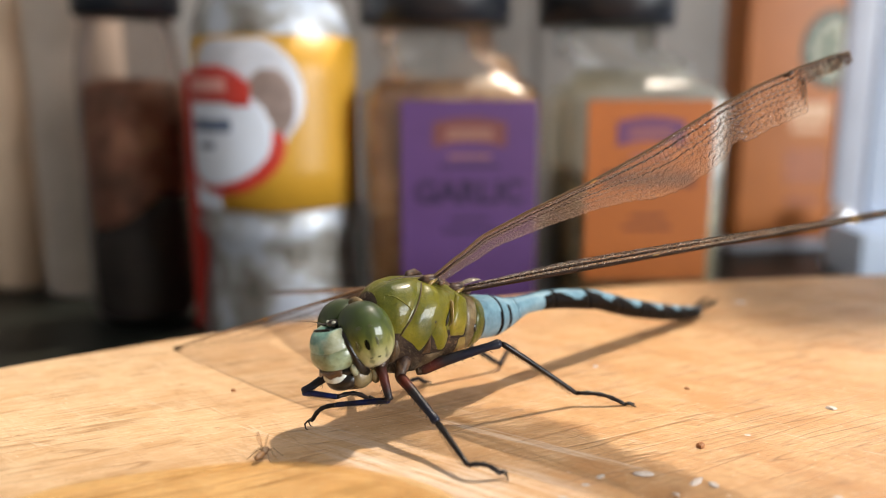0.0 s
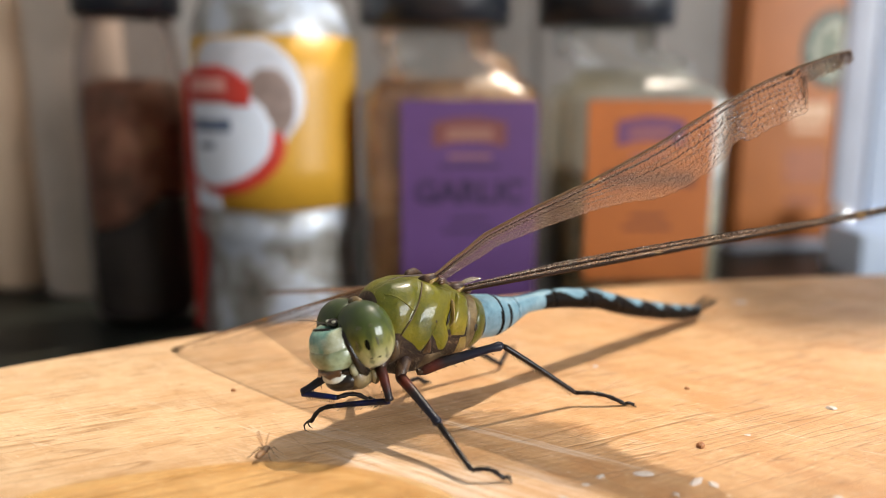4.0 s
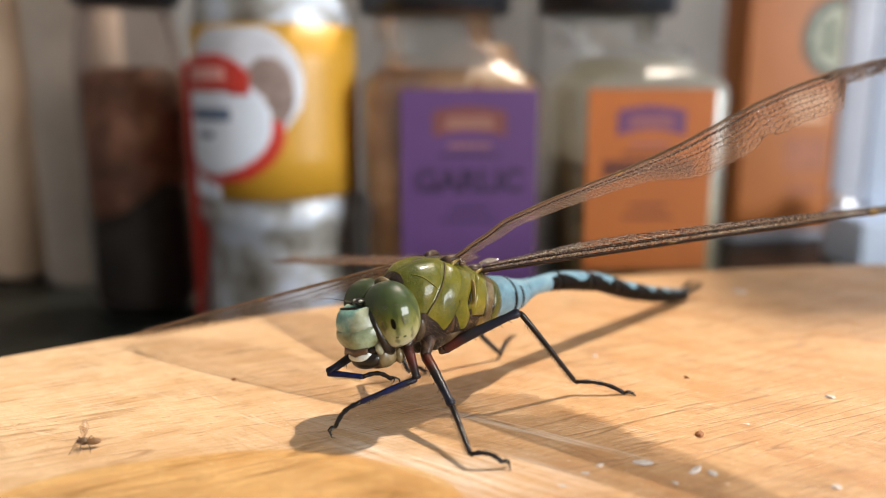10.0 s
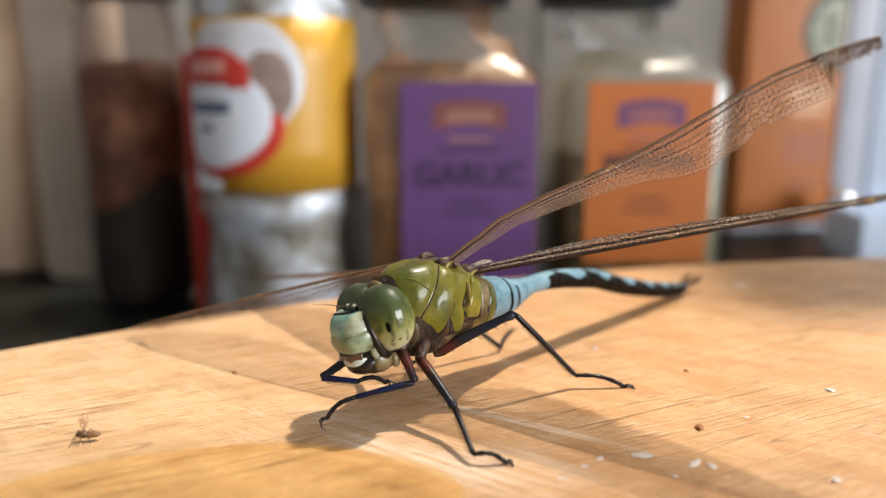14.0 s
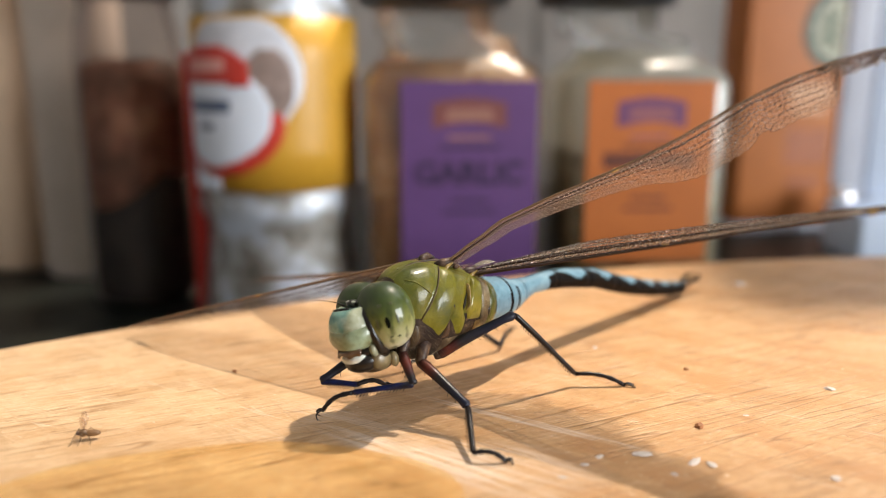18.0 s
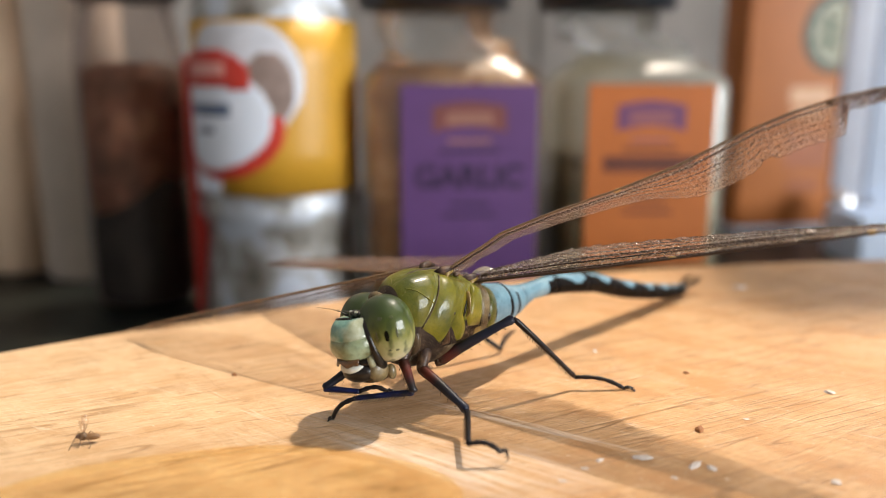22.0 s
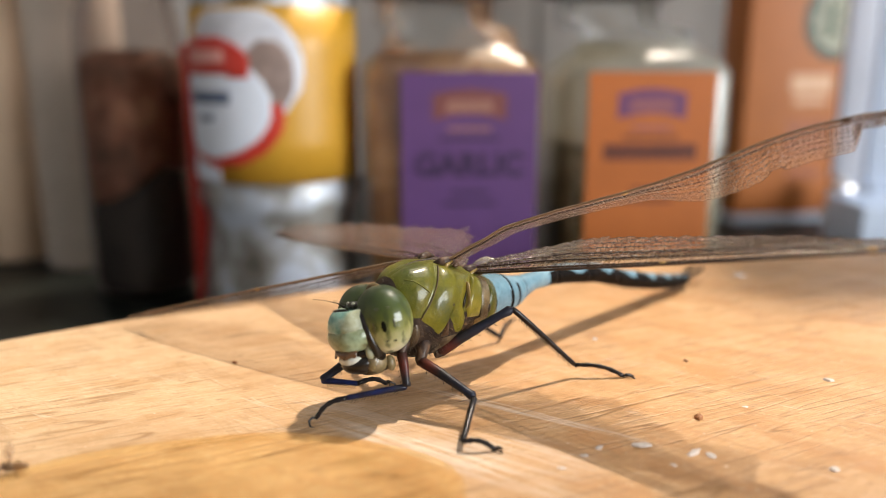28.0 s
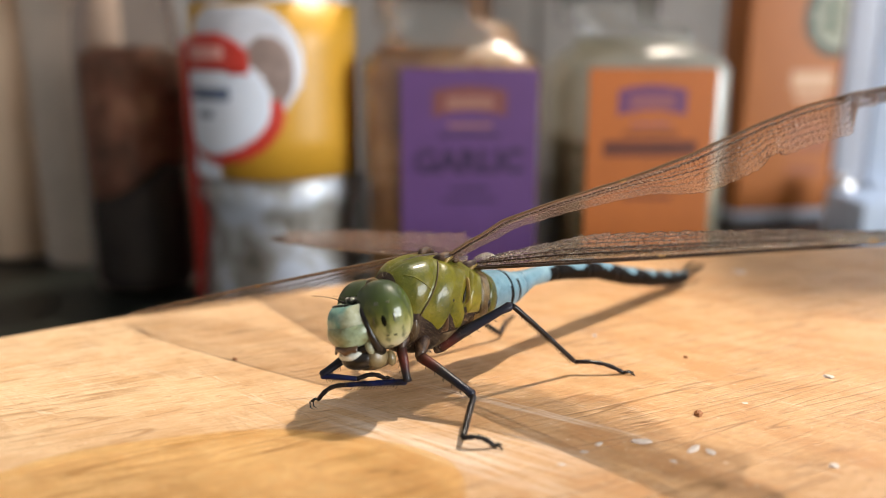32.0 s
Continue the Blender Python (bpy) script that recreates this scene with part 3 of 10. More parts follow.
def ball(bm, c, r, n=20, m=14, turn=None, power=1.0):
    """An ellipsoid with three half-axes; power under 1 squares it off."""
    rings = []
    rot = turn or Matrix.Identity(3)

    def sp(v):
        return math.copysign(abs(v) ** power, v)
    for i in range(1, m):
        th = math.pi * i / m
        rings.append([Vector(c) + rot @ Vector((r[0] * sp(math.sin(th)) * sp(math.cos(2 * math.pi * k / n)), r[1] * sp(math.sin(th)) * sp(math.sin(2 * math.pi * k / n)), -r[2] * sp(math.cos(th)))) for k in range(n)])
    return loft(bm, rings)


def rounded_square(h, r, n=6):
    pts = []
    for q, (sx, sy) in enumerate(((1, 1), (-1, 1), (-1, -1), (1, -1))):
        for k in range(n + 1):
            a = math.pi / 2 * (q + k / n)
            pts.append((sx * (h - r) + r * math.cos(a), sy * (h - r) + r * math.sin(a)))
    return pts


def panel(bm, poly, y, depth=0.25):
    """A flat label cut from a polygon in x and z, standing at y, with a little thickness towards -y."""
    a = [bm.verts.new((x, y, z)) for x, z in poly]
    b = [bm.verts.new((x, y - depth, z)) for x, z in poly]
    bm.faces.new(a)
    bm.faces.new(list(reversed(b)))
    for k in range(len(poly)):
        bm.faces.new((a[k], b[k], b[(k + 1) % len(poly)], a[(k + 1) % len(poly)]))
    return bm


def ring_poly(cx, cz, rx, rz, n=28):
    return [(cx + rx * math.cos(2 * math.pi * k / n), cz + rz * math.sin(2 * math.pi * k / n)) for k in range(n)]


def wrap(bm, shape, radius, lift):
    """Bends a flat label (x, y, z) round a jar of that radius, centred on its front."""
    for v in bm.verts:
        a = v.co.x / radius
        r = radius + lift - v.co.y
        v.co = Vector((r * math.sin(a), -r * math.cos(a), v.co.z))
    return bm


def grid_panel(bm, x0, x1, z0, z1, inside, nx=40, nz=30, depth=0.2):
    """A finely divided flat label; inside(x, z) cuts its outline. y runs into the label."""
    vs = {}
    cells = set()
    for i in range(nx):
        for k in range(nz):
            if inside(x0 + (x1 - x0) * (i + 0.5) / nx, z0 + (z1 - z0) * (k + 0.5) / nz):
                cells.add((i, k))

    def vert(i, k, s):
        if (i, k, s) not in vs:
            vs[i, k, s] = bm.verts.new((x0 + (x1 - x0) * i / nx, -depth * s, z0 + (z1 - z0) * k / nz))
        return vs[i, k, s]
    for i, k in cells:
        bm.faces.new([vert(i + a, k + b, 1) for a, b in ((0, 0), (1, 0), (1, 1), (0, 1))])
        for (di, dk), e in (((-1, 0), ((0, 1), (0, 0))), ((1, 0), ((1, 0), (1, 1))), ((0, -1), ((0, 0), (1, 0))), ((0, 1), ((1, 1), (0, 1)))):
            if (i + di, k + dk) not in cells:
                p, q = [(i + a, k + b) for a, b in e]
                bm.faces.new((vert(*p, 0), vert(*q, 0), vert(*q, 1), vert(*p, 1)))
    return bm


# ---- the room ----
COUNTER = -35.0                                   # the worktop's height under the board's top
RX0, RX1, RY0, RY1, RZ0, RZ1 = -1300, 1900, -2300, 500, -945, 1500


def slab(name, x0, x1, y0, y1, z0, z1, mat, label, bevel=0.0):
    return tagged(link(name, box(bmesh.new(), x0, x1, y0, y1, z0, z1, bevel), mat, smooth=False), label, "", "", "structure")


slab("floor", RX0 - 100, RX1 + 100, RY0 - 100, RY1 + 100, RZ0 - 60, RZ0, FLOOR, "brown laminate kitchen floor under the worktop")
slab("ceiling", RX0 - 100, RX1 + 100, RY0 - 100, RY1 + 100, RZ1, RZ1 + 60, CEIL, "plain white painted kitchen ceiling")
# the back wall, with a wide window high over the worktop
SILL = 560.0
slab("wall_back_lower", RX0, RX1, RY1, RY1 + 100, RZ0, SILL - 0, WALL, "pale painted wall under the kitchen window")
slab("wall_back_left", RX0, 40, RY1, RY1 + 100, SILL + 1, RZ1, WALL, "pale painted wall beside the kitchen window")
slab("wall_back_right", 1380, RX1, RY1, RY1 + 100, SILL + 1, RZ1, WALL, "pale painted wall beside the kitchen window")
def kitchen_window():
    ob = tagged(new("window_1"), "white kitchen window high over the worktop, with an unseen shelf added to shade the board", "", "", "structure")
    y0, y1 = RY1 + 30, RY1 + 72
    for x0, x1, z0, z1 in ((41, 80, SILL + 1, RZ1), (1340, 1379, SILL + 1, RZ1), (81, 1339, SILL + 1, SILL + 40), (81, 1339, RZ1 - 40, RZ1)):
        part("window_frame", box(bmesh.new(), x0, x1, y0, y1, z0, z1, 2), FRAME_WHITE, ob, smooth=False)
    # unseen shelf, added to throw shade on the board's far right
    part("shade_shelf", box(bmesh.new(), 262, 1400, 317, RY1 - 1, SILL - 24, SILL - 1, 3), FRAME_WHITE, ob, smooth=False)


kitchen_window()
slab("wall_left", RX0 - 100, RX0, RY0, RY1, RZ0, RZ1, WALL, "pale painted kitchen side wall")
# the right wall, with an opening made up for the side fill lamp
slab("wall_right_lower", RX1, RX1 + 100, RY0, RY1, RZ0, -100, WALL, "pale painted wall under the side fill lamp's opening")
slab("wall_right_upper", RX1, RX1 + 100, RY0, RY1, 1200, RZ1, WALL, "pale painted wall over the side fill lamp's opening")
slab("wall_right_far", RX1, RX1 + 100, -300, RY1, -99, 1199, WALL, "pale painted wall beside the side fill lamp's opening")
slab("wall_right_near", RX1, RX1 + 100, RY0, -1700, -99, 1199, WALL, "pale painted wall beside the side fill lamp's opening")
slab("wall_front", RX0 - 100, RX1 + 100, RY0 - 100, RY0, RZ0, RZ1, WALL, "pale painted wall behind the viewer")
slab("worktop", -1100, 1700, -470, RY1 - 2, COUNTER - 40, COUNTER, STONE, "dark polished stone worktop", 3)
slab("base_cabinet", -1080, 1680, -440, RY1 - 6, RZ0 + 1, COUNTER - 41, WALL, "pale kitchen base cabinets under the worktop", 2)


# ---- the chopping board ----
def chopping_board():
    cx, cy, r = 114.0, -140.0, 300.0
    a0, a1 = radians(184), radians(-4)
    outline = [(cx + r * math.cos(a0 + (a1 - a0) * k / 140), cy + r * math.sin(a0 + (a1 - a0) * k / 140)) for k in range(141)]
    mid = Vector((cx, cy + 60))

    def ring(inset, z):
        out = []
        for x, y in outline:
            d = (Vector((x, y)) - mid)
            d = d * (1 - inset / d.length)
            out.append((mid.x + d.x, mid.y + d.y, z))
        return out
    t = 31.0
    rows = [(1.8, -t), (0.5, -t + 0.6), (0, -t + 2), (0, -4), (0.3, -2.3), (1.0, -1.0), (2.2, -0.3), (4.5, 0.0)]
    bm = bmesh.new()
    loft(bm, [ring(i, z) for i, z in rows])
    ob = link("chopping_board", bm, WOOD)
    ob.location = (0, 0, 0)
    tagged(ob, "thick pale beech chopping board with a curved edge, worn and scored", "chopping board")
    for k, (x, y) in enumerate(((-60, -110), (290, -110), (-20, 70), (240, 90))):
        part("rubber_foot", lathe(bmesh.new(), ((9, COUNTER), (9.5, COUNTER + 1), (8.5, -t + 0.5)), 20, x, y), RUBBER, ob, "black rubber foot")
    return ob


HOME = (-8.43, 78.29, 0.0, 0, 0, 225.43)
TWIST_LF = (5, -14)      # degrees, inner and outer half
chopping_board()


# ---- jars and boxes behind the board ----
def word(text, size, m, mat, parent, label):
    cu = bpy.data.curves.new("lettering", "FONT")
    cu.body, cu.size, cu.extrude, cu.align_x, cu.align_y = text, size * MM, 0.00005, "CENTER", "CENTER"
    cu.offset = 0.0003
    tmp = new("lettering", cu)
    me = bpy.data.meshes.new_from_object(tmp.evaluated_get(bpy.context.evaluated_depsgraph_get()))
    bpy.data.objects.remove(tmp)
    me.materials.append(mat)
    ob = new("lettering", me)
    ob.parent, ob.matrix_local = parent, m
    ob["label"] = label
    return ob


def square_spice_jar(x, y, turn, half, label_mat, fill_mat, badge_mat, plate_mat, word_mat, text, lab, fill_top, lab_x0, lab_x1, lab_z0, lab_z1, neck_dx, bright_shoulder=False):
    ob = thing("spice_jar", mm(x, y, COUNTER, 0, 0, turn), lab, "spice jar", "spice jars behind the board")
    up = -COUNTER
    prof = ((half - 3, 0, 5), (half - 0.6, 1.2, 6), (half, 4, 6), (half, up + 32.5, 6), (half - 0.35, up + 34.8, 7), (half - 1.3, up + 36.6, 9), (half - 3.0, up + 38.2, 10.5), (half - 5.2, up + 39.9, 11.5), (half - 6.2, up + 42.4, 13), (half - 6.6, up + 45, 14))
    bm = bmesh.new()
    rings = [[(px, py, z) for px, py in rounded_square(h, r)] for h, z, r in prof]
    rings += [[(neck_dx + rr * math.cos(a), rr * math.sin(a), z) for a in [math.pi / 4 * 0 + math.pi * 2 * (k + 0.5) / 28 for k in range(28)]] for rr, z in ((half - 7.5, up + 47), (half - 7.5, up + 55))]
    loft(bm, rings)
    part("glass_body", bm, CLEAR_GLASS, ob, "clear square glass body")
    bm = bmesh.new()
    g = 1.6
    loft(bm, [[(px, py, z) for px, py in rounded_square(h - g, max(r - 1, 3))] for h, z, r in ((half, 2, 6), (half, up + min(fill_top, 33), 6))] + ([[(px, py, up + fill_top) for px, py in rounded_square(half - 5, 7)]] if fill_top > 33 else []))
    part("spice_filling", bm, fill_mat, ob, "ground spice inside the jar")
    if bright_shoulder:
        # the added film follows the glass up to the neck and whitens the shoulder
        film = [(half - 0.5, up + fill_top + 0.4, 6), (half - 0.5, up + 32.5, 6), (half - 0.85, up + 34.8, 7), (half - 1.8, up + 36.6, 9), (half - 3.5, up + 38.2, 10.5), (half - 5.7, up + 39.9, 11.5), (half - 6.7, up + 42.4, 13)]
        part("shoulder_film", loft(bmesh.new(), [[(px, py, z) for px, py in rounded_square(h, q)] for h, z, q in film], caps=False), SHOULDER_FILM, ob, "thin pale film added inside the glass to brighten its shoulder")
    bm = bmesh.new()
    lathe(bm, ((half - 4.2, up + 54), (half - 3.2, up + 54.6), (half - 3.0, up + 67), (half - 4.2, up + 68.2), (half - 8, up + 68.6)), 48, neck_dx)
    part("lid", bm, LID_BLACK, ob, "black screw lid")
    front = -half - 0.05
    bm = panel(bmesh.new(), ((lab_x0, lab_z0 + up), (lab_x1, lab_z0 + up), (lab_x1, lab_z1 + up), (lab_x0, lab_z1 + up)), front)
    paper = part("label", bm, label_mat, ob, "printed paper label", smooth=False)
    cx = (lab_x0 + lab_x1) / 2
    w = lab_x1 - lab_x0
    zt = lab_z1 + up
    arch = [(cx + w * 0.27 * k / 6, zt - 5.6 + 1.3 * math.cos(k / 6 * 1.57)) for k in range(-6, 7)] + [(cx + w * 0.27 * k / 6, zt - 12.2 + 1.5 * math.cos(k / 6 * 1.57)) for k in range(6, -7, -1)]
    part("badge", panel(bmesh.new(), arch, front - 0.26, 0.1), badge_mat, paper, "arched printed badge", smooth=False)
    part("badge_stripe", panel(bmesh.new(), ((cx - w * 0.18, zt - 10.2), (cx + w * 0.18, zt - 10.2), (cx + w * 0.16, zt - 7), (cx - w * 0.16, zt - 7)), front - 0.37, 0.05), plate_mat, paper, smooth=False)
    for dz, ww in ((14.0, 0.16), (16.5, 0.22)):
        part("print_bar", panel(bmesh.new(), ((cx - w * ww, zt - dz - 0.9), (cx + w * ww, zt - dz - 0.9), (cx + w * ww, zt - dz), (cx - w * ww, zt - dz)), front - 0.26, 0.05), plate_mat if dz < 15 else word_mat, paper, smooth=False)
    if text:
        word(text, 8.4, mm(cx, front - 0.3, zt - 24.0, 90, 0, 0), word_mat, paper, "dark printed name")
    else:
        part("print_bar", panel(bmesh.new(), ((cx - w * 0.37, zt - 23), (cx + w * 0.37, zt - 23), (cx + w * 0.37, zt - 18.8), (cx - w * 0.37, zt - 18.8)), front - 0.26, 0.05), word_mat, paper, "dark printed name as a bar", smooth=False)
    for dz, ww in ((30.5, 0.14), (33.5, 0.2)):
        part("print_bar", panel(bmesh.new(), ((cx - w * ww, zt - dz - 1), (cx + w * ww, zt - dz - 1), (cx + w * ww, zt - dz), (cx - w * ww, zt - dz)), front - 0.26, 0.05), word_mat, paper, smooth=False)
    return ob


square_spice_jar(1.6, 231.0, 4, 24.4, PURPLE, GARLIC, BADGE_RED, BADGE_PALE, INK_PURPLE, "GARLIC", "square glass spice jar of garlic with purple label and black lid", 39, -14.2, 21.4, -22.0, 34.0, -4.0)
square_spice_jar(54.6, 234.0, 3, 22.2, ORANGE, GINGER, BADGE_VIOLET, BADGE_PLUM, INK_BROWN, "", "square glass spice jar with orange label and black lid", 14, -17.6, 16.4, -14.5, 34.0, -8.0, True)


def round_spice_jar():
    ob = thing("spice_jar", mm(-45.8, 222.0, COUNTER), "round glass spice jar with a yellow, white and red label", "spice jar", "spice jars behind the board")
    up = -COUNTER
    part("glass_body", lathe(bmesh.new(), ((19, 0), (21.5, 1.5), (22.5, 8), (21.8, up - 20), (20.2, up - 8), (20.4, up - 3), (21.6, up - 1.5), (22.4, up + 0.8), (22.2, up + 3.2), (21.3, up + 4.6), (21.8, up + 6), (21.8, up + 50), (21.6, up + 53), (20.9, up + 56), (19.4, up + 59), (17.4, up + 62), (17.0, up + 72)), 56), CLEAR_GLASS, ob, "clear round glass with a ridge and a waist")
    part("spice_filling", lathe(bmesh.new(), ((18, 2), (20.3, 6), (19.8, up - 20), (18.2, up - 7), (19.8, up + 2), (20, up + 49), (19.5, up + 54), (18.0, up + 57.5), (15.6, up + 60)), 40), REFLECTION_FILL, ob, "pale grey filling with the glass's bluish reflections painted in")
    part("lid", lathe(bmesh.new(), ((20.5, up + 72), (20.8, up + 73), (20.8, up + 92), (19, up + 93)), 48), LID_WHITE, ob, "pale plastic lid")
    R = 21.85
    z0, z1 = up + 6.0, up + 50.0

    def lay(name, mat, inside, x0, x1, za, zb, lift, label=""):
        bm = grid_panel(bmesh.new(), x0, x1, za, zb, inside, 64, 48, 0.1)
        wrap(bm, None, R, lift)
        return part(name, bm, mat, paper, label)
    bm = grid_panel(bmesh.new(), -60, 60, z0, z1, lambda x, z: True, 90, 4, 0.1)
    wrap(bm, None, R, 0.0)
    paper = part("label", bm, YELLOW, ob, "glossy yellow paper label")
    zc = up + 28.0
    lay("picture_disc", PALE_PRINT, lambda x, z: ((x + 6.0) / 17.5) ** 2 + ((z - zc - 7) / 15.5) ** 2 < 1, -26, 16, z0, z1 - 1, 0.14, "pale grey and brown printed picture")
    lay("spice_picture", BROWN_PRINT, lambda x, z: ((x - 2.5) / 6.5) ** 2 + ((z - zc - 5) / 9.0) ** 2 < 1, -10, 12, z0, z1, 0.28, "brown printed heap of spice")
    lay("red_swoosh", RED, lambda x, z: ((x + 12.0) / 18.0) ** 2 + ((z - zc + 4.6) / 13.4) ** 2 < 1 and z < zc - 2, -32, 10, z0, z1, 0.42, "red printed swoosh")
    lay("white_disc", WHITE_PRINT, lambda x, z: ((x + 14.0) / 17.0) ** 2 + ((z - zc + 2.4) / 13.0) ** 2 < 1, -34, 6, z0, z1, 0.56, "white printed disc")
    lay("white_corner", WHITE_PRINT, lambda x, z: z < zc - 14.0 + (-x - 12) * 0.9 and x < -12, -34, -8, z0, z1, 0.3, "white printed corner")
    lay("red_badge", RED, lambda x, z: abs((x + 13.5) / 12.0) ** 3 + abs((z - zc - 10.5 + 0.02 * (x + 15) ** 2) / 4.6) ** 3 < 1, -28, -2, z0, z1, 0.7, "red printed badge")
    lay("badge_stripe", PINK_PRINT, lambda x, z: abs(x + 16.0) < 7.5 and abs(z - zc - 9.8) < 1.6, -26, -4, zc + 5, zc + 14, 0.84)
    lay("print_bar", INK_BLUE, lambda x, z: abs(x + 15.5) < 8.0 and abs(z - zc + 0.2) < 1.6, -26, -4, zc - 4, zc + 4, 0.7)
    lay("print_bar", INK_BLUE, lambda x, z: abs(x + 16.0) < 3.0 and abs(z - zc + 5.5) < 0.7, -26, -4, zc - 8, zc - 2, 0.7)
    return ob


round_spice_jar()


def dark_spice_jar():
    ob = thing("spice_jar", mm(-95.0, 247.0, COUNTER), "narrow glass jar of dark reddish brown spice with black lid", "spice jar", "spice jars behind the board")
    up = -COUNTER
    part("glass_body", lathe(bmesh.new(), ((13, 0), (15.5, 1.5), (16, 5), (16, up + 42), (15, up + 50), (13.5, up + 54), (13.5, up + 58)), 48), SMOKY_GLASS, ob, "clear round glass body")

    def slanted(rows, z0):
        """Loose filling whose layers lie aslant."""
        bm = lathe(bmesh.new(), rows, 40)
        for v in bm.verts:
            if abs(v.co.z - z0) < 4:
                v.co.z += 0.5 * v.co.x + 2.0 * math.sin(v.co.y * 0.5)
        return bm
    part("dark_contents", slanted(((13, 1.5), (14.7, 4), (14.8, up - 10), (14.4, up - 1.2)), up - 1), BLACK_FILL, ob, "black dried spice")
    part("spice_filling", slanted(((14.4, up - 0.9), (14.8, up + 6), (14.8, up + 33), (14.2, up + 38), (9, up + 40)), up - 1), CHILLI, ob, "dark reddish brown crushed spice")
    part("lid", lathe(bmesh.new(), ((15.0, up + 58), (15.6, up + 58.6), (15.6, up + 76), (14, up + 77)), 44), LID_BLACK, ob, "black screw lid")
    return ob


dark_spice_jar()


def red_carton():
    ob = thing("carton", mm(-73.5, 236.0, COUNTER), "narrow red cardboard spice carton between two jars", "carton")
    part("carton_body", box(bmesh.new(), -2.4, 6.4, -1, 14, 0, 76, 0.4), RED_CARD, ob)
    part("carton_flap", box(bmesh.new(), -2.1, 6.1, -0.7, 13.7, 76.1, 76.6, 0.1), RED_CARD, ob)


red_carton()


def orange_carton():
    ob = thing("carton", mm(157.0, 375.0, COUNTER, 0, 0, 10), "tall orange cardboard carton with round green picture", "carton")
    part("carton_body", box(bmesh.new(), -30, 16, -20, 2, 4, 210, 1.2), ORANGE_CARD, ob)
    part("carton_base", box(bmesh.new(), -29.6, 15.6, -19.6, 1.6, 0, 3.9, 0.8), WHITE_PRINT, ob, "white cardboard bottom band")
    part("top_flap", box(bmesh.new(), -29.6, 15.6, -19.6, 1.6, 210.1, 210.7, 0.2), ORANGE_CARD, ob)
    y = -20.05
    disc = part("picture_disc", panel(bmesh.new(), [(min(px, 15.2), pz) for px, pz in ring_poly(11.0, 89.0, 15.5, 17.0)], y), GREEN_RING, ob, "dark green printed ring", smooth=False)
    part("picture_middle", panel(bmesh.new(), [(min(px, 15.1), pz) for px, pz in ring_poly(11.0, 89.0, 11.6, 13.0)], y - 0.27, 0.1), PALE_GREEN, disc, "pale green printed picture", smooth=False)
    for k in range(7):
        a = k * 0.9
        cx, cz = 8 + 4 * math.cos(a), 89 + 6.5 * math.sin(a)
        part("printed_leaf", panel(bmesh.new(), [(min(15.0, cx + 4.4 * math.cos(t) * math.cos(a) - 1.4 * math.sin(t) * math.sin(a)), cz + 4.4 * math.cos(t) * math.sin(a) + 1.4 * math.sin(t) * math.cos(a)) for t in [i * math.pi / 6 for i in range(12)]], y - 0.38, 0.05), LEAF_PRINT, disc, smooth=False)
    for z0, z1, x0, x1, mt in ((58, 66, -8, 12, CREAM_PRINT), (53, 56, -6, 10, CREAM_PRINT), (30, 46, -8, 13, INK_RUST), (20, 25, -6, 10, INK_RUST)):
        part("print_bar", panel(bmesh.new(), ((x0, z0), (x1, z0), (x1, z1), (x0, z1)), y, 0.1), mt, ob, smooth=False)


orange_carton()


def canister():
    ob = thing("canister", mm(-129.0, 285.0, COUNTER), "brushed grey metal kitchen canister standing on the worktop", "canister")
    part("canister_body", lathe(bmesh.new(), ((15, 0), (16, 1), (16, 150), (15, 152)), 40), STEEL, ob)
    part("lid", lathe(bmesh.new(), ((16.4, 152.2), (16.6, 153), (16.6, 168), (14, 170)), 40), STEEL, ob, "grey metal lid")


def rolling_pin():
    ob = thing("rolling_pin", mm(-158.0, 288.0, COUNTER, 0, 2, 0), "pale wooden tapered rolling pin standing on end", "rolling pin")
    part("roller", lathe(bmesh.new(), ((10, 0.6), (12, 2), (15, 60), (15.5, 130), (15, 200), (12, 258), (9, 260)), 36), PALE_WOOD, ob)
    part("end_ring", lathe(bmesh.new(), ((12.6, 252), (13.0, 253), (12.9, 256), (12.4, 257)), 36), PALE_WOOD, ob)


canister()
rolling_pin()


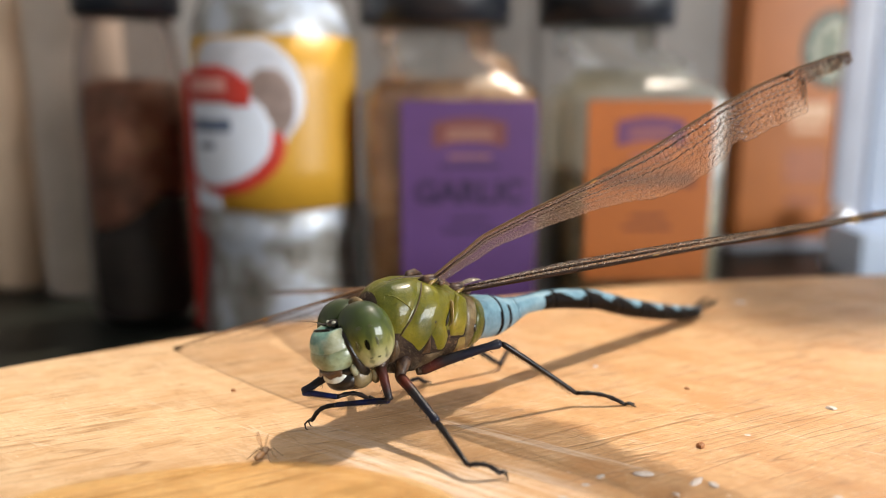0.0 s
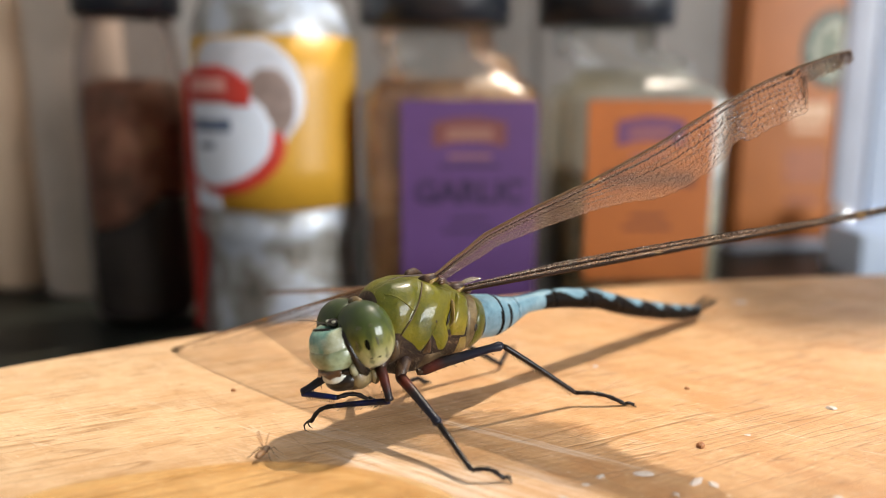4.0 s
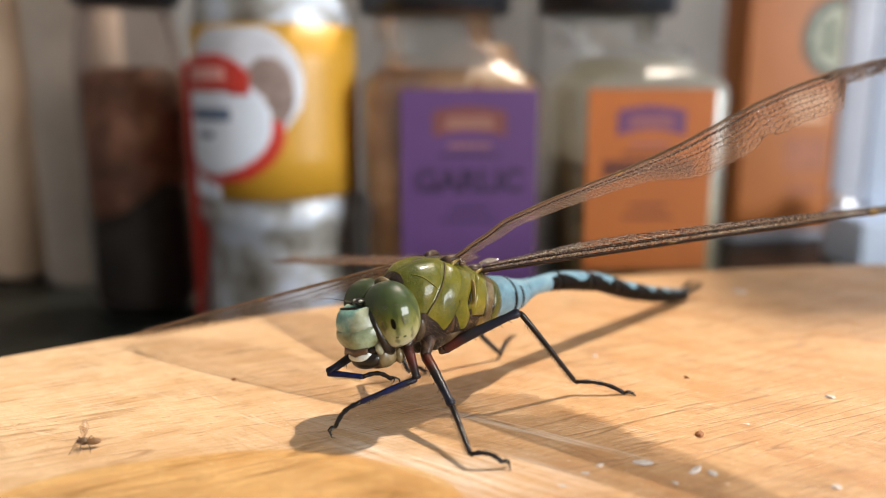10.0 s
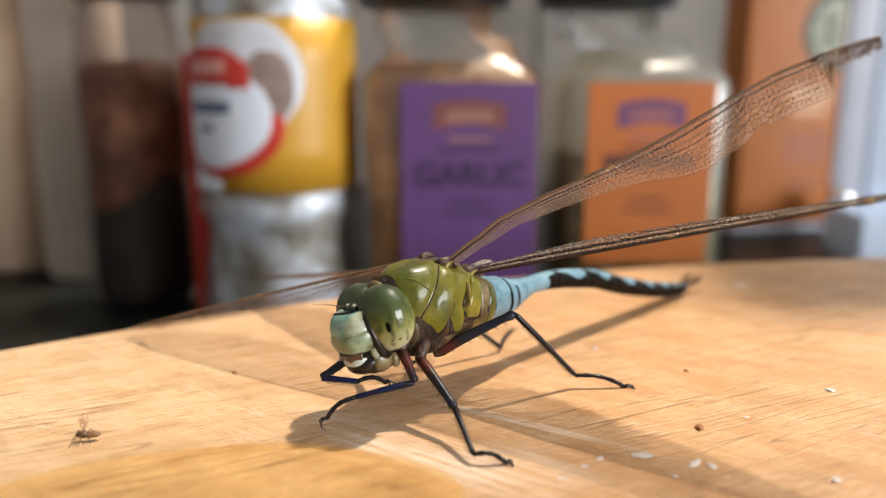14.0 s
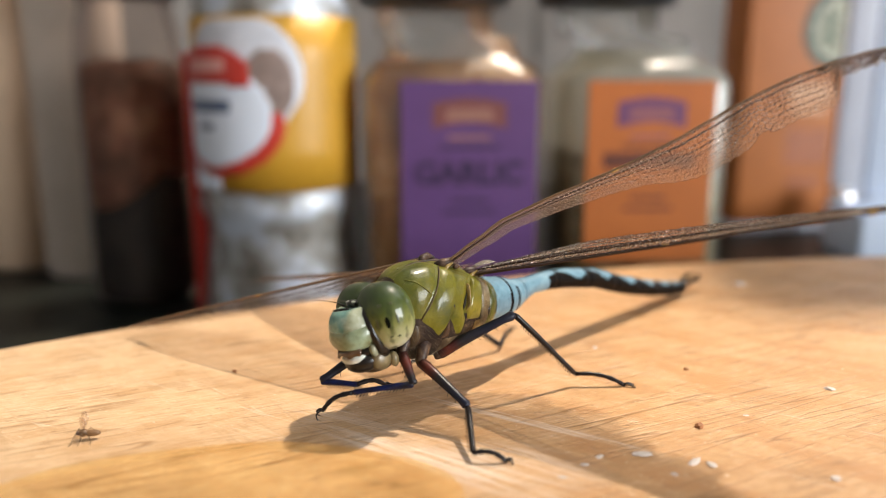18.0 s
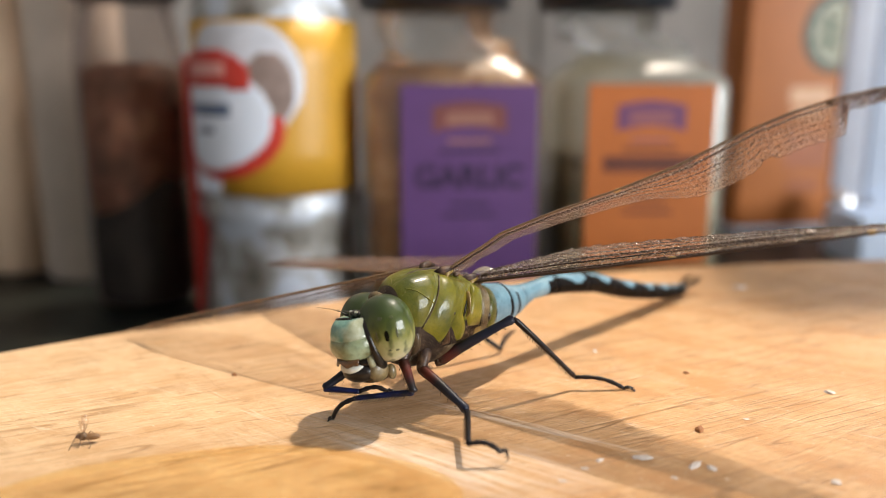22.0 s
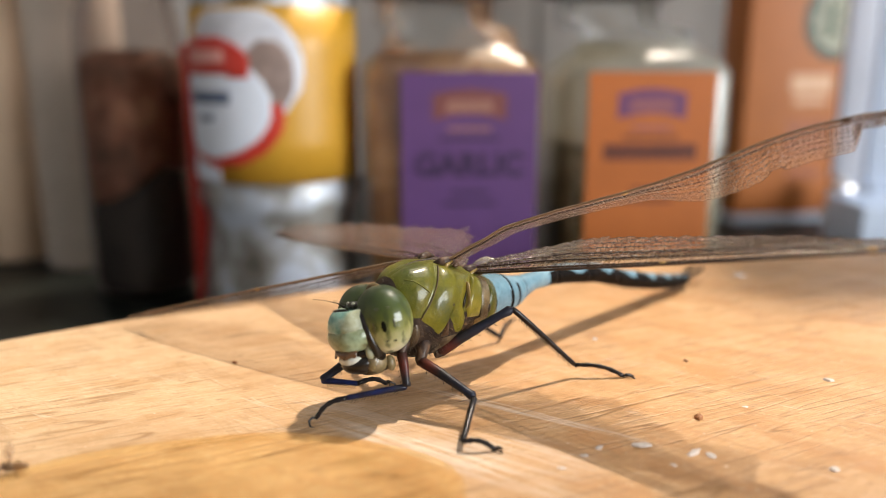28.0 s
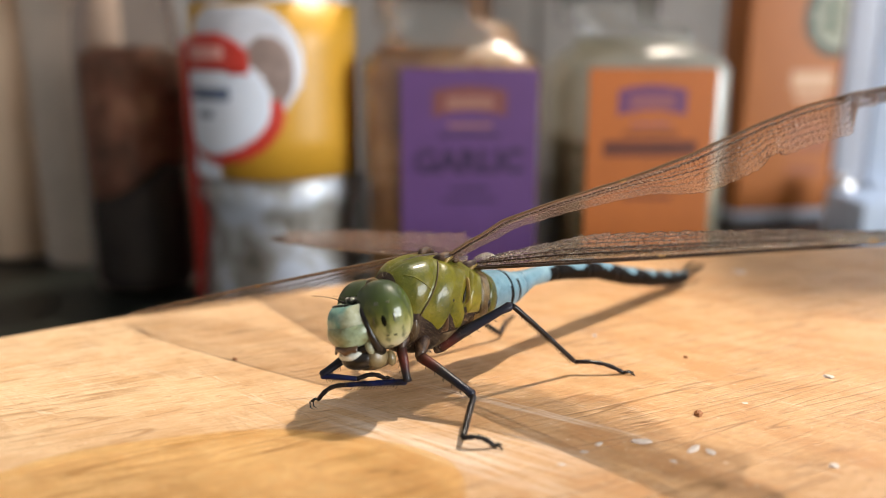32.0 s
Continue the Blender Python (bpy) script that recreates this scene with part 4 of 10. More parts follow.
def window_board():
    """A white board and a pale upright that stand behind the carton, and a low white tray before them."""
    ob = thing("white_panel", mm(262.0, 440.0, COUNTER), "bluish white panel standing upright behind the carton", "panel")
    part("sheet", box(bmesh.new(), -26, 130, 0, 18, 0, 420, 2), FRAME_WHITE, ob)
    part("foot_strip", box(bmesh.new(), -26, 130, -8, -0.5, 0, 4, 1), FRAME_WHITE, ob, "white strip at the foot of the panel")
    ob = thing("steel_post", mm(226.0, 446.0, COUNTER), "narrow pale metal upright standing beside the white panel", "post")
    part("post", box(bmesh.new(), -8.5, 8.5, -6, 12, 0, 400, 1.5), POST_GREY, ob)
    part("foot_plate", box(bmesh.new(), -9.4, 9.4, -10, 14, 0, 2.5, 0.8), POST_GREY, ob)
    ob = thing("tray", mm(157.0, 291.0, COUNTER), "low bluish white enamel tray on the worktop", "tray")
    for x0, x1, y0, y1 in ((0, 150, 0, 3), (0, 150, 27, 30), (0, 3, 3.2, 26.8), (147, 150, 3.2, 26.8)):
        part("rim", box(bmesh.new(), x0, x1, y0, y1, 0, 19, 1.0), FRAME_WHITE, ob)
    part("floor_sheet", box(bmesh.new(), 3.2, 146.8, 3.2, 26.8, 0, 11, 0.5), FRAME_WHITE, ob)
    # made-up steel ball on a stub, there only for a white glint
    ob = thing("glint_ball", mm(173.5, 342.0, COUNTER), "small polished steel ball on a stub, added for a white glint", "shaker")
    part("ball_stub", lathe(bmesh.new(), ((5.0, 0), (5.6, 0.6), (5.6, 9), (4.4, 11), (3.0, 12)), 32), STEEL, ob)
    part("knob", ball(bmesh.new(), (0, 0, 17), (6.2, 6.2, 6.2), 32, 20), CHROME, ob, "shiny steel ball that catches the glint")


window_board()


def tile_wall():
    ob = tagged(link("backsplash", box(bmesh.new(), -700, 900, RY1 - 12, RY1 - 3, COUNTER + 1, 520), GROUT, smooth=False), "grey glazed tile backsplash behind the jars", "", "", "structure")
    bm = bmesh.new()
    box(bm, -74, 74, -5, 0, -74, 74, 1.5)
    first = None
    for i in range(10):
        for k in range(3):
            if first is None:
                first = part("tile", bm, TILE, ob, smooth=False)
                t = first
            else:
                t = new("tile", first.data)
                t.parent = ob
            t.location = ((-620 + 150 * i) * MM, (RY1 - 12.5) * MM, (COUNTER + 78 + 150 * k) * MM)


tile_wall()


# ---- crumbs, the drop of syrup and the small fly ----
def crumb(x, y, sx, sy, sz, mat, label, seed):
    rnd = random.Random(seed)
    bm = bmesh.new()
    ball(bm, (0, 0, 0), (sx, sy, sz), 9, 7)
    for v in bm.verts:
        v.co *= 0.72 + 0.5 * rnd.random()
        v.co.z = max(v.co.z, -sz * 0.35)
    ob = link("crumb", bm, mat, smooth=False)
    ob.matrix_world = mm(x, y, sz * 0.35, 0, 0, rnd.uniform(0, 180))
    return tagged(ob, label, "crumb", "crumbs on the board")


for k, (x, y, sx, sy, sz) in enumerate(((45.5, 87.3, 0.62, 0.45, 0.34), (19.5, 71.1, 0.95, 0.55, 0.2), (36.1, 66.3, 0.5, 0.4, 0.28), (24.2, 69.6, 0.9, 0.35, 0.18), (25.6, 69.0, 0.55, 0.4, 0.2), (52.1, 134.2, 0.95, 0.7, 0.45), (13.5, 69.0, 0.35, 0.25, 0.15), (15.2, 70.6, 0.4, 0.3, 0.15), (21.5, 67.2, 0.3, 0.22, 0.15), (33.0, 80.0, 0.3, 0.2, 0.12), (11.0, 66.6, 0.4, 0.2, 0.12))):
    crumb(x, y, sx * 1.15, sy * 1.05, sz * 0.6, CRUMB_WHITE, "tiny off-white crumb lying on the wooden board", 10 + k)
crumb(27.0, 77.2, 0.62, 0.42, 0.32, CRUMB_BROWN, "tiny reddish brown crumb lying on the wooden board", 50)
crumb(30.5, 93.5, 0.36, 0.25, 0.2, CRUMB_BROWN, "tiny reddish brown crumb lying on the wooden board", 51)
crumb(-26.0, 92.8, 0.35, 0.28, 0.22, CRUMB_BROWN, "tiny dark crumb lying on the wooden board", 52)
crumb(20.5, 101.5, 0.4, 0.3, 0.2, CRUMB_WHITE, "tiny off-white crumb lying on the wooden board", 53)


def syrup_pool():
    """A flat drop with a round rim, lens-shaped across."""
    bm = bmesh.new()
    n = 72

    def rim(k):
        a = 2 * math.pi * k / n
        r = 1 + 0.05 * math.sin(2 * a + 0.6) + 0.03 * math.sin(3 * a + 2.0) + 0.015 * math.sin(7 * a)
        return 24.0 * r * math.cos(a), 15.0 * r * math.sin(a)
    rings = []
    for f, z in ((1.0, 0.0), (0.997, 0.35), (0.985, 0.75), (0.955, 1.2), (0.88, 1.7), (0.72, 2.1), (0.5, 2.3), (0.25, 2.4), (0.08, 2.42)):
        rings.append([(f * rim(k)[0], f * rim(k)[1], z + 0.02) for k in range(n)])
    loft(bm, rings, caps=False)
    bm.faces.new([bm.verts[:][-n:][k] for k in range(n)])
    ob = link("syrup_pool", bm, LIQUID)
    ob.matrix_world = mm(-22.5, 56.3, 0, 0, 0, 15)
    return tagged(ob, "clear amber pool of syrup on the wooden board", "liquid pool")


syrup_pool()


def small_fly():
    ob = thing("small_fly", mm(-37.3, 75.9, 0), "tiny brown fly with clear raised wings standing on the board", "fly")
    part("thorax", ball(bmesh.new(), (0, 0, 0.74), (0.5, 0.38, 0.42)), FLY_DARK, ob)
    part("abdomen", ball(bmesh.new(), (-0.85, 0, 0.64), (0.85, 0.38, 0.34)), FLY_BROWN, ob, "brown rounded abdomen")
    part("head", ball(bmesh.new(), (0.5, 0, 0.74), (0.2, 0.28, 0.24)), FLY_RED, ob, "reddish head")
    for s in (-1, 1):
        bm = bmesh.new()
        # raised over the back
        r = [(-0.05, 0.12 * s, 1.0), (-0.4, 0.30 * s, 1.5), (-0.55, 0.52 * s, 2.2), (-0.3, 0.66 * s, 2.75), (0.1, 0.62 * s, 2.7), (0.15, 0.36 * s, 1.9)]
        f = [bm.verts.new(p) for p in r]
        g = [bm.verts.new((p[0], p[1], p[2] + 0.02)) for p in r]
        bm.faces.new(f), bm.faces.new(list(reversed(g)))
        for k in range(6):
            bm.faces.new((f[k], g[k], g[(k + 1) % 6], f[(k + 1) % 6]))
        part("wing", bm, HAZY, ob, "clear raised wing")
        for x0, x1 in ((0.25, 0.75), (0.0, 0.05), (-0.25, -0.8)):
            part("leg", tube(bmesh.new(), ((x0, 0.2 * s, 0.6), (x0 * 0.4 + x1 * 0.6, 0.7 * s, 0.95), (x1 * 1.15, 1.1 * s, 0.35), (x1 * 1.3 + 0.1, 1.5 * s, 0.03)), (0.06, 0.05, 0.042, 0.03), 5), FLY_DARK, ob)
    return ob


fly = small_fly()


# ---- the dragonfly ----
# its own space: x forwards, y to its left, z up, in millimetres from the point under its head
dragonfly = thing("dragonfly", mm(*HOME), "large green and blue dragonfly with torn wings on the board", "dragonfly")


def face_shell(rows, a0=-90, a1=90, n=26, lift=0.0, round_x=0.6, round_y=0.86):
    """A smooth shield: rows of (z, front, half width) from the top down, bowed round the front between two angles."""
    bm = bmesh.new()
    grid = []
    for z, xf, w in rows:
        line = []
        for k in range(n + 1):
            a = radians(a0 + (a1 - a0) * k / n)
            c, q = math.cos(a), math.sin(a)
            x = 1.7 + (xf + 0.5 - 1.7) * math.copysign(abs(c) ** round_x, c)
            y = 1.02 * w * math.copysign(abs(q) ** round_y, q)
            line.append(bm.verts.new((x + lift * c, y + lift * q, z)))
        grid.append(line)
    for u, v in zip(grid, grid[1:]):
        for k in range(n):
            bm.faces.new((u[k], u[k + 1], v[k + 1], v[k]))
    bm.faces.new(grid[0])
    bm.faces.new(list(reversed(grid[-1])))
    return bm


def build_head():
    head = part("head", ball(bmesh.new(), (-0.5, 0, -0.2), (2.4, 3.3, 3.2), 28, 18), HEAD_BACK, dragonfly, "dark back of the head")
    ax, ay, az, ey, ez = 2.8, 3.2, 3.6, 1.9, 0.72
    squared = 2 / 0.93                             # how far the eyes are squared off
    for s in (1, -1):
        # the two eyes meet along a seam on the crown
        bm = ball(bmesh.new(), (0, 0, 0), (ax, ay, az), 64, 40, power=0.93)
        for v in bm.verts:
            if v.co.y * s < -ey + 0.05:
                v.co.y = (-ey + 0.05) * s
        eye = part("compound_eye", bm, EYE, head, "glossy green eye, paler below, with dark spots")
        seat = mm(0.1, ey * s, ez)
        eye.matrix_local = seat
        # dark false pupils lie as thin lenses in the eye's surface
        for dx, dy, dz, sx, sz in ((1.3, 2.0, -0.15, 0.26, 0.62), (0.55, 2.3, -0.05, 0.15, 0.5), (2.0, 1.5, -0.1, 0.12, 0.5), (1.2, 1.9, -1.45, 0.2, 0.13), (0.6, 2.1, -1.5, 0.2, 0.14), (1.5, 1.7, 1.3, 0.28, 0.2), (0.7, 2.2, 1.25, 0.22, 0.16)):
            d = Vector((dx, dy * s, dz))
            d = d / ((abs(d.x) / ax) ** squared + (abs(d.y) / ay) ** squared + (abs(d.z) / az) ** squared) ** (1 / squared)
            t = Vector((d.x / ax ** 2, d.y / ay ** 2, d.z / az ** 2)).normalized().to_track_quat("X", "Z").to_matrix()
            dark = sz == 0.62
            sp = part("eye_spot", ball(bmesh.new(), (0, 0, 0), (0.02, sx, sz), 18, 10), EYE_DARK if dark else EYE_DIM, head, "dark false pupil" if dark else "dim false pupil")
            sp.matrix_local = seat @ Matrix.Translation(d * MM) @ t.to_4x4()
        # the black seam between eye and face
        part("eye_seam", tube(bmesh.new(), ((2.05, 0.95 * s, 2.75), (2.5, 1.65 * s, 2.45), (2.75, 2.25 * s, 1.7), (2.8, 2.65 * s, 0.7), (2.7, 2.8 * s, -0.4), (2.45, 2.8 * s, -1.4), (2.1, 2.6 * s, -2.3), (1.5, 2.35 * s, -2.9)), (0.16, 0.26, 0.34, 0.36, 0.38, 0.42, 0.48, 0.45), 10), BLACK_SHELL, head, "black seam beside the eye")
    part("crown", ball(bmesh.new(), (2.3, 0, 2.72), (0.62, 0.95, 0.42), 24, 14), BLACK_SHELL, head, "black crown between the eyes")
    # the face, from the brow down to the notched lip
    brow = ((2.3, 2.5, 1.2), (2.5, 3.15, 1.6), (2.54, 3.65, 1.84), (2.4, 4.08, 2.02), (2.12, 4.4, 2.18), (1.7, 4.66, 2.34), (1.3, 4.8, 2.46), (0.95, 4.87, 2.55), (0.68, 4.88, 2.61), (0.45, 4.84, 2.62))
    part("brow_plate", face_shell(brow), BROW, head, "pale blue brow with cream flanks")
    part("brow_line", tube(bmesh.new(), ((3.5, -1.95, 2.25), (3.95, -1.35, 2.44), (4.05, -0.6, 2.52), (3.9, 0.2, 2.56), (3.65, 0.8, 2.55), (3.5, 1.3, 2.44)), (0.1, 0.16, 0.2, 0.2, 0.17, 0.08), 10), BLACK_SHELL, head, "black brow line")
    cheeky = ((0.62, 4.6, 2.55), (0.55, 4.86, 2.67), (0.32, 4.97, 2.73), (-0.05, 5.08, 2.8), (-0.45, 5.1, 2.78), (-0.85, 5.0, 2.68), (-1.2, 4.82, 2.5), (-1.48, 4.58, 2.3), (-1.65, 4.28, 2.1), (-1.7, 3.9, 1.9))
    part("face_plate", face_shell(cheeky), FACE_GREEN, head, "pale green face plate with faint brown smudges")
    # a brown lip edge with a ragged notch over the white lip
    bm = bmesh.new()
    upper, lower = [], []
    for k in range(25):
        a = radians(-62 + 124 * k / 24)
        x, y = 2.3 + 2.95 * math.cos(a) ** 0.6, 2.2 * math.sin(a)
        tooth = 0.05 * math.sin(k * 1.7) + (0.2 if k in (6, 7, 17, 18) else 0.0) - 0.3 * math.exp(-((k - 12) / 2.5) ** 2)
        upper.append(bm.verts.new((x - 0.25, y, -1.4)))
        lower.append(bm.verts.new((x + 0.06, y, -2.15 - tooth)))
    for k in range(24):
        bm.faces.new((upper[k], upper[k + 1], lower[k + 1], lower[k]))
    lip = part("upper_lip_edge", bm, BROWN_SHELL, head, "dark brown notched lip edge")
    thick = lip.modifiers.new("thickness", "SOLIDIFY")
    thick.thickness, thick.offset = 0.00022, 0.0
    part("mouth_floor", ball(bmesh.new(), (2.4, 0, -2.2), (2.0, 2.05, 1.0), 26, 14), BLACK_SHELL, head, "dark mouth behind the lip")
    part("labrum", ball(bmesh.new(), (3.35, 0, -2.62), (1.72, 1.6, 0.68), 30, 16, power=0.8), WHITE_SHELL, head, "shiny white upper lip")
    part("mandibles", ball(bmesh.new(), (2.75, 0, -3.2), (2.2, 2.05, 1.3), 30, 16), BLACK_SHELL, head, "glossy black jaws")
    for s in (1, -1):
        part("cheek", ball(bmesh.new(), (1.95, 1.65 * s, -3.35), (1.25, 0.72, 1.25), 24, 16, power=0.9), CHEEK, head, "tan cheek plate")
        part("cheek_strip", ball(bmesh.new(), (2.7, 2.15 * s, -2.0), (0.5, 0.42, 0.8), 18, 12, power=0.9), FACE_CREAM, head, "cream strip beside the jaw")
        part("neck_lobe", ball(bmesh.new(), (0.4, 1.75 * s, -4.0), (0.55, 0.5, 0.85), 16, 10), CHEEK, head, "tan lobe behind the cheek")
        part("antenna", tube(bmesh.new(), ((2.9, 1.0 * s, 2.7), (3.4, 1.25 * s, 3.2), (4.4, 1.75 * s, 3.75), (5.6, 2.2 * s, 4.2)), (0.12, 0.055, 0.03, 0.018), 6), HEAD_BACK, head, "hair-thin antenna")
        part("ocellus", ball(bmesh.new(), (2.55, 0.55 * s, 2.98), (0.22, 0.26, 0.16), 14, 8), WHITE_SHELL, head, "small shiny simple eye")
    part("labium", ball(bmesh.new(), (1.3, 0, -4.3), (1.9, 1.6, 0.7), 22, 12), TAN_DARK, head, "brown lower lip")
    return head


head = build_head()


def build_thorax():
    core = bmesh.new()
    # rings from the neck to the waist; each has a middle, half width, top and foot
    rows = ((-2.2, 1.1, 13.6, 9.2), (-3.2, 2.3, 15.3, 7.6), (-4.8, 3.3, 16.0, 6.3), (-7.0, 4.0, 16.2, 5.6), (-9.5, 4.15, 16.0, 5.4), (-12.0, 4.1, 15.2, 5.6), (-14.5, 3.8, 14.2, 5.9), (-17.0, 3.3, 12.9, 6.5), (-18.2, 2.85, 12.3, 6.8), (-18.6, 2.2, 11.6, 7.4))
    rings = []
    for x, w, t, f in rows:
        rings.append([(x + (0.12 * (t + f) / 2 - 0.12 * ((t + f) / 2 + (t - f) / 2 * math.sin(a))) * 1.2, w * math.copysign(abs(math.cos(a)) ** 0.85, math.cos(a)), (t + f) / 2 + (t - f) / 2 * math.copysign(abs(math.sin(a)) ** 0.9, math.sin(a))) for a in [2 * math.pi * k / 36 for k in range(36)]])
    loft(core, rings, mats=lambda k, j: 1 if 0 <= (j + 0.5) * 10 <= 180 and k > 0 else 0)
    thorax = part("thorax", core, [THORAX_DARK, GREEN_SHELL], dragonfly, "dark seamed chest shell with fine pale hair")

    def at(x, a):
        """A point of the chest's outside at x and at the angle a from the flank (0) to the ridge (90)."""
        for r0, r1 in zip(rows, rows[1:]):
            if r1[0] <= x <= r0[0]:
                k = (x - r0[0]) / (r1[0] - r0[0])
                w, t, f = [r0[j] + (r1[j] - r0[j]) * k for j in (1, 2, 3)]
                break
        s, c = math.sin(a), math.cos(a)
        return Vector((x - 0.144 * (t - f) / 2 * s, w * math.copysign(abs(c) ** 0.85, c), (t + f) / 2 + (t - f) / 2 * math.copysign(abs(s) ** 0.9, s)))

    def plate(name, mat, label, side, x_front, x_back, a_low, a_high, lift=0.22, dome=0.18, nu=16, nv=18):
        """x_front and x_back give the plate's rims as functions of the height from 0 to 1."""
        bm = bmesh.new()
        vs = []
        for i in range(nu + 1):
            for k in range(nv + 1):
                u, v = i / nu, k / nv
                x = x_front(v) + (x_back(v) - x_front(v)) * u
                lo, hi = a_low(u), a_high(u)
                a = radians(lo + (hi - lo) * v)
                p = at(x, a)
                q = Vector((p.x, p.y, p.z - 10.8))
                n = Vector((0.0, q.y, q.z * 0.75)).normalized()
                rim = min(1.0, 6 * min(u, 1 - u), 6 * min(v, 1 - v))
                p = p + n * (-0.02 + (lift + 0.02) * max(0.0, rim) ** 0.7 + dome * math.sin(math.pi * u) * math.sin(math.pi * v))
                vs.append(bm.verts.new((p.x, p.y * side, p.z)))
        for i in range(nu):
            for k in range(nv):
                j = i * (nv + 1) + k
                bm.faces.new((vs[j], vs[j + nv + 1], vs[j + nv + 2], vs[j + 1]))
        return part(name, bm, mat, thorax, label)

    def along(pts, v):
        """A rim that runs through (height, x) pairs."""
        for (v0, x0), (v1, x1) in zip(pts, pts[1:]):
            if v <= v1:
                return x0 + (x1 - x0) * (v - v0) / (v1 - v0)
        return pts[-1][1]
    fold = ((0, -5.3), (0.2, -6.2), (0.55, -7.4), (1, -8.8))
    slit = ((0, -11.3), (0.12, -11.5), (0.24, -11.55), (0.38, -10.95), (0.48, -11.15), (0.66, -11.75), (1, -13.0))
    slit_back = ((0, -11.9), (0.2, -11.5), (0.34, -11.75), (0.6, -12.25), (1, -13.4))
    rear_rim = ((0, -14.1), (0.4, -14.4), (1, -14.8))
    for side in (1, -1):
        plate("shoulder_plate", GREEN_SHELL, "olive green shoulder plate", side, lambda v: -2.9 - 0.3 * v, lambda v: along(fold, v), lambda u: 9 - 9 * u + 2 * math.sin(9 * u), lambda u: 86 - 4 * u, 0.16, 0.16)
        plate("side_plate", YELLOW_SHELL, "smooth yellow-green side plate", side, lambda v: along(fold, v) - 0.02, lambda v: along(slit, v), lambda u: along(((0, -2), (0.25, -12), (0.42, -22), (0.55, -9), (0.62, -2), (0.72, -10), (0.85, -24), (1, -26)), u), lambda u: 68 - 11 * u, 0.2, 0.26, 30, 22)
        plate("rear_side_plate", YELLOW_SHELL, "cracked yellow rear side plate", side, lambda v: along(slit_back, v), lambda v: along(rear_rim, v), lambda u: -7 - 3 * u, lambda u: 56 - 4 * u, 0.34, 0.16)
        plate("rear_band", TAN_SHELL, "pale hairy band before the waist", side, lambda v: -14.2 - 0.5 * v, lambda v: -15.7 - 1.0 * v, lambda u: -60, lambda u: 62, 0.1, 0.1)
        plate("rear_band", GREEN_SHELL, "green band before the waist", side, lambda v: -15.7 - 1.0 * v, lambda v: -18.1, lambda u: -58, lambda u: 50, 0.12, 0.06)
        plate("belly_plate", TAN_DARK, "brownish lower chest plate", side, lambda v: -8.6, lambda v: -11.6, lambda u: -62, lambda u: -27, 0.05, 0.1)
        plate("belly_plate", AMBER_SHELL, "amber lower chest plate", side, lambda v: -13.4, lambda v: -15.6, lambda u: -60, lambda u: -12, 0.06, 0.12)
        plate("breast_lobe", TAN_DARK, "tan lobe above the leg", side, lambda v: -4.75 + 0.5 * math.sin(3.1 * v), lambda v: -5.05 - 0.5 * math.sin(3.1 * v), lambda u: -42, lambda u: -7, 0.1, 0.25, 10, 10)
        plate("wedge", BROWN_SHELL, "dark brown wedge between the plates", side, lambda v: -8.3 - 0.45 * v, lambda v: -9.5 + 0.65 * v, lambda u: -26, lambda u: -2, 0.1, 0.1, 8, 10)
        plate("slit", BLACK_SHELL, "dark crack in the side", side, lambda v: -10.98 - 0.75 * v + 0.12 * math.sin(5 * v), lambda v: -11.2 - 0.65 * v - 0.08 * math.sin(7 * v), lambda u: 4, lambda u: 30, 0.12, 0.0, 6, 12)
        plate("hole", BROWN_SHELL, "glossy brown hole in the side", side, lambda v: -11.6, lambda v: -13.35, lambda u: -17 - 6 * u, lambda u: -5, 0.06, -0.15, 8, 8)
        plate("pale_seam", AMBER_SHELL, "shiny pale torn edge", side, lambda v: -11.4 - 0.55 * v - 0.15 * math.sin(6 * v), lambda v: -11.6 - 0.65 * v, lambda u: 2, lambda u: 40, 0.42, 0.05, 5, 12)
        seam = [at(along(fold, k / 14), radians(-2 + 70 * k / 14)) for k in range(15)]
        part("seam", tube(bmesh.new(), [(p.x, (p.y + 0.07) * side, p.z + 0.04) for p in seam], 0.07, 8), TAN_DARK, thorax, "brown seam between the plates")
        fold_line = [at(-3.9 - 2.6 * k / 10, radians(58 - 34 * k / 10)) for k in range(11)]
        part("raised_line", tube(bmesh.new(), [(p.x, (p.y + 0.26) * side, p.z + 0.16) for p in fold_line], [0.03 + 0.05 * math.sin(math.pi * (k + 0.5) / 11) for k in range(11)], 6), YELLOW_SHELL, thorax, "thin raised yellow line")
        for x, a, r in ((-8.95, 21, 0.17), (-9.2, 10, 0.2), (-10.1, 33, 0.09), (-9.9, 24, 0.07), (-8.2, 30, 0.06)):
            p = at(x, radians(a))
            part("pore", ball(bmesh.new(), (p.x, (p.y + 0.3) * side, p.z), (r, 0.12, r * 1.2), 10, 8), BLACK_SHELL, thorax, "small dark pore")
        part("pore", ball(bmesh.new(), (-15.9, 3.62 * side, 9.7), (0.32, 0.18, 0.5), 14, 10), BLACK_SHELL, thorax, "black breathing pore")
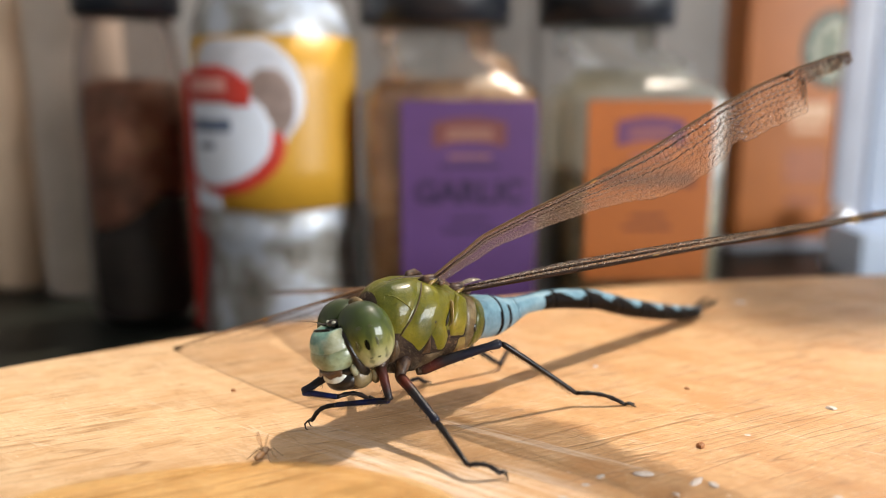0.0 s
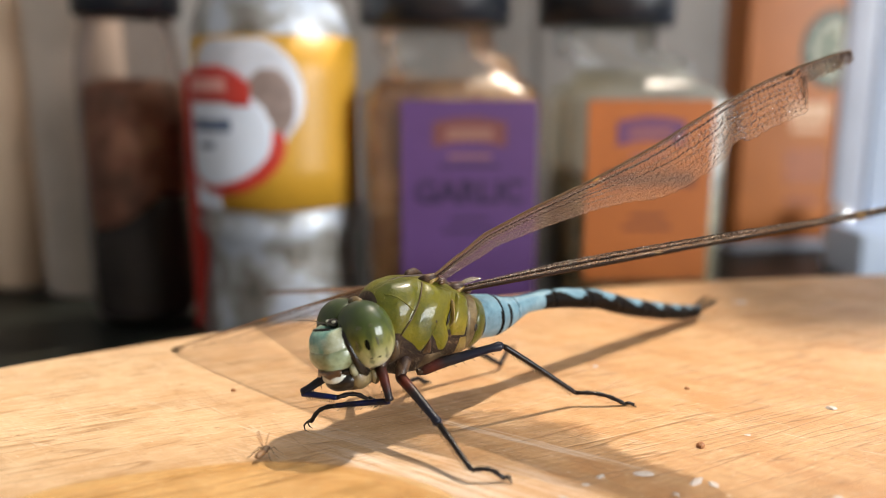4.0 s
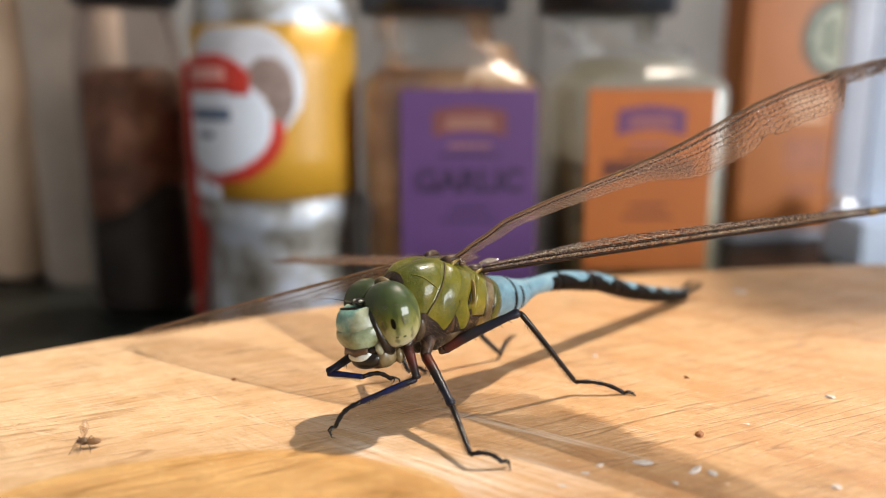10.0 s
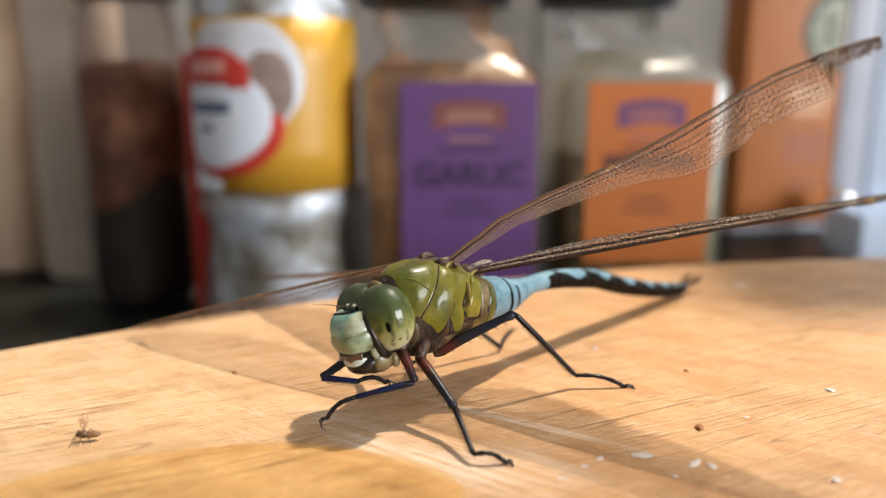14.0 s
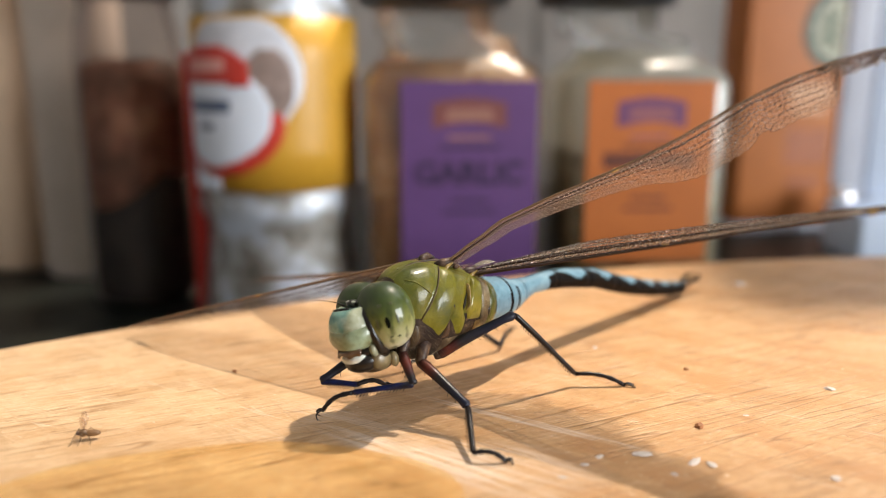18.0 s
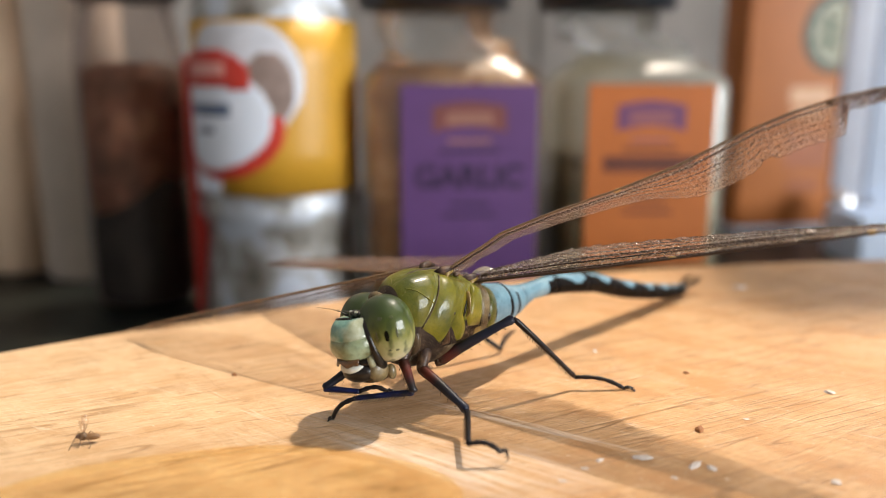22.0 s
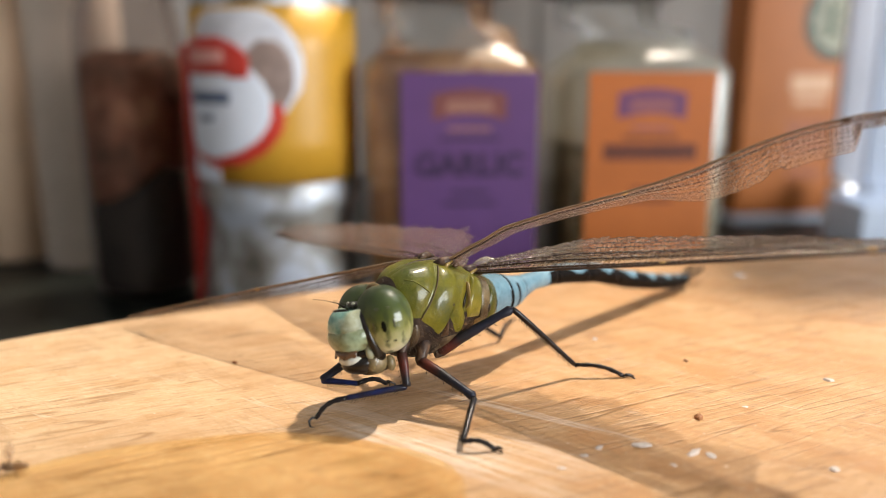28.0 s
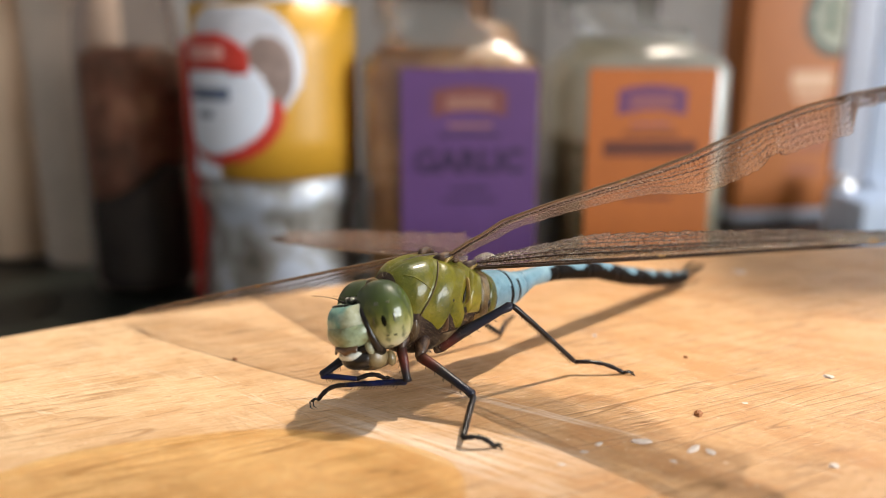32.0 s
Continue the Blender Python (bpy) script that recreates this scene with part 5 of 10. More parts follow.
        for x, z in ((-11.0, 15.7), (-15.0, 14.0)):
            part("wing_hinge", tube(bmesh.new(), ((x + 1.5, 0.9 * side, z - 0.1), (x + 0.7, 1.5 * side, z + 0.22), (x - 0.3, 1.75 * side, z + 0.2), (x - 1.1, 1.5 * side, z - 0.05)), (0.25, 0.5, 0.55, 0.25), 12), HIP, thorax, "dark brown wing hinge")
            part("wing_hinge", tube(bmesh.new(), ((x + 0.9, 2.1 * side, z - 0.75), (x + 0.3, 2.0 * side, z - 0.1), (x - 0.4, 2.2 * side, z + 0.25)), (0.2, 0.28, 0.15), 10), AMBER_SHELL, thorax, "amber ridge under the wing hinge")
            part("wing_hinge", ball(bmesh.new(), (x - 1.3, 1.9 * side, z - 0.45), (0.5, 0.3, 0.28), 14, 10), BROWN_SHELL, thorax, "shiny brown knob behind the wing hinge")
        for hx, hy, hz in ((-3.2, 2.6, 7.6), (-5.0, 3.6, 6.4), (-8.6, 2.6, 6.0)):
            part("hip", tube(bmesh.new(), ((hx - 2.2, hy * 0.5 * side, hz + 2.6), (hx - 0.9, hy * 0.85 * side, hz + 1.2), (hx, hy * side, hz), (hx + 0.15, (hy + 0.25) * side, hz - 0.35)), (1.1, 0.8, 0.55, 0.4), 14), HIP, thorax, "dark reddish brown hip")
    part("collar", tube(bmesh.new(), [(-2.3 - 0.25 * math.cos(2 * a), 1.75 * math.cos(a), 11.6 + 2.9 * math.sin(a)) for a in [math.pi * k / 16 for k in range(-3, 20)]], 0.5, 10), TAN_SHELL, thorax, "tan collar behind the head")
    part("back_ridge", tube(bmesh.new(), ((-5.2, 0, 15.85), (-7, 0, 16.1), (-8.6, 0, 16.1), (-11, 0, 15.6), (-14, 0, 14.3), (-17, 0, 12.8)), (0.05, 0.1, 0.16, 0.5, 0.6, 0.35), 12), HIP, thorax, "brown back between the wings")
    # fine pale hair
    rnd = random.Random(4)
    verts, faces = [], []
    for i in range(1700):
        x = rnd.uniform(-18.0, -2.8)
        a = radians(rnd.choice((rnd.uniform(-75, -8), rnd.uniform(-75, -8), rnd.uniform(-60, 95))))
        if i % 6 == 1:
            x, a = rnd.uniform(-16.4, -14.0), radians(rnd.uniform(-50, 80))
        if a > radians(5) and -13.8 < x < -4.4 and rnd.random() < 0.93:
            continue
        side = rnd.choice((1, -1))
        p = at(x, a)
        p = Vector((p.x, p.y * side, p.z))
        n = Vector((rnd.uniform(-0.35, 0.35), p.y, (p.z - 10.8) * 0.7)).normalized()
        ln = rnd.uniform(0.35, 0.95)
        d = (n + Vector((rnd.uniform(-0.4, 0.4), rnd.uniform(-0.3, 0.3), rnd.uniform(-0.4, 0.2)))).normalized()
        w = d.orthogonal().normalized() * 0.011
        b = len(verts)
        verts += [(p + w) * MM, (p - w) * MM, (p + d * ln + n * 0.1) * MM, (p + d.cross(w).normalized() * 0.011) * MM]
        faces += [(b, b + 1, b + 2), (b + 1, b + 3, b + 2), (b + 3, b, b + 2)]
    me = bpy.data.meshes.new("hair")
    me.from_pydata(verts, [], faces)
    me.materials.append(HAIR)
    hair = new("hair", me)
    hair.parent = thorax
    tagged(hair, "fine pale hair on the chest", "", "", "stuff")
    return thorax


build_thorax()


def build_abdomen():
    # middle line and half sizes, from the waist to the tail
    line = ((-18.0, 9.65, 2.75, 2.75), (-19.2, 9.6, 2.6, 2.75), (-20.6, 9.4, 2.5, 2.7), (-22.4, 9.2, 2.4, 2.5), (-24.2, 9.1, 1.95, 2.0), (-26.2, 9.35, 1.45, 1.45), (-28.2, 9.6, 1.15, 1.2), (-32, 9.55, 1.25, 1.25), (-35.6, 9.1, 1.4, 1.35), (-42.4, 7.8, 1.5, 1.4), (-50, 5.3, 1.55, 1.4), (-58.3, 3.1, 1.5, 1.3), (-64, 1.9, 1.4, 1.2), (-67.8, 1.35, 1.15, 1.0), (-69.2, 1.3, 0.8, 0.7))

    def mid(x):
        for a, b in zip(line, line[1:]):
            if b[0] <= x <= a[0]:
                k = (x - a[0]) / (b[0] - a[0])
                return [a[j] + (b[j] - a[j]) * k for j in (1, 2, 3)]
        return list(line[-1][1:])
    ends = (-18.1, -21.6, -25.2, -32.5, -39.5, -46.3, -52.8, -58.6, -63.2, -66.6, -69.2)
    n = 32
    for i, (x0, x1) in enumerate(zip(ends, ends[1:])):
        m = 12
        rings = []
        for k in range(m + 1):
            f = k / m
            x = x0 + (x1 - x0) * f
            z, w, h = mid(x)
            swell = 1 + 0.05 * (abs(2 * f - 1) ** 4) - (0.05 if k in (0, m) else 0)
            rings.append([(x, w * swell * math.cos(2 * math.pi * j / n), z + h * swell * math.sin(2 * math.pi * j / n)) for j in range(n)])

        def slot(k, j, i=i, m=m):
            a = math.degrees(2 * math.pi * (j + 0.5) / n)
            a = a if a <= 180 else a - 360
            up = a if a <= 90 else 180 - a           # -90 below, 90 on the back
            f = (k + 0.5) / m
            if i == 0:
                return 1 if f < 0.1 or f > 0.93 and up < 20 else 0
            if i == 1:
                return 1 if f < 0.06 or abs(f - 0.5) < 0.05 and up < 50 else 0
            if i == 2:
                return 1 if f > 0.72 and up < 58 - 60 * (1 - f) else 0
            edge = 34 + 24 * math.sin(f * math.pi * 2 + 0.8)
            edge += 6 * max(0, i - 3)
            if k == 0 or k == m - 1:
                edge += 48
            return 1 if up < edge else 0
        seg = part("abdomen_segment", loft(bmesh.new(), rings, mats=slot), [BLUE_SHELL, ABDOMEN_DARK, GREEN_SHELL], dragonfly, "pale blue body segment, dark brown below" if i > 1 else "swollen front body segment")
    for s in (1, -1):
        part("tail_clasper", tube(bmesh.new(), ((-68.8, 0.45 * s, 1.6), (-70, 0.7 * s, 1.9), (-72, 0.9 * s, 2.3), (-73.6, 0.7 * s, 2.6)), (0.22, 0.36, 0.4, 0.12), 10), ABDOMEN_DARK, dragonfly, "dark leaf-shaped tail clasper")


build_abdomen()


def build_wing(name, length, chord, torn, seed, mat, rows_in=9, cols=30, notch=None, twist=(0, 0), fineness=1.0, edge=None, droop=0.0):
    """A wing along +x with its stiff front edge at y = 0 and the sail towards +y."""
    rnd = random.Random(seed)

    def lead(s):
        k = s / length
        if edge:
            return 0.0
        return 0.9 * math.sin(math.pi * min(1, k * 1.02)) * -0.6 + 1.6 * max(0, k - 0.82) ** 1.4 * 4.0

    def arch(s):
        """How far the wing bows up along its length."""
        for (k0, z0), (k1, z1) in zip(edge or (), (edge or ())[1:]):
            if s / length <= k1:
                f = (s / length - k0) / (k1 - k0)
                return z0 + (z1 - z0) * (f * f * (3 - 2 * f) * 0.5 + f * 0.5)
        return 0.0

    def back(s):
        w = chord(s / length)
        return max(0.35, torn(s, w))
    P = {}
    for i in range(cols + 1):
        for k in range(rows_in + 1):
            s = length * (i / cols)
            if 0 < k and 0 < i < cols:
                s += rnd.uniform(-0.15, 0.15) * length / cols + (0.5 if k % 2 else 0) * length / cols * min(1, k / 3)
            s = min(s, length)
            v = k / rows_in
            if 1 < k < rows_in and 0 < i < cols:
                v += (rnd.uniform(-0.08, 0.08) + (0.12 if i % 2 else -0.12) * min(1, k / 4)) / rows_in
            v = v ** 1.15
            y = lead(s) + back(s) * v
            z = 0.32 * math.sin(k * 2.6) * (1 - v) * min(1, 4 * v + 0.3) + 0.4 * math.sin(s / length * 3) * v - 0.5 * v * v + droop * (1 - 0.75 * s / length) * (v * v - (1 - v) ** 3)
            # the outer half turns about the front edge
            f = min(1, max(0, (s / length - 0.44) / 0.25))
            a = radians(twist[0] + (twist[1] - twist[0]) * f * f * (3 - 2 * f))
            dy = y - lead(s)
            P[i, k] = Vector((s, lead(s) + dy * math.cos(a) - z * math.sin(a), arch(s) + z * math.cos(a) + dy * math.sin(a)))
    bm = bmesh.new()
    vs = {q: bm.verts.new(p) for q, p in P.items()}
    for i in range(cols):
        for k in range(rows_in):
            bm.faces.new((vs[i, k], vs[i + 1, k], vs[i + 1, k + 1], vs[i, k + 1]))
    wing = part(name, bm, mat, dragonfly, "smoky see-through wing with a torn rim")
    vb = bmesh.new()

    def rod(a, b, r0, r1):
        tube(vb, (a, b), (r0, r1), 4)
    for i in range(cols):
        for k in range(rows_in + 1):
            fine = fineness * (0.11 * (1 - i / cols * 0.45) if k in (0, 2) else (0.085 - 0.05 * i / cols) if k in (1, 3, 6) else 0.021)
            rod(P[i, k], P[i + 1, k], fine, fine)
            if k < rows_in and i > 0:
                if k > 4 and rnd.random() < 0.2:
                    mid_p = (P[i, k] + P[i, k + 1]) / 2 + Vector((rnd.uniform(-0.35, 0.35), 0, 0.02))
                    rod(P[i, k], mid_p, 0.021 * fineness, 0.021 * fineness)
                    rod(mid_p, P[i, k + 1], 0.021 * fineness, 0.021 * fineness)
                else:
                    rod(P[i, k], P[i, k + 1], 0.022 * fineness, 0.022 * fineness)
    part("vein_net", vb, VEIN, wing, "net of thin dark brown veins")
    part("front_vein", tube(bmesh.new(), [P[i, 0] + Vector((0, -0.05, 0.05)) for i in range(cols + 1)], [0.15 * (1 - 0.5 * i / cols) for i in range(cols + 1)], 8), VEIN if notch else VEIN_PALE, wing, "stiff dark front vein" if notch else "stiff tan front vein")
    ni = int(cols * (0.445 if edge else 0.5))
    part("wing_node", ball(bmesh.new(), P[ni, 0] + Vector((0, 0.1, 0.05)), (0.5, 0.2, 0.2), 12, 8), NODE_YELLOW, wing, "small yellow knot in the front vein")
    si = int(cols * 0.88)
    part("wing_mark", tube(bmesh.new(), [P[i, 0] + Vector((0, 0.3, 0)) for i in range(si, si + 3)], (0.12, 0.3, 0.12), 8), NODE_YELLOW if notch else VEIN, wing, "narrow mark near the wing tip")
    return wing


def fore_chord(k):
    """Half of the wing is broad; past the knot it narrows, as it has curled and frayed."""
    w = 10.2 * min(1, 0.14 + 1.9 * k)
    for (k0, f0), (k1, f1) in zip(FORE_WIDTH, FORE_WIDTH[1:]):
        if k <= k1:
            return w * (f0 + (f1 - f0) * (k - k0) / (k1 - k0))
    return w * FORE_WIDTH[-1][1]


def whole_fore_chord(k):
    return 10.2 * min(1, 0.14 + 1.9 * k) * (1 if k < 0.72 else max(0.25, 1 - 2.6 * (k - 0.72) ** 1.35))


def hind_chord(k):
    return 13.5 * min(1, 0.3 + 3.2 * k) * (1 - 0.35 * k) * (1 if k < 0.7 else max(0.2, 1 - 2.3 * (k - 0.7) ** 1.25))


def lean_hind_chord(k):
    """The nearer hind wing has worn down towards its tip."""
    return hind_chord(k) * (1 - 0.42 * k)


def torn_fore(s, w):
    if s > 43.0:
        return max(0.7, 2.6 - 0.38 * (s - 43.0) + 0.45 * math.sin(s * 9) + 0.3 * math.sin(s * 17))
    if 34.6 < s < 36.0:
        return w * 0.86
    return w * (0.98 + 0.02 * math.sin(s * 5.1) + (0.02 * math.sin(s * 13.0) if s > 28 else 0.0))


def torn_rim(s, w):
    return w * (0.95 + 0.035 * math.sin(s * 3.7) + 0.03 * math.sin(s * 9.1))


# how the fore wing bows up: share of its length, millimetres
FORE_EDGE = ((0, 0), (0.09, 0.8), (0.16, 1.5), (0.27, 1.45), (0.37, 1.2), (0.44, 1.0), (0.5, 0.95), (0.58, 1.0), (0.65, 1.25), (0.74, 1.5), (0.81, 1.5), (0.9, 1.1), (0.96, 0.55), (1, 0.0))
FORE_WIDTH = ((0, 1.0), (0.4, 1.05), (0.52, 1.25), (0.64, 0.92), (0.73, 0.74), (0.81, 0.69), (0.9, 0.67), (1.0, 0.45))
WINGS = {
    "left_fore": build_wing("fore_wing", 47.5, fore_chord, torn_fore, 1, MEMBRANE, 13, 96, None, TWIST_LF, 1.0, FORE_EDGE),
    "left_hind": build_wing("hind_wing", 46.5, lean_hind_chord, torn_rim, 2, BRIGHT_SKIN, 13, 80, True, (0, 0), 1.6, None, 0.45),
    "right_fore": build_wing("fore_wing", 48.5, whole_fore_chord, torn_rim, 3, HAZY, 9, 30, None, (0, 0), 0.75),
    "right_hind": build_wing("hind_wing", 46.5, hind_chord, torn_rim, 4, MEMBRANE, 12, 40, None, (0, 0), 1.2),
}


def wing_flap(wing):
    """The pale filmy flap at a hind wing's foot."""
    rim = ((-0.5, 1.1), (0.2, 0.7), (1.1, 0.8), (1.7, 1.5), (1.8, 2.4), (1.2, 3.0), (0.3, 2.9), (-0.4, 2.1))
    bm = bmesh.new()
    top, low = [], []
    for k in range(5):
        f = k / 4
        for lot, z in ((top, 0.06), (low, 0.0)):
            lot.append([bm.verts.new((0.6 + (x - 0.6) * (0.15 + 0.85 * f), 2.1 + (y - 2.1) * (0.15 + 0.85 * f), z + 0.75 - 0.45 * f * f + 0.08 * math.sin(x * 2.1 + k) * f)) for x, y in rim])
    n = len(rim)
    for lot in (top, low):
        for a, b in zip(lot, lot[1:]):
            for i in range(n):
                bm.faces.new((a[i], a[(i + 1) % n], b[(i + 1) % n], b[i]))
        bm.faces.new(lot[0])
    for i in range(n):
        bm.faces.new((top[-1][i], top[-1][(i + 1) % n], low[-1][(i + 1) % n], low[-1][i]))
    part("wing_flap", bm, FLAP, wing, "pale filmy flap at the wing's foot")


wing_flap(WINGS["left_hind"])
wing_flap(WINGS["right_hind"])


def leg_part(name, length, r0, r1, mat, label, spines=0, flare=0.0, seed=0):
    """A leg piece along +x from its upper joint, with stiff bristles below."""
    bm = bmesh.new()
    rows = ((0.0, r0 * 0.7), (0.04, r0), (0.3, (r0 * 0.7 + r1 * 0.3)), (0.85, r1), (0.96, r1 * (1 + flare)), (1.0, r1 * 0.8))
    tube(bm, [(length * k, 0, 0.25 * r0 * math.sin(math.pi * k)) for k, _ in rows], [r for _, r in rows], 12)
    ob = part(name, bm, mat, dragonfly, label)
    if spines:
        rnd = random.Random(seed)
        sb = bmesh.new()
        for i in range(spines):
            x = length * (0.15 + 0.8 * i / spines)
            for s in (1, -1):
                ln = rnd.uniform(0.16, 0.34)
                tube(sb, ((x, 0.1 * s, -r1 * 0.7), (x + 0.15, 0.3 * s, -r1 - ln * 0.55), (x + 0.35, 0.36 * s, -r1 - ln)), (0.05, 0.035, 0.008), 4)
        part("bristles", sb, BLACK_SHELL, ob, "row of stiff black bristles")
    return ob


def tarsus_part(length, curl):
    bm = bmesh.new()
    ks = (0, 0.1, 0.22, 0.34, 0.46, 0.58, 0.7, 0.82, 0.92, 1.0)
    tube(bm, [(length * k, 0, 0.42 * math.sin(math.pi * k) - curl * k ** 3) for k in ks], (0.28, 0.23, 0.29, 0.22, 0.28, 0.22, 0.28, 0.23, 0.26, 0.15), 10)
    ob = part("foot", bm, SHIN, dragonfly, "black jointed foot")
    for s in (1, -1):
        part("claw", tube(bmesh.new(), ((length * 0.95, 0.04 * s, -curl * 0.8), (length * 1.06, 0.24 * s, -curl + 0.3), (length * 1.18, 0.42 * s, -curl + 0.15), (length * 1.22, 0.5 * s, -curl - 0.35), (length * 1.14, 0.46 * s, -curl - 0.75)), (0.13, 0.12, 0.1, 0.07, 0.012), 7), BLACK_SHELL, ob, "hooked claw")
    return ob


LEGS = {}
LEGS["left_fore"] = (leg_part("thigh", 3.66, 0.60, 0.42, THIGH, "thigh, rusty red at the hip, black at the knee", 5, 0.25, 1), leg_part("shin", 6.46, 0.35, 0.27, LEG_BLACK, "thin black bristly shin", 15, 0.1, 2), tarsus_part(3.69, 0.35))
LEGS["right_fore"] = (leg_part("thigh", 6.11, 0.60, 0.42, THIGH, "thigh, rusty red at the hip, black at the knee", 5, 0.25, 1), leg_part("shin", 3.92, 0.35, 0.27, LEG_BLACK, "thin black bristly shin", 15, 0.1, 2), tarsus_part(4.35, 0.35))
LEGS["left_mid"] = (leg_part("thigh", 7.31, 0.60, 0.42, THIGH, "thigh, rusty red at the hip, black at the knee", 5, 0.25, 1), leg_part("shin", 6.27, 0.35, 0.27, SHIN, "thin black bristly shin", 15, 0.1, 2), tarsus_part(3.26, 0.35))
LEGS["right_mid"] = (leg_part("thigh", 6.99, 0.60, 0.42, THIGH, "thigh, rusty red at the hip, black at the knee", 5, 0.25, 1), leg_part("shin", 7.11, 0.35, 0.27, SHIN, "thin black bristly shin", 15, 0.1, 2), tarsus_part(3.06, 0.35))
LEGS["left_hind"] = (leg_part("thigh", 9.70, 0.70, 0.46, THIGH, "thigh, rusty red at the hip, black at the knee", 7, 0.25, 1), leg_part("shin", 11.90, 0.35, 0.27, SHIN, "thin black bristly shin", 22, 0.1, 2), tarsus_part(6.08, 0.35))
LEGS["right_hind"] = (leg_part("thigh", 9.73, 0.70, 0.46, THIGH, "thigh, rusty red at the hip, black at the knee", 7, 0.25, 1), leg_part("shin", 12.05, 0.35, 0.27, SHIN, "thin black bristly shin", 22, 0.1, 2), tarsus_part(8.75, 0.35))
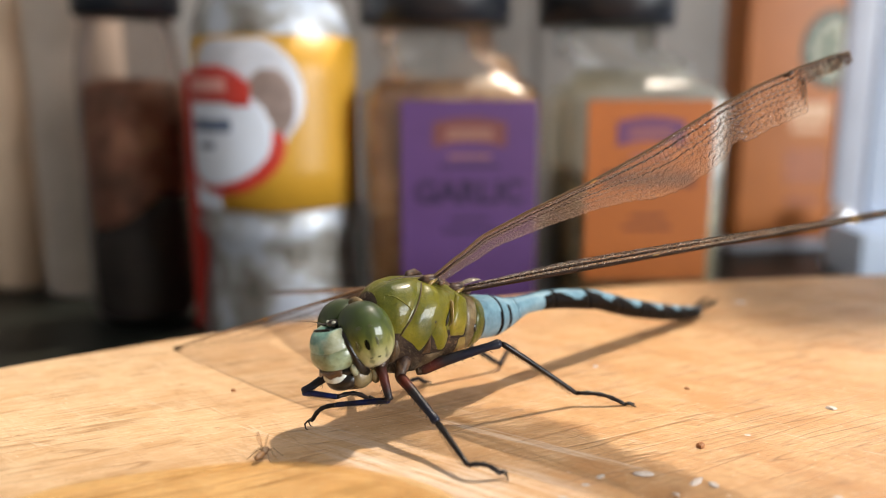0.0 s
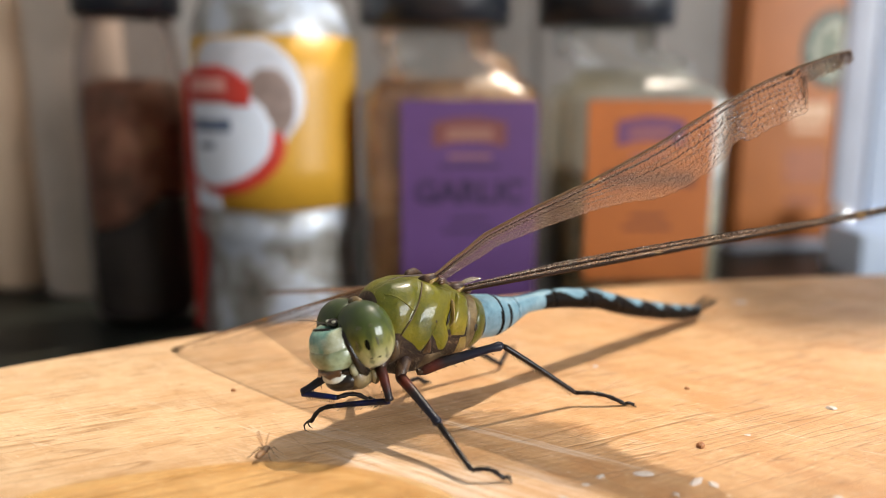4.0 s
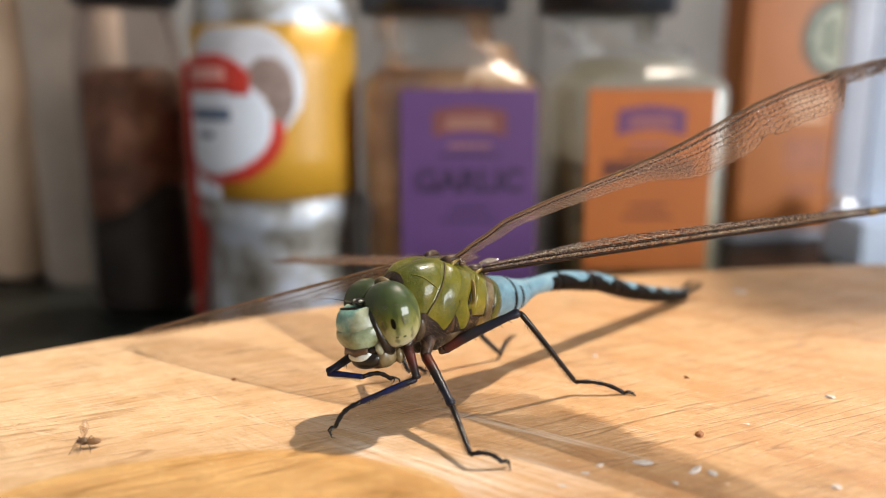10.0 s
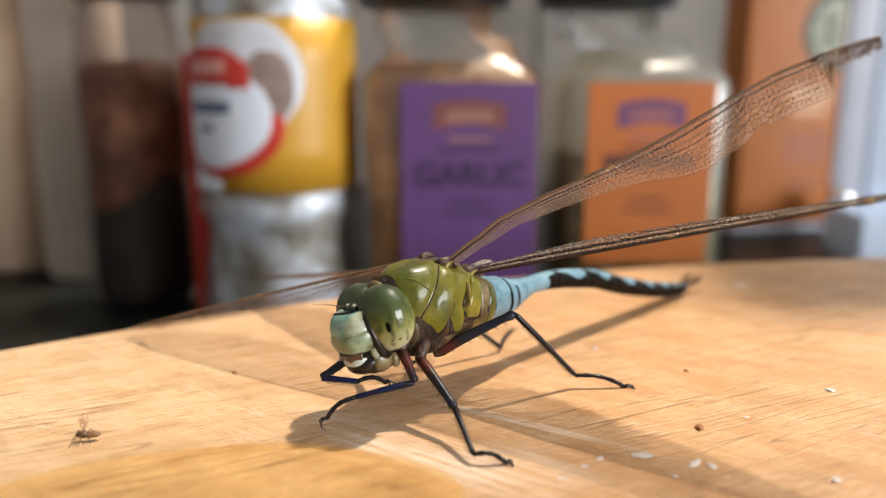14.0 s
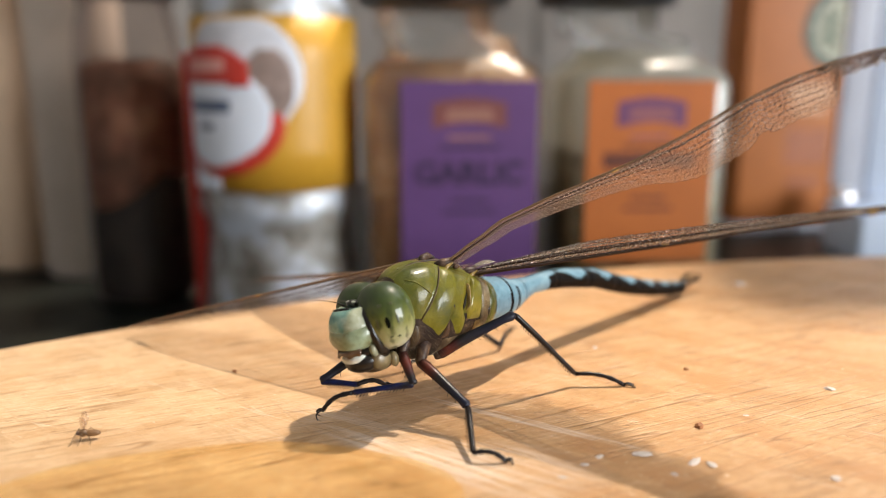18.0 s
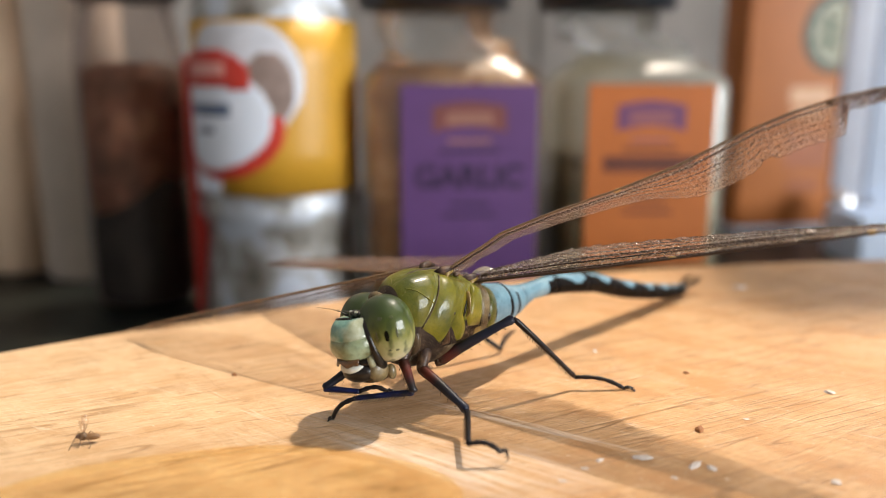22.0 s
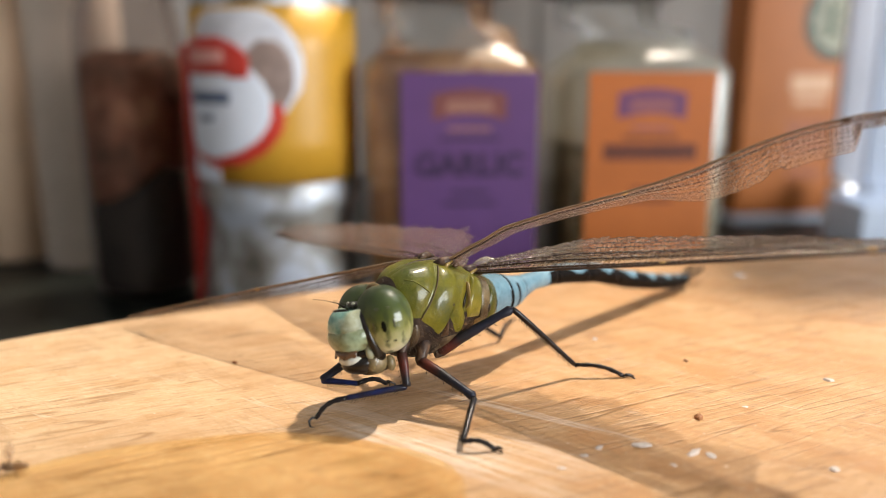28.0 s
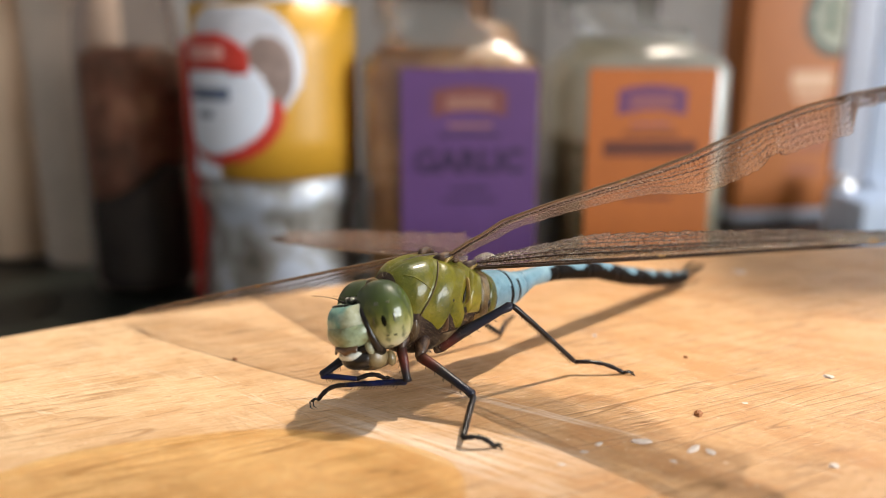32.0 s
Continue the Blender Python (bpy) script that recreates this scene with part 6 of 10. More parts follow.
def motions():
    walk(dragonfly, [
        (0, mm(-10.83, 80.09, 0.10, 0.0, -0.2, -139.5)), (0.5, mm(-10.76, 79.96, 0.09, 0.0, -0.1, -139.3)), (1, mm(-10.77, 79.90, 0.16, 0.0, -0.1, -139.4)),
        (1.5, mm(-10.76, 79.67, 0.28, 0.0, -0.2, -139.2)), (2, mm(-10.80, 78.48, 0.61, 0.0, -0.4, -139.0)), (2.5, mm(-10.76, 79.20, 0.43, 0.0, -0.2, -139.1)),
        (3, mm(-10.79, 79.21, 0.33, 0.0, -0.2, -139.2)), (3.5, mm(-10.73, 79.05, 0.43, 0.0, -0.2, -139.1)), (5.5, mm(-10.78, 79.52, 0.34, 0.0, -0.2, -139.2)),
        (6, mm(-10.80, 80.58, 0.38, 0.0, -0.3, -139.6)), (6.3, mm(-10.80, 80.58, 0.38, 0.0, -0.3, -139.6)), (6.5, mm(-8.82, 81.46, 1.38, 0.0, -1.4, -137.1)),
        (6.65, mm(-7.45, 81.62, 2.29, 0.0, -2.2, -135.6)), (6.8, mm(-6.69, 81.72, 2.78, 0.0, -2.6, -134.8)), (7, mm(-6.69, 81.72, 2.78, 0.0, -2.6, -134.8)),
        (7.5, mm(-7.49, 82.51, 1.87, 0.0, -1.8, -135.4)), (8, mm(-7.68, 81.17, 1.89, 0.0, -1.7, -135.2)), (8.5, mm(-7.96, 82.03, 1.27, 0.0, -1.3, -135.6)),
        (9, mm(-7.89, 80.79, 1.35, 0.0, -1.2, -135.2)), (9.5, mm(-8.09, 81.04, 1.01, 0.0, -1.0, -135.3)), (10, mm(-8.08, 80.40, 1.02, 0.0, -1.0, -135.1)),
        (10.5, mm(-8.16, 81.75, 0.35, 0.0, -0.6, -135.4)), (11, mm(-8.21, 81.41, 0.47, 0.0, -0.6, -135.4)), (11.5, mm(-8.36, 79.96, 0.70, 0.0, -0.6, -135.1)),
        (12, mm(-8.40, 79.68, 0.62, 0.0, -0.6, -134.9)), (12.5, mm(-8.38, 79.79, 0.52, 0.0, -0.5, -135.0)), (13, mm(-8.55, 79.44, 0.42, 0.0, -0.3, -135.0)),
        (13.5, mm(-8.60, 79.68, 0.20, 0.0, -0.1, -135.1)), (14, mm(-8.57, 79.52, 0.09, 0.0, -0.1, -135.1)), (14.5, mm(-8.51, 78.29, 0.32, 0.0, -0.1, -134.7)),
        (16.5, mm(-8.44, 78.28, 0.14, 0.0, -0.0, -134.7)), (17, mm(-8.48, 78.89, -0.14, 0.0, 0.1, -134.8)), (17.5, mm(-8.48, 78.60, 0.04, 0.0, -0.0, -134.7)),
        (18, mm(-8.47, 78.63, -0.06, 0.0, 0.2, -134.7)), (18.5, mm(-8.52, 78.56, 0.03, 0.0, -0.0, -134.8)), (19, mm(-8.46, 78.11, 0.07, 0.0, 0.0, -134.5)),
        (19.5, mm(-8.44, 77.61, 0.30, 0.0, -0.1, -134.4)), (20, mm(-8.43, 78.28, 0.00, 0.0, 0.0, -134.6)), (20.5, mm(-8.41, 77.88, 0.14, 0.0, 0.0, -134.4)),
        (21, mm(-8.40, 78.38, -0.07, 0.0, 0.1, -134.6)), (21.5, mm(-8.40, 78.35, -0.19, 0.0, 0.2, -134.6)), (22, mm(-8.34, 79.76, -0.93, 0.0, 0.8, -134.9)),
        (22.5, mm(-8.28, 79.48, -1.18, 0.0, 1.0, -135.1)), (23, mm(-8.27, 79.70, -1.34, 0.0, 1.0, -135.3)), (23.5, mm(-8.35, 78.95, -1.03, 0.0, 0.9, -135.2)),
        (24, mm(-8.40, 79.87, -1.20, 0.0, 1.0, -135.4)), (24.5, mm(-8.42, 79.58, -1.08, 0.0, 0.9, -135.4)), (25, mm(-8.47, 78.74, -0.89, 0.0, 0.8, -135.2)),
        (25.5, mm(-8.47, 78.80, -0.89, 0.0, 0.8, -135.2)), (27.5, mm(-8.46, 78.27, -0.81, 0.0, 0.7, -135.1)), (28, mm(-8.45, 78.71, -0.97, 0.0, 0.9, -135.2)),
        (28.5, mm(-8.42, 78.57, -0.99, 0.0, 0.8, -135.2)), (29, mm(-8.47, 78.81, -1.07, 0.0, 0.8, -135.2)), (29.5, mm(-8.47, 78.44, -0.94, 0.0, 0.6, -135.0)),
        (30, mm(-8.40, 77.80, -0.84, 0.0, 0.7, -134.8)), (30.5, mm(-8.45, 78.69, -0.99, 0.0, 0.9, -135.2)), (31, mm(-8.47, 77.98, -0.83, 0.0, 0.6, -134.9)),
        (31.5, mm(-8.53, 78.93, -0.62, 0.0, 0.6, -135.2)), (32, mm(-8.50, 78.47, -0.75, 0.0, 0.7, -135.2)),
    ])
    walk(head, [
        (0, mm(-2.19, 0.00, 10.38, 8.5, 12.7, 1.7)), (0.5, mm(-2.19, 0.00, 10.38, 8.3, 10.8, 0.9)), (1, mm(-2.19, 0.00, 10.38, 7.7, 12.1, 0.9)),
        (1.5, mm(-2.19, 0.00, 10.38, 7.7, 11.2, 0.9)), (2, mm(-2.19, 0.00, 10.38, 8.1, 11.7, 1.7)), (2.5, mm(-2.19, 0.00, 10.38, 8.1, 12.0, 1.5)),
        (3, mm(-2.19, 0.00, 10.38, 8.4, 12.9, 2.1)), (3.5, mm(-2.19, 0.00, 10.38, 8.3, 11.9, 1.4)), (5.5, mm(-2.19, 0.00, 10.38, 7.8, 12.1, 1.4)),
        (6, mm(-2.19, 0.00, 10.38, 5.7, 13.6, 1.2)), (6.3, mm(-2.19, 0.00, 10.38, 6.1, 13.4, 1.3)), (6.5, mm(-2.19, 0.00, 10.38, 4.8, 14.2, -2.0)),
        (6.65, mm(-2.19, 0.00, 10.38, 5.1, 11.4, -5.0)), (6.8, mm(-2.19, 0.00, 10.38, 5.8, 15.1, -6.1)), (7, mm(-2.19, 0.00, 10.38, 4.6, 15.6, -6.5)),
        (7.5, mm(-2.19, 0.00, 10.38, 3.9, 14.4, -6.1)), (8, mm(-2.19, 0.00, 10.38, 5.5, 14.7, -6.0)), (8.5, mm(-2.19, 0.00, 10.38, 6.6, 14.4, -5.2)),
        (9, mm(-2.19, 0.00, 10.38, 7.7, 13.6, -5.3)), (9.5, mm(-2.19, 0.00, 10.38, 7.2, 12.3, -4.9)), (10, mm(-2.19, 0.00, 10.38, 7.7, 12.0, -4.6)),
        (10.5, mm(-2.19, 0.00, 10.38, 9.0, 12.3, -4.2)), (11, mm(-2.19, 0.00, 10.38, 8.6, 11.9, -5.4)), (11.5, mm(-2.19, 0.00, 10.38, 9.1, 12.2, -3.5)),
        (12, mm(-2.19, 0.00, 10.38, 9.6, 12.9, -3.4)), (12.5, mm(-2.19, 0.00, 10.38, 8.7, 12.0, -3.7)), (13, mm(-2.19, 0.00, 10.38, 9.8, 11.8, -2.5)),
        (13.5, mm(-2.19, 0.00, 10.38, 10.3, 13.5, -1.5)), (14, mm(-2.19, 0.00, 10.38, 10.2, 11.3, -2.1)), (14.5, mm(-2.19, 0.00, 10.60, 11.7, 11.6, -1.5)),
        (16.5, mm(-2.19, 0.00, 10.80, 12.9, 10.1, -2.4)), (17, mm(-2.19, 0.00, 10.80, 12.6, 8.1, -2.7)), (17.5, mm(-2.19, 0.00, 10.80, 12.1, 8.3, -3.0)),
        (18, mm(-2.19, 0.00, 10.80, 13.0, 7.7, -2.8)), (18.5, mm(-2.19, 0.00, 10.80, 11.9, 7.5, -3.6)), (19, mm(-2.19, 0.00, 10.80, 12.3, 7.1, -3.3)),
        (19.5, mm(-2.19, 0.00, 10.80, 12.2, 7.4, -3.9)), (20, mm(-2.19, 0.00, 10.80, 13.0, 7.0, -4.0)), (20.5, mm(-2.19, 0.00, 10.80, 13.4, 7.8, -3.5)),
        (21, mm(-2.19, 0.00, 10.80, 13.7, 6.7, -4.0)), (21.5, mm(-2.19, 0.00, 10.80, 12.7, 3.1, -5.5)), (22, mm(-2.19, 0.00, 10.38, 10.3, 4.3, -6.9)),
        (22.5, mm(-2.19, 0.00, 10.38, 8.6, 3.8, -8.3)), (23, mm(-2.19, 0.00, 10.38, 8.8, 2.7, -8.6)), (23.5, mm(-2.19, 0.00, 10.38, 9.8, 4.4, -8.2)),
        (25, mm(-2.19, 0.00, 10.38, 10.5, 4.3, -7.4)), (25.5, mm(-2.19, 0.00, 10.38, 10.7, 4.5, -7.9)), (27.5, mm(-2.19, 0.00, 10.38, 11.4, 4.1, -7.8)),
        (28, mm(-2.19, 0.00, 10.38, 12.2, 4.6, -7.4)), (28.5, mm(-2.19, 0.00, 10.38, 11.5, 3.6, -8.0)), (29.5, mm(-2.19, 0.00, 10.38, 12.4, 4.7, -7.5)),
        (30, mm(-2.19, 0.00, 10.38, 12.2, 2.7, -8.3)), (31, mm(-2.19, 0.00, 10.38, 12.8, 4.4, -7.3)), (31.5, mm(-2.19, 0.00, 10.38, 12.7, 4.4, -6.7)),
        (32, mm(-2.19, 0.00, 10.38, 13.7, 4.9, -6.5)),
    ])
    walk(WINGS["left_fore"], [
        (0, mm(-11.00, 1.60, 15.90, -28.6, -30.8, 126.6)), (1.5, mm(-11.00, 1.60, 15.90, -29.5, -30.7, 127.8)), (2, mm(-11.00, 1.60, 15.90, -31.2, -30.5, 130.1)),
        (3, mm(-11.00, 1.60, 15.90, -30.3, -30.6, 128.8)), (5.5, mm(-11.00, 1.60, 15.90, -30.3, -30.5, 128.7)), (6, mm(-11.00, 1.60, 15.90, -26.5, -32.1, 125.6)),
        (6.3, mm(-11.00, 1.60, 15.90, -26.3, -31.4, 126.2)), (6.5, mm(-11.00, 1.60, 15.90, -24.6, -27.6, 117.9)), (6.8, mm(-11.00, 1.60, 15.90, -15.0, -23.6, 110.1)),
        (7, mm(-11.00, 1.60, 15.90, -13.3, -23.2, 109.8)), (7.5, mm(-11.00, 1.60, 15.90, -14.0, -25.1, 110.7)), (8, mm(-11.00, 1.60, 15.90, -15.5, -26.1, 112.8)),
        (8.5, mm(-11.00, 1.60, 15.90, -15.9, -26.6, 112.4)), (9, mm(-11.00, 1.60, 15.90, -16.7, -26.3, 114.4)), (9.5, mm(-11.00, 1.60, 15.90, -16.8, -27.0, 115.2)),
        (10, mm(-11.00, 1.60, 15.90, -18.3, -27.8, 116.6)), (10.2, mm(-11.00, 1.60, 15.90, -19.4, -27.9, 115.8)), (10.3, mm(-11.00, 1.60, 15.90, -14.9, -21.6, 110.7)),
        (10.37, mm(-11.00, 1.60, 15.90, -10.4, -13.6, 105.4)), (10.43, mm(-11.00, 1.60, 15.90, -12.0, -16.8, 107.4)), (10.5, mm(-11.00, 1.60, 15.90, -10.4, -13.6, 105.4)),
        (10.57, mm(-11.00, 1.60, 15.90, -12.0, -16.8, 107.4)), (10.63, mm(-11.00, 1.60, 15.90, -10.4, -13.6, 105.4)), (10.7, mm(-11.00, 1.60, 15.90, -12.0, -16.8, 107.4)),
        (10.77, mm(-11.00, 1.60, 15.90, -10.4, -13.6, 105.4)), (10.83, mm(-11.00, 1.60, 15.90, -12.0, -16.8, 107.4)), (10.9, mm(-11.00, 1.60, 15.90, -10.4, -13.6, 105.4)),
        (11.03, mm(-11.00, 1.60, 15.90, -10.4, -13.6, 105.4)), (11.1, mm(-11.00, 1.60, 15.90, -26.1, -29.2, 117.1)), (11.5, mm(-11.00, 1.60, 15.90, -21.9, -28.4, 117.4)),
        (12, mm(-11.00, 1.60, 15.90, -20.9, -28.6, 118.0)), (12.5, mm(-11.00, 1.60, 15.90, -20.6, -28.9, 117.7)), (13, mm(-11.00, 1.60, 15.90, -22.2, -29.5, 118.7)),
        (13.5, mm(-11.00, 1.60, 15.90, -24.0, -30.3, 118.1)), (14, mm(-11.00, 1.60, 15.90, -24.2, -30.1, 118.2)), (14.5, mm(-11.00, 1.60, 15.90, -23.9, -29.6, 120.1)),
        (16.5, mm(-11.00, 1.60, 15.90, -24.4, -29.0, 120.9)), (17, mm(-11.00, 1.60, 15.90, -24.4, -28.7, 119.5)), (17.5, mm(-11.00, 1.60, 15.90, -25.7, -29.6, 119.9)),
        (18, mm(-11.00, 1.60, 15.90, -24.2, -28.6, 119.5)), (18.5, mm(-11.00, 1.60, 15.90, -24.2, -28.8, 119.9)), (19, mm(-11.00, 1.60, 15.90, -22.4, -27.9, 119.9)),
        (19.5, mm(-11.00, 1.60, 15.90, -24.1, -28.4, 121.3)), (20, mm(-11.00, 1.60, 15.90, -23.5, -28.2, 119.7)), (20.5, mm(-11.00, 1.60, 15.90, -24.8, -28.2, 120.8)),
        (21, mm(-11.00, 1.60, 15.90, -24.3, -28.0, 119.7)), (21.5, mm(-11.00, 1.60, 15.90, -24.3, -27.9, 119.7)), (22, mm(-11.00, 1.60, 15.90, -21.3, -25.2, 117.1)),
        (22.5, mm(-11.00, 1.60, 15.90, -18.1, -22.3, 117.4)), (23, mm(-11.00, 1.60, 15.90, -16.2, -20.3, 116.7)), (23.5, mm(-11.00, 1.60, 15.90, -17.4, -20.9, 118.5)),
        (24, mm(-11.00, 1.60, 15.90, -17.4, -21.7, 116.8)), (24.5, mm(-11.00, 1.60, 15.90, -19.2, -22.4, 117.7)), (25, mm(-11.00, 1.60, 15.90, -19.4, -21.7, 119.1)),
        (25.5, mm(-11.00, 1.60, 15.90, -19.1, -21.8, 119.2)), (27.5, mm(-11.00, 1.60, 15.90, -20.1, -21.2, 120.0)), (28, mm(-11.00, 1.60, 15.90, -20.5, -21.0, 118.9)),
        (29, mm(-11.00, 1.60, 15.90, -20.8, -21.1, 118.9)), (29.5, mm(-11.00, 1.60, 15.90, -20.0, -21.2, 118.9)), (30, mm(-11.00, 1.60, 15.90, -22.1, -21.0, 120.3)),
        (30.5, mm(-11.00, 1.60, 15.90, -21.2, -21.5, 118.3)), (31, mm(-11.00, 1.60, 15.90, -22.1, -21.1, 120.1)), (31.5, mm(-11.00, 1.60, 15.90, -23.0, -23.0, 119.1)),
        (32, mm(-11.00, 1.60, 15.90, -24.1, -23.3, 119.5)),
    ])
    walk(WINGS["left_hind"], [
        (0, mm(-15.20, 1.60, 14.10, -3.3, -15.7, 112.1)), (2.5, mm(-15.20, 1.60, 14.10, -3.2, -15.7, 111.8)), (6.3, mm(-15.20, 1.60, 14.10, -3.6, -16.4, 112.2)),
        (6.5, mm(-15.20, 1.60, 14.10, -0.6, -13.8, 109.3)), (6.65, mm(-15.20, 1.60, 14.10, 3.0, -12.9, 98.1)), (6.8, mm(-15.20, 1.60, 14.10, 4.9, -11.7, 93.0)),
        (7, mm(-15.20, 1.60, 14.10, 4.9, -11.7, 92.9)), (7.5, mm(-15.20, 1.60, 14.10, 1.6, -11.9, 107.3)), (8, mm(-15.20, 1.60, 14.10, 2.8, -13.1, 99.6)),
        (8.5, mm(-15.20, 1.60, 14.10, 1.0, -12.7, 107.7)), (9, mm(-15.20, 1.60, 14.10, 2.3, -13.7, 101.2)), (9.5, mm(-15.20, 1.60, 14.10, 0.5, -13.5, 107.5)),
        (10, mm(-15.20, 1.60, 14.10, 0.7, -14.5, 104.7)), (10.3, mm(-15.20, 1.60, 14.10, -0.1, -13.9, 107.7)), (11.5, mm(-15.20, 1.60, 14.10, -1.5, -15.0, 107.6)),
        (14, mm(-15.20, 1.60, 14.10, -2.0, -15.7, 107.8)), (14.5, mm(-15.20, 1.60, 14.10, -0.1, -16.6, 100.7)), (16.5, mm(-15.20, 1.60, 14.10, 0.4, -16.1, 99.4)),
        (17, mm(-15.20, 1.60, 14.10, -0.9, -15.4, 104.3)), (17.5, mm(-15.20, 1.60, 14.10, 0.0, -15.5, 101.1)), (18.5, mm(-15.20, 1.60, 14.10, 0.2, -15.2, 100.6)),
        (19.5, mm(-15.20, 1.60, 14.10, 1.5, -15.4, 95.7)), (20, mm(-15.20, 1.60, 14.10, 0.8, -15.1, 98.4)), (20.5, mm(-15.20, 1.60, 14.10, 1.3, -15.3, 96.7)),
        (21, mm(-15.20, 1.60, 14.10, 0.9, -15.0, 98.6)), (21.5, mm(-15.20, 1.60, 14.10, 0.9, -15.0, 98.8)), (22, mm(-15.20, 1.60, 14.10, 1.0, -12.7, 107.7)),
        (22.5, mm(-15.20, 1.60, 14.10, 4.5, -11.7, 101.3)), (23, mm(-15.20, 1.60, 14.10, 4.9, -10.5, 101.4)), (23.5, mm(-15.20, 1.60, 14.10, 5.3, -11.2, 98.3)),
        (24, mm(-15.20, 1.60, 14.10, 4.5, -10.1, 103.8)), (24.5, mm(-15.20, 1.60, 14.10, 4.6, -10.8, 102.1)), (25, mm(-15.20, 1.60, 14.10, 5.1, -11.7, 98.4)),
        (25.5, mm(-15.20, 1.60, 14.10, 5.1, -11.7, 98.6)), (27.5, mm(-15.20, 1.60, 14.10, 5.4, -11.7, 96.4)), (28, mm(-15.20, 1.60, 14.10, 5.1, -11.2, 98.0)),
        (28.5, mm(-15.20, 1.60, 14.10, 5.2, -11.3, 97.3)), (29, mm(-15.20, 1.60, 14.10, 4.9, -11.2, 98.6)), (29.5, mm(-15.20, 1.60, 14.10, 5.0, -11.6, 97.2)),
        (30, mm(-15.20, 1.60, 14.10, 5.5, -12.0, 94.8)), (30.5, mm(-15.20, 1.60, 14.10, 4.9, -11.4, 98.0)), (31, mm(-15.20, 1.60, 14.10, 5.3, -11.8, 95.6)),
        (31.5, mm(-15.20, 1.60, 14.10, 4.1, -11.4, 99.2)), (32, mm(-15.20, 1.60, 14.10, 4.5, -11.8, 97.4)),
    ])
    walk(WINGS["right_fore"], [
        (0, mm(-11.00, -1.60, 15.90, -158.8, 21.2, -70.7)), (1.5, mm(-11.00, -1.60, 15.90, -158.9, 21.3, -71.1)), (2, mm(-11.00, -1.60, 15.90, -159.4, 21.5, -72.4)),
        (2.5, mm(-11.00, -1.60, 15.90, -159.1, 21.4, -71.6)), (5.5, mm(-11.00, -1.60, 15.90, -158.9, 21.4, -71.2)), (6, mm(-11.00, -1.60, 15.90, -159.3, 21.7, -69.8)),
        (6.3, mm(-11.00, -1.60, 15.90, -159.4, 21.5, -69.9)), (6.5, mm(-11.00, -1.60, 15.90, -166.5, 18.3, -64.5)), (6.65, mm(-11.00, -1.60, 15.90, -166.8, 16.4, -63.0)),
        (6.8, mm(-11.00, -1.60, 15.90, -168.7, 14.5, -62.8)), (7, mm(-11.00, -1.60, 15.90, -168.7, 14.4, -62.9)), (7.5, mm(-11.00, -1.60, 15.90, -166.8, 17.6, -61.8)),
        (8, mm(-11.00, -1.60, 15.90, -166.1, 19.8, -62.8)), (8.5, mm(-11.00, -1.60, 15.90, -159.2, 19.2, -62.5)), (9, mm(-11.00, -1.60, 15.90, -159.9, 19.1, -63.9)),
        (9.5, mm(-11.00, -1.60, 15.90, -159.2, 18.8, -64.2)), (10, mm(-11.00, -1.60, 15.90, -159.5, 18.6, -65.0)), (10.3, mm(-11.00, -1.60, 15.90, -159.4, 18.3, -64.4)),
        (10.6, mm(-11.00, -1.60, 15.90, -158.4, 18.1, -64.1)), (11, mm(-11.00, -1.60, 15.90, -158.5, 18.2, -64.3)), (11.5, mm(-11.00, -1.60, 15.90, -159.1, 18.3, -66.2)),
        (12.5, mm(-11.00, -1.60, 15.90, -159.4, 18.0, -66.7)), (13, mm(-11.00, -1.60, 15.90, -158.7, 17.9, -67.3)), (14, mm(-11.00, -1.60, 15.90, -158.9, 17.4, -67.3)),
        (14.5, mm(-11.00, -1.60, 15.90, -159.3, 17.5, -68.5)), (18, mm(-11.00, -1.60, 15.90, -158.4, 17.0, -68.4)), (19.5, mm(-11.00, -1.60, 15.90, -158.6, 17.3, -69.3)),
        (21.5, mm(-11.00, -1.60, 15.90, -158.6, 16.7, -68.7)), (22, mm(-11.00, -1.60, 15.90, -157.5, 16.0, -67.4)), (23, mm(-11.00, -1.60, 15.90, -157.7, 15.3, -67.2)),
        (23.5, mm(-11.00, -1.60, 15.90, -157.8, 15.6, -67.9)), (24, mm(-11.00, -1.60, 15.90, -157.5, 15.6, -67.0)), (25.5, mm(-11.00, -1.60, 15.90, -157.7, 15.8, -68.1)),
        (28.5, mm(-11.00, -1.60, 15.90, -157.9, 15.6, -68.2)), (29.5, mm(-11.00, -1.60, 15.90, -157.9, 15.7, -68.6)), (30, mm(-11.00, -1.60, 15.90, -158.1, 15.7, -69.2)),
        (30.5, mm(-11.00, -1.60, 15.90, -157.8, 15.7, -68.2)), (31, mm(-11.00, -1.60, 15.90, -158.0, 15.8, -69.0)), (31.5, mm(-11.00, -1.60, 15.90, -157.5, 16.3, -67.9)),
        (32, mm(-11.00, -1.60, 15.90, -157.8, 16.0, -68.3)),
    ])
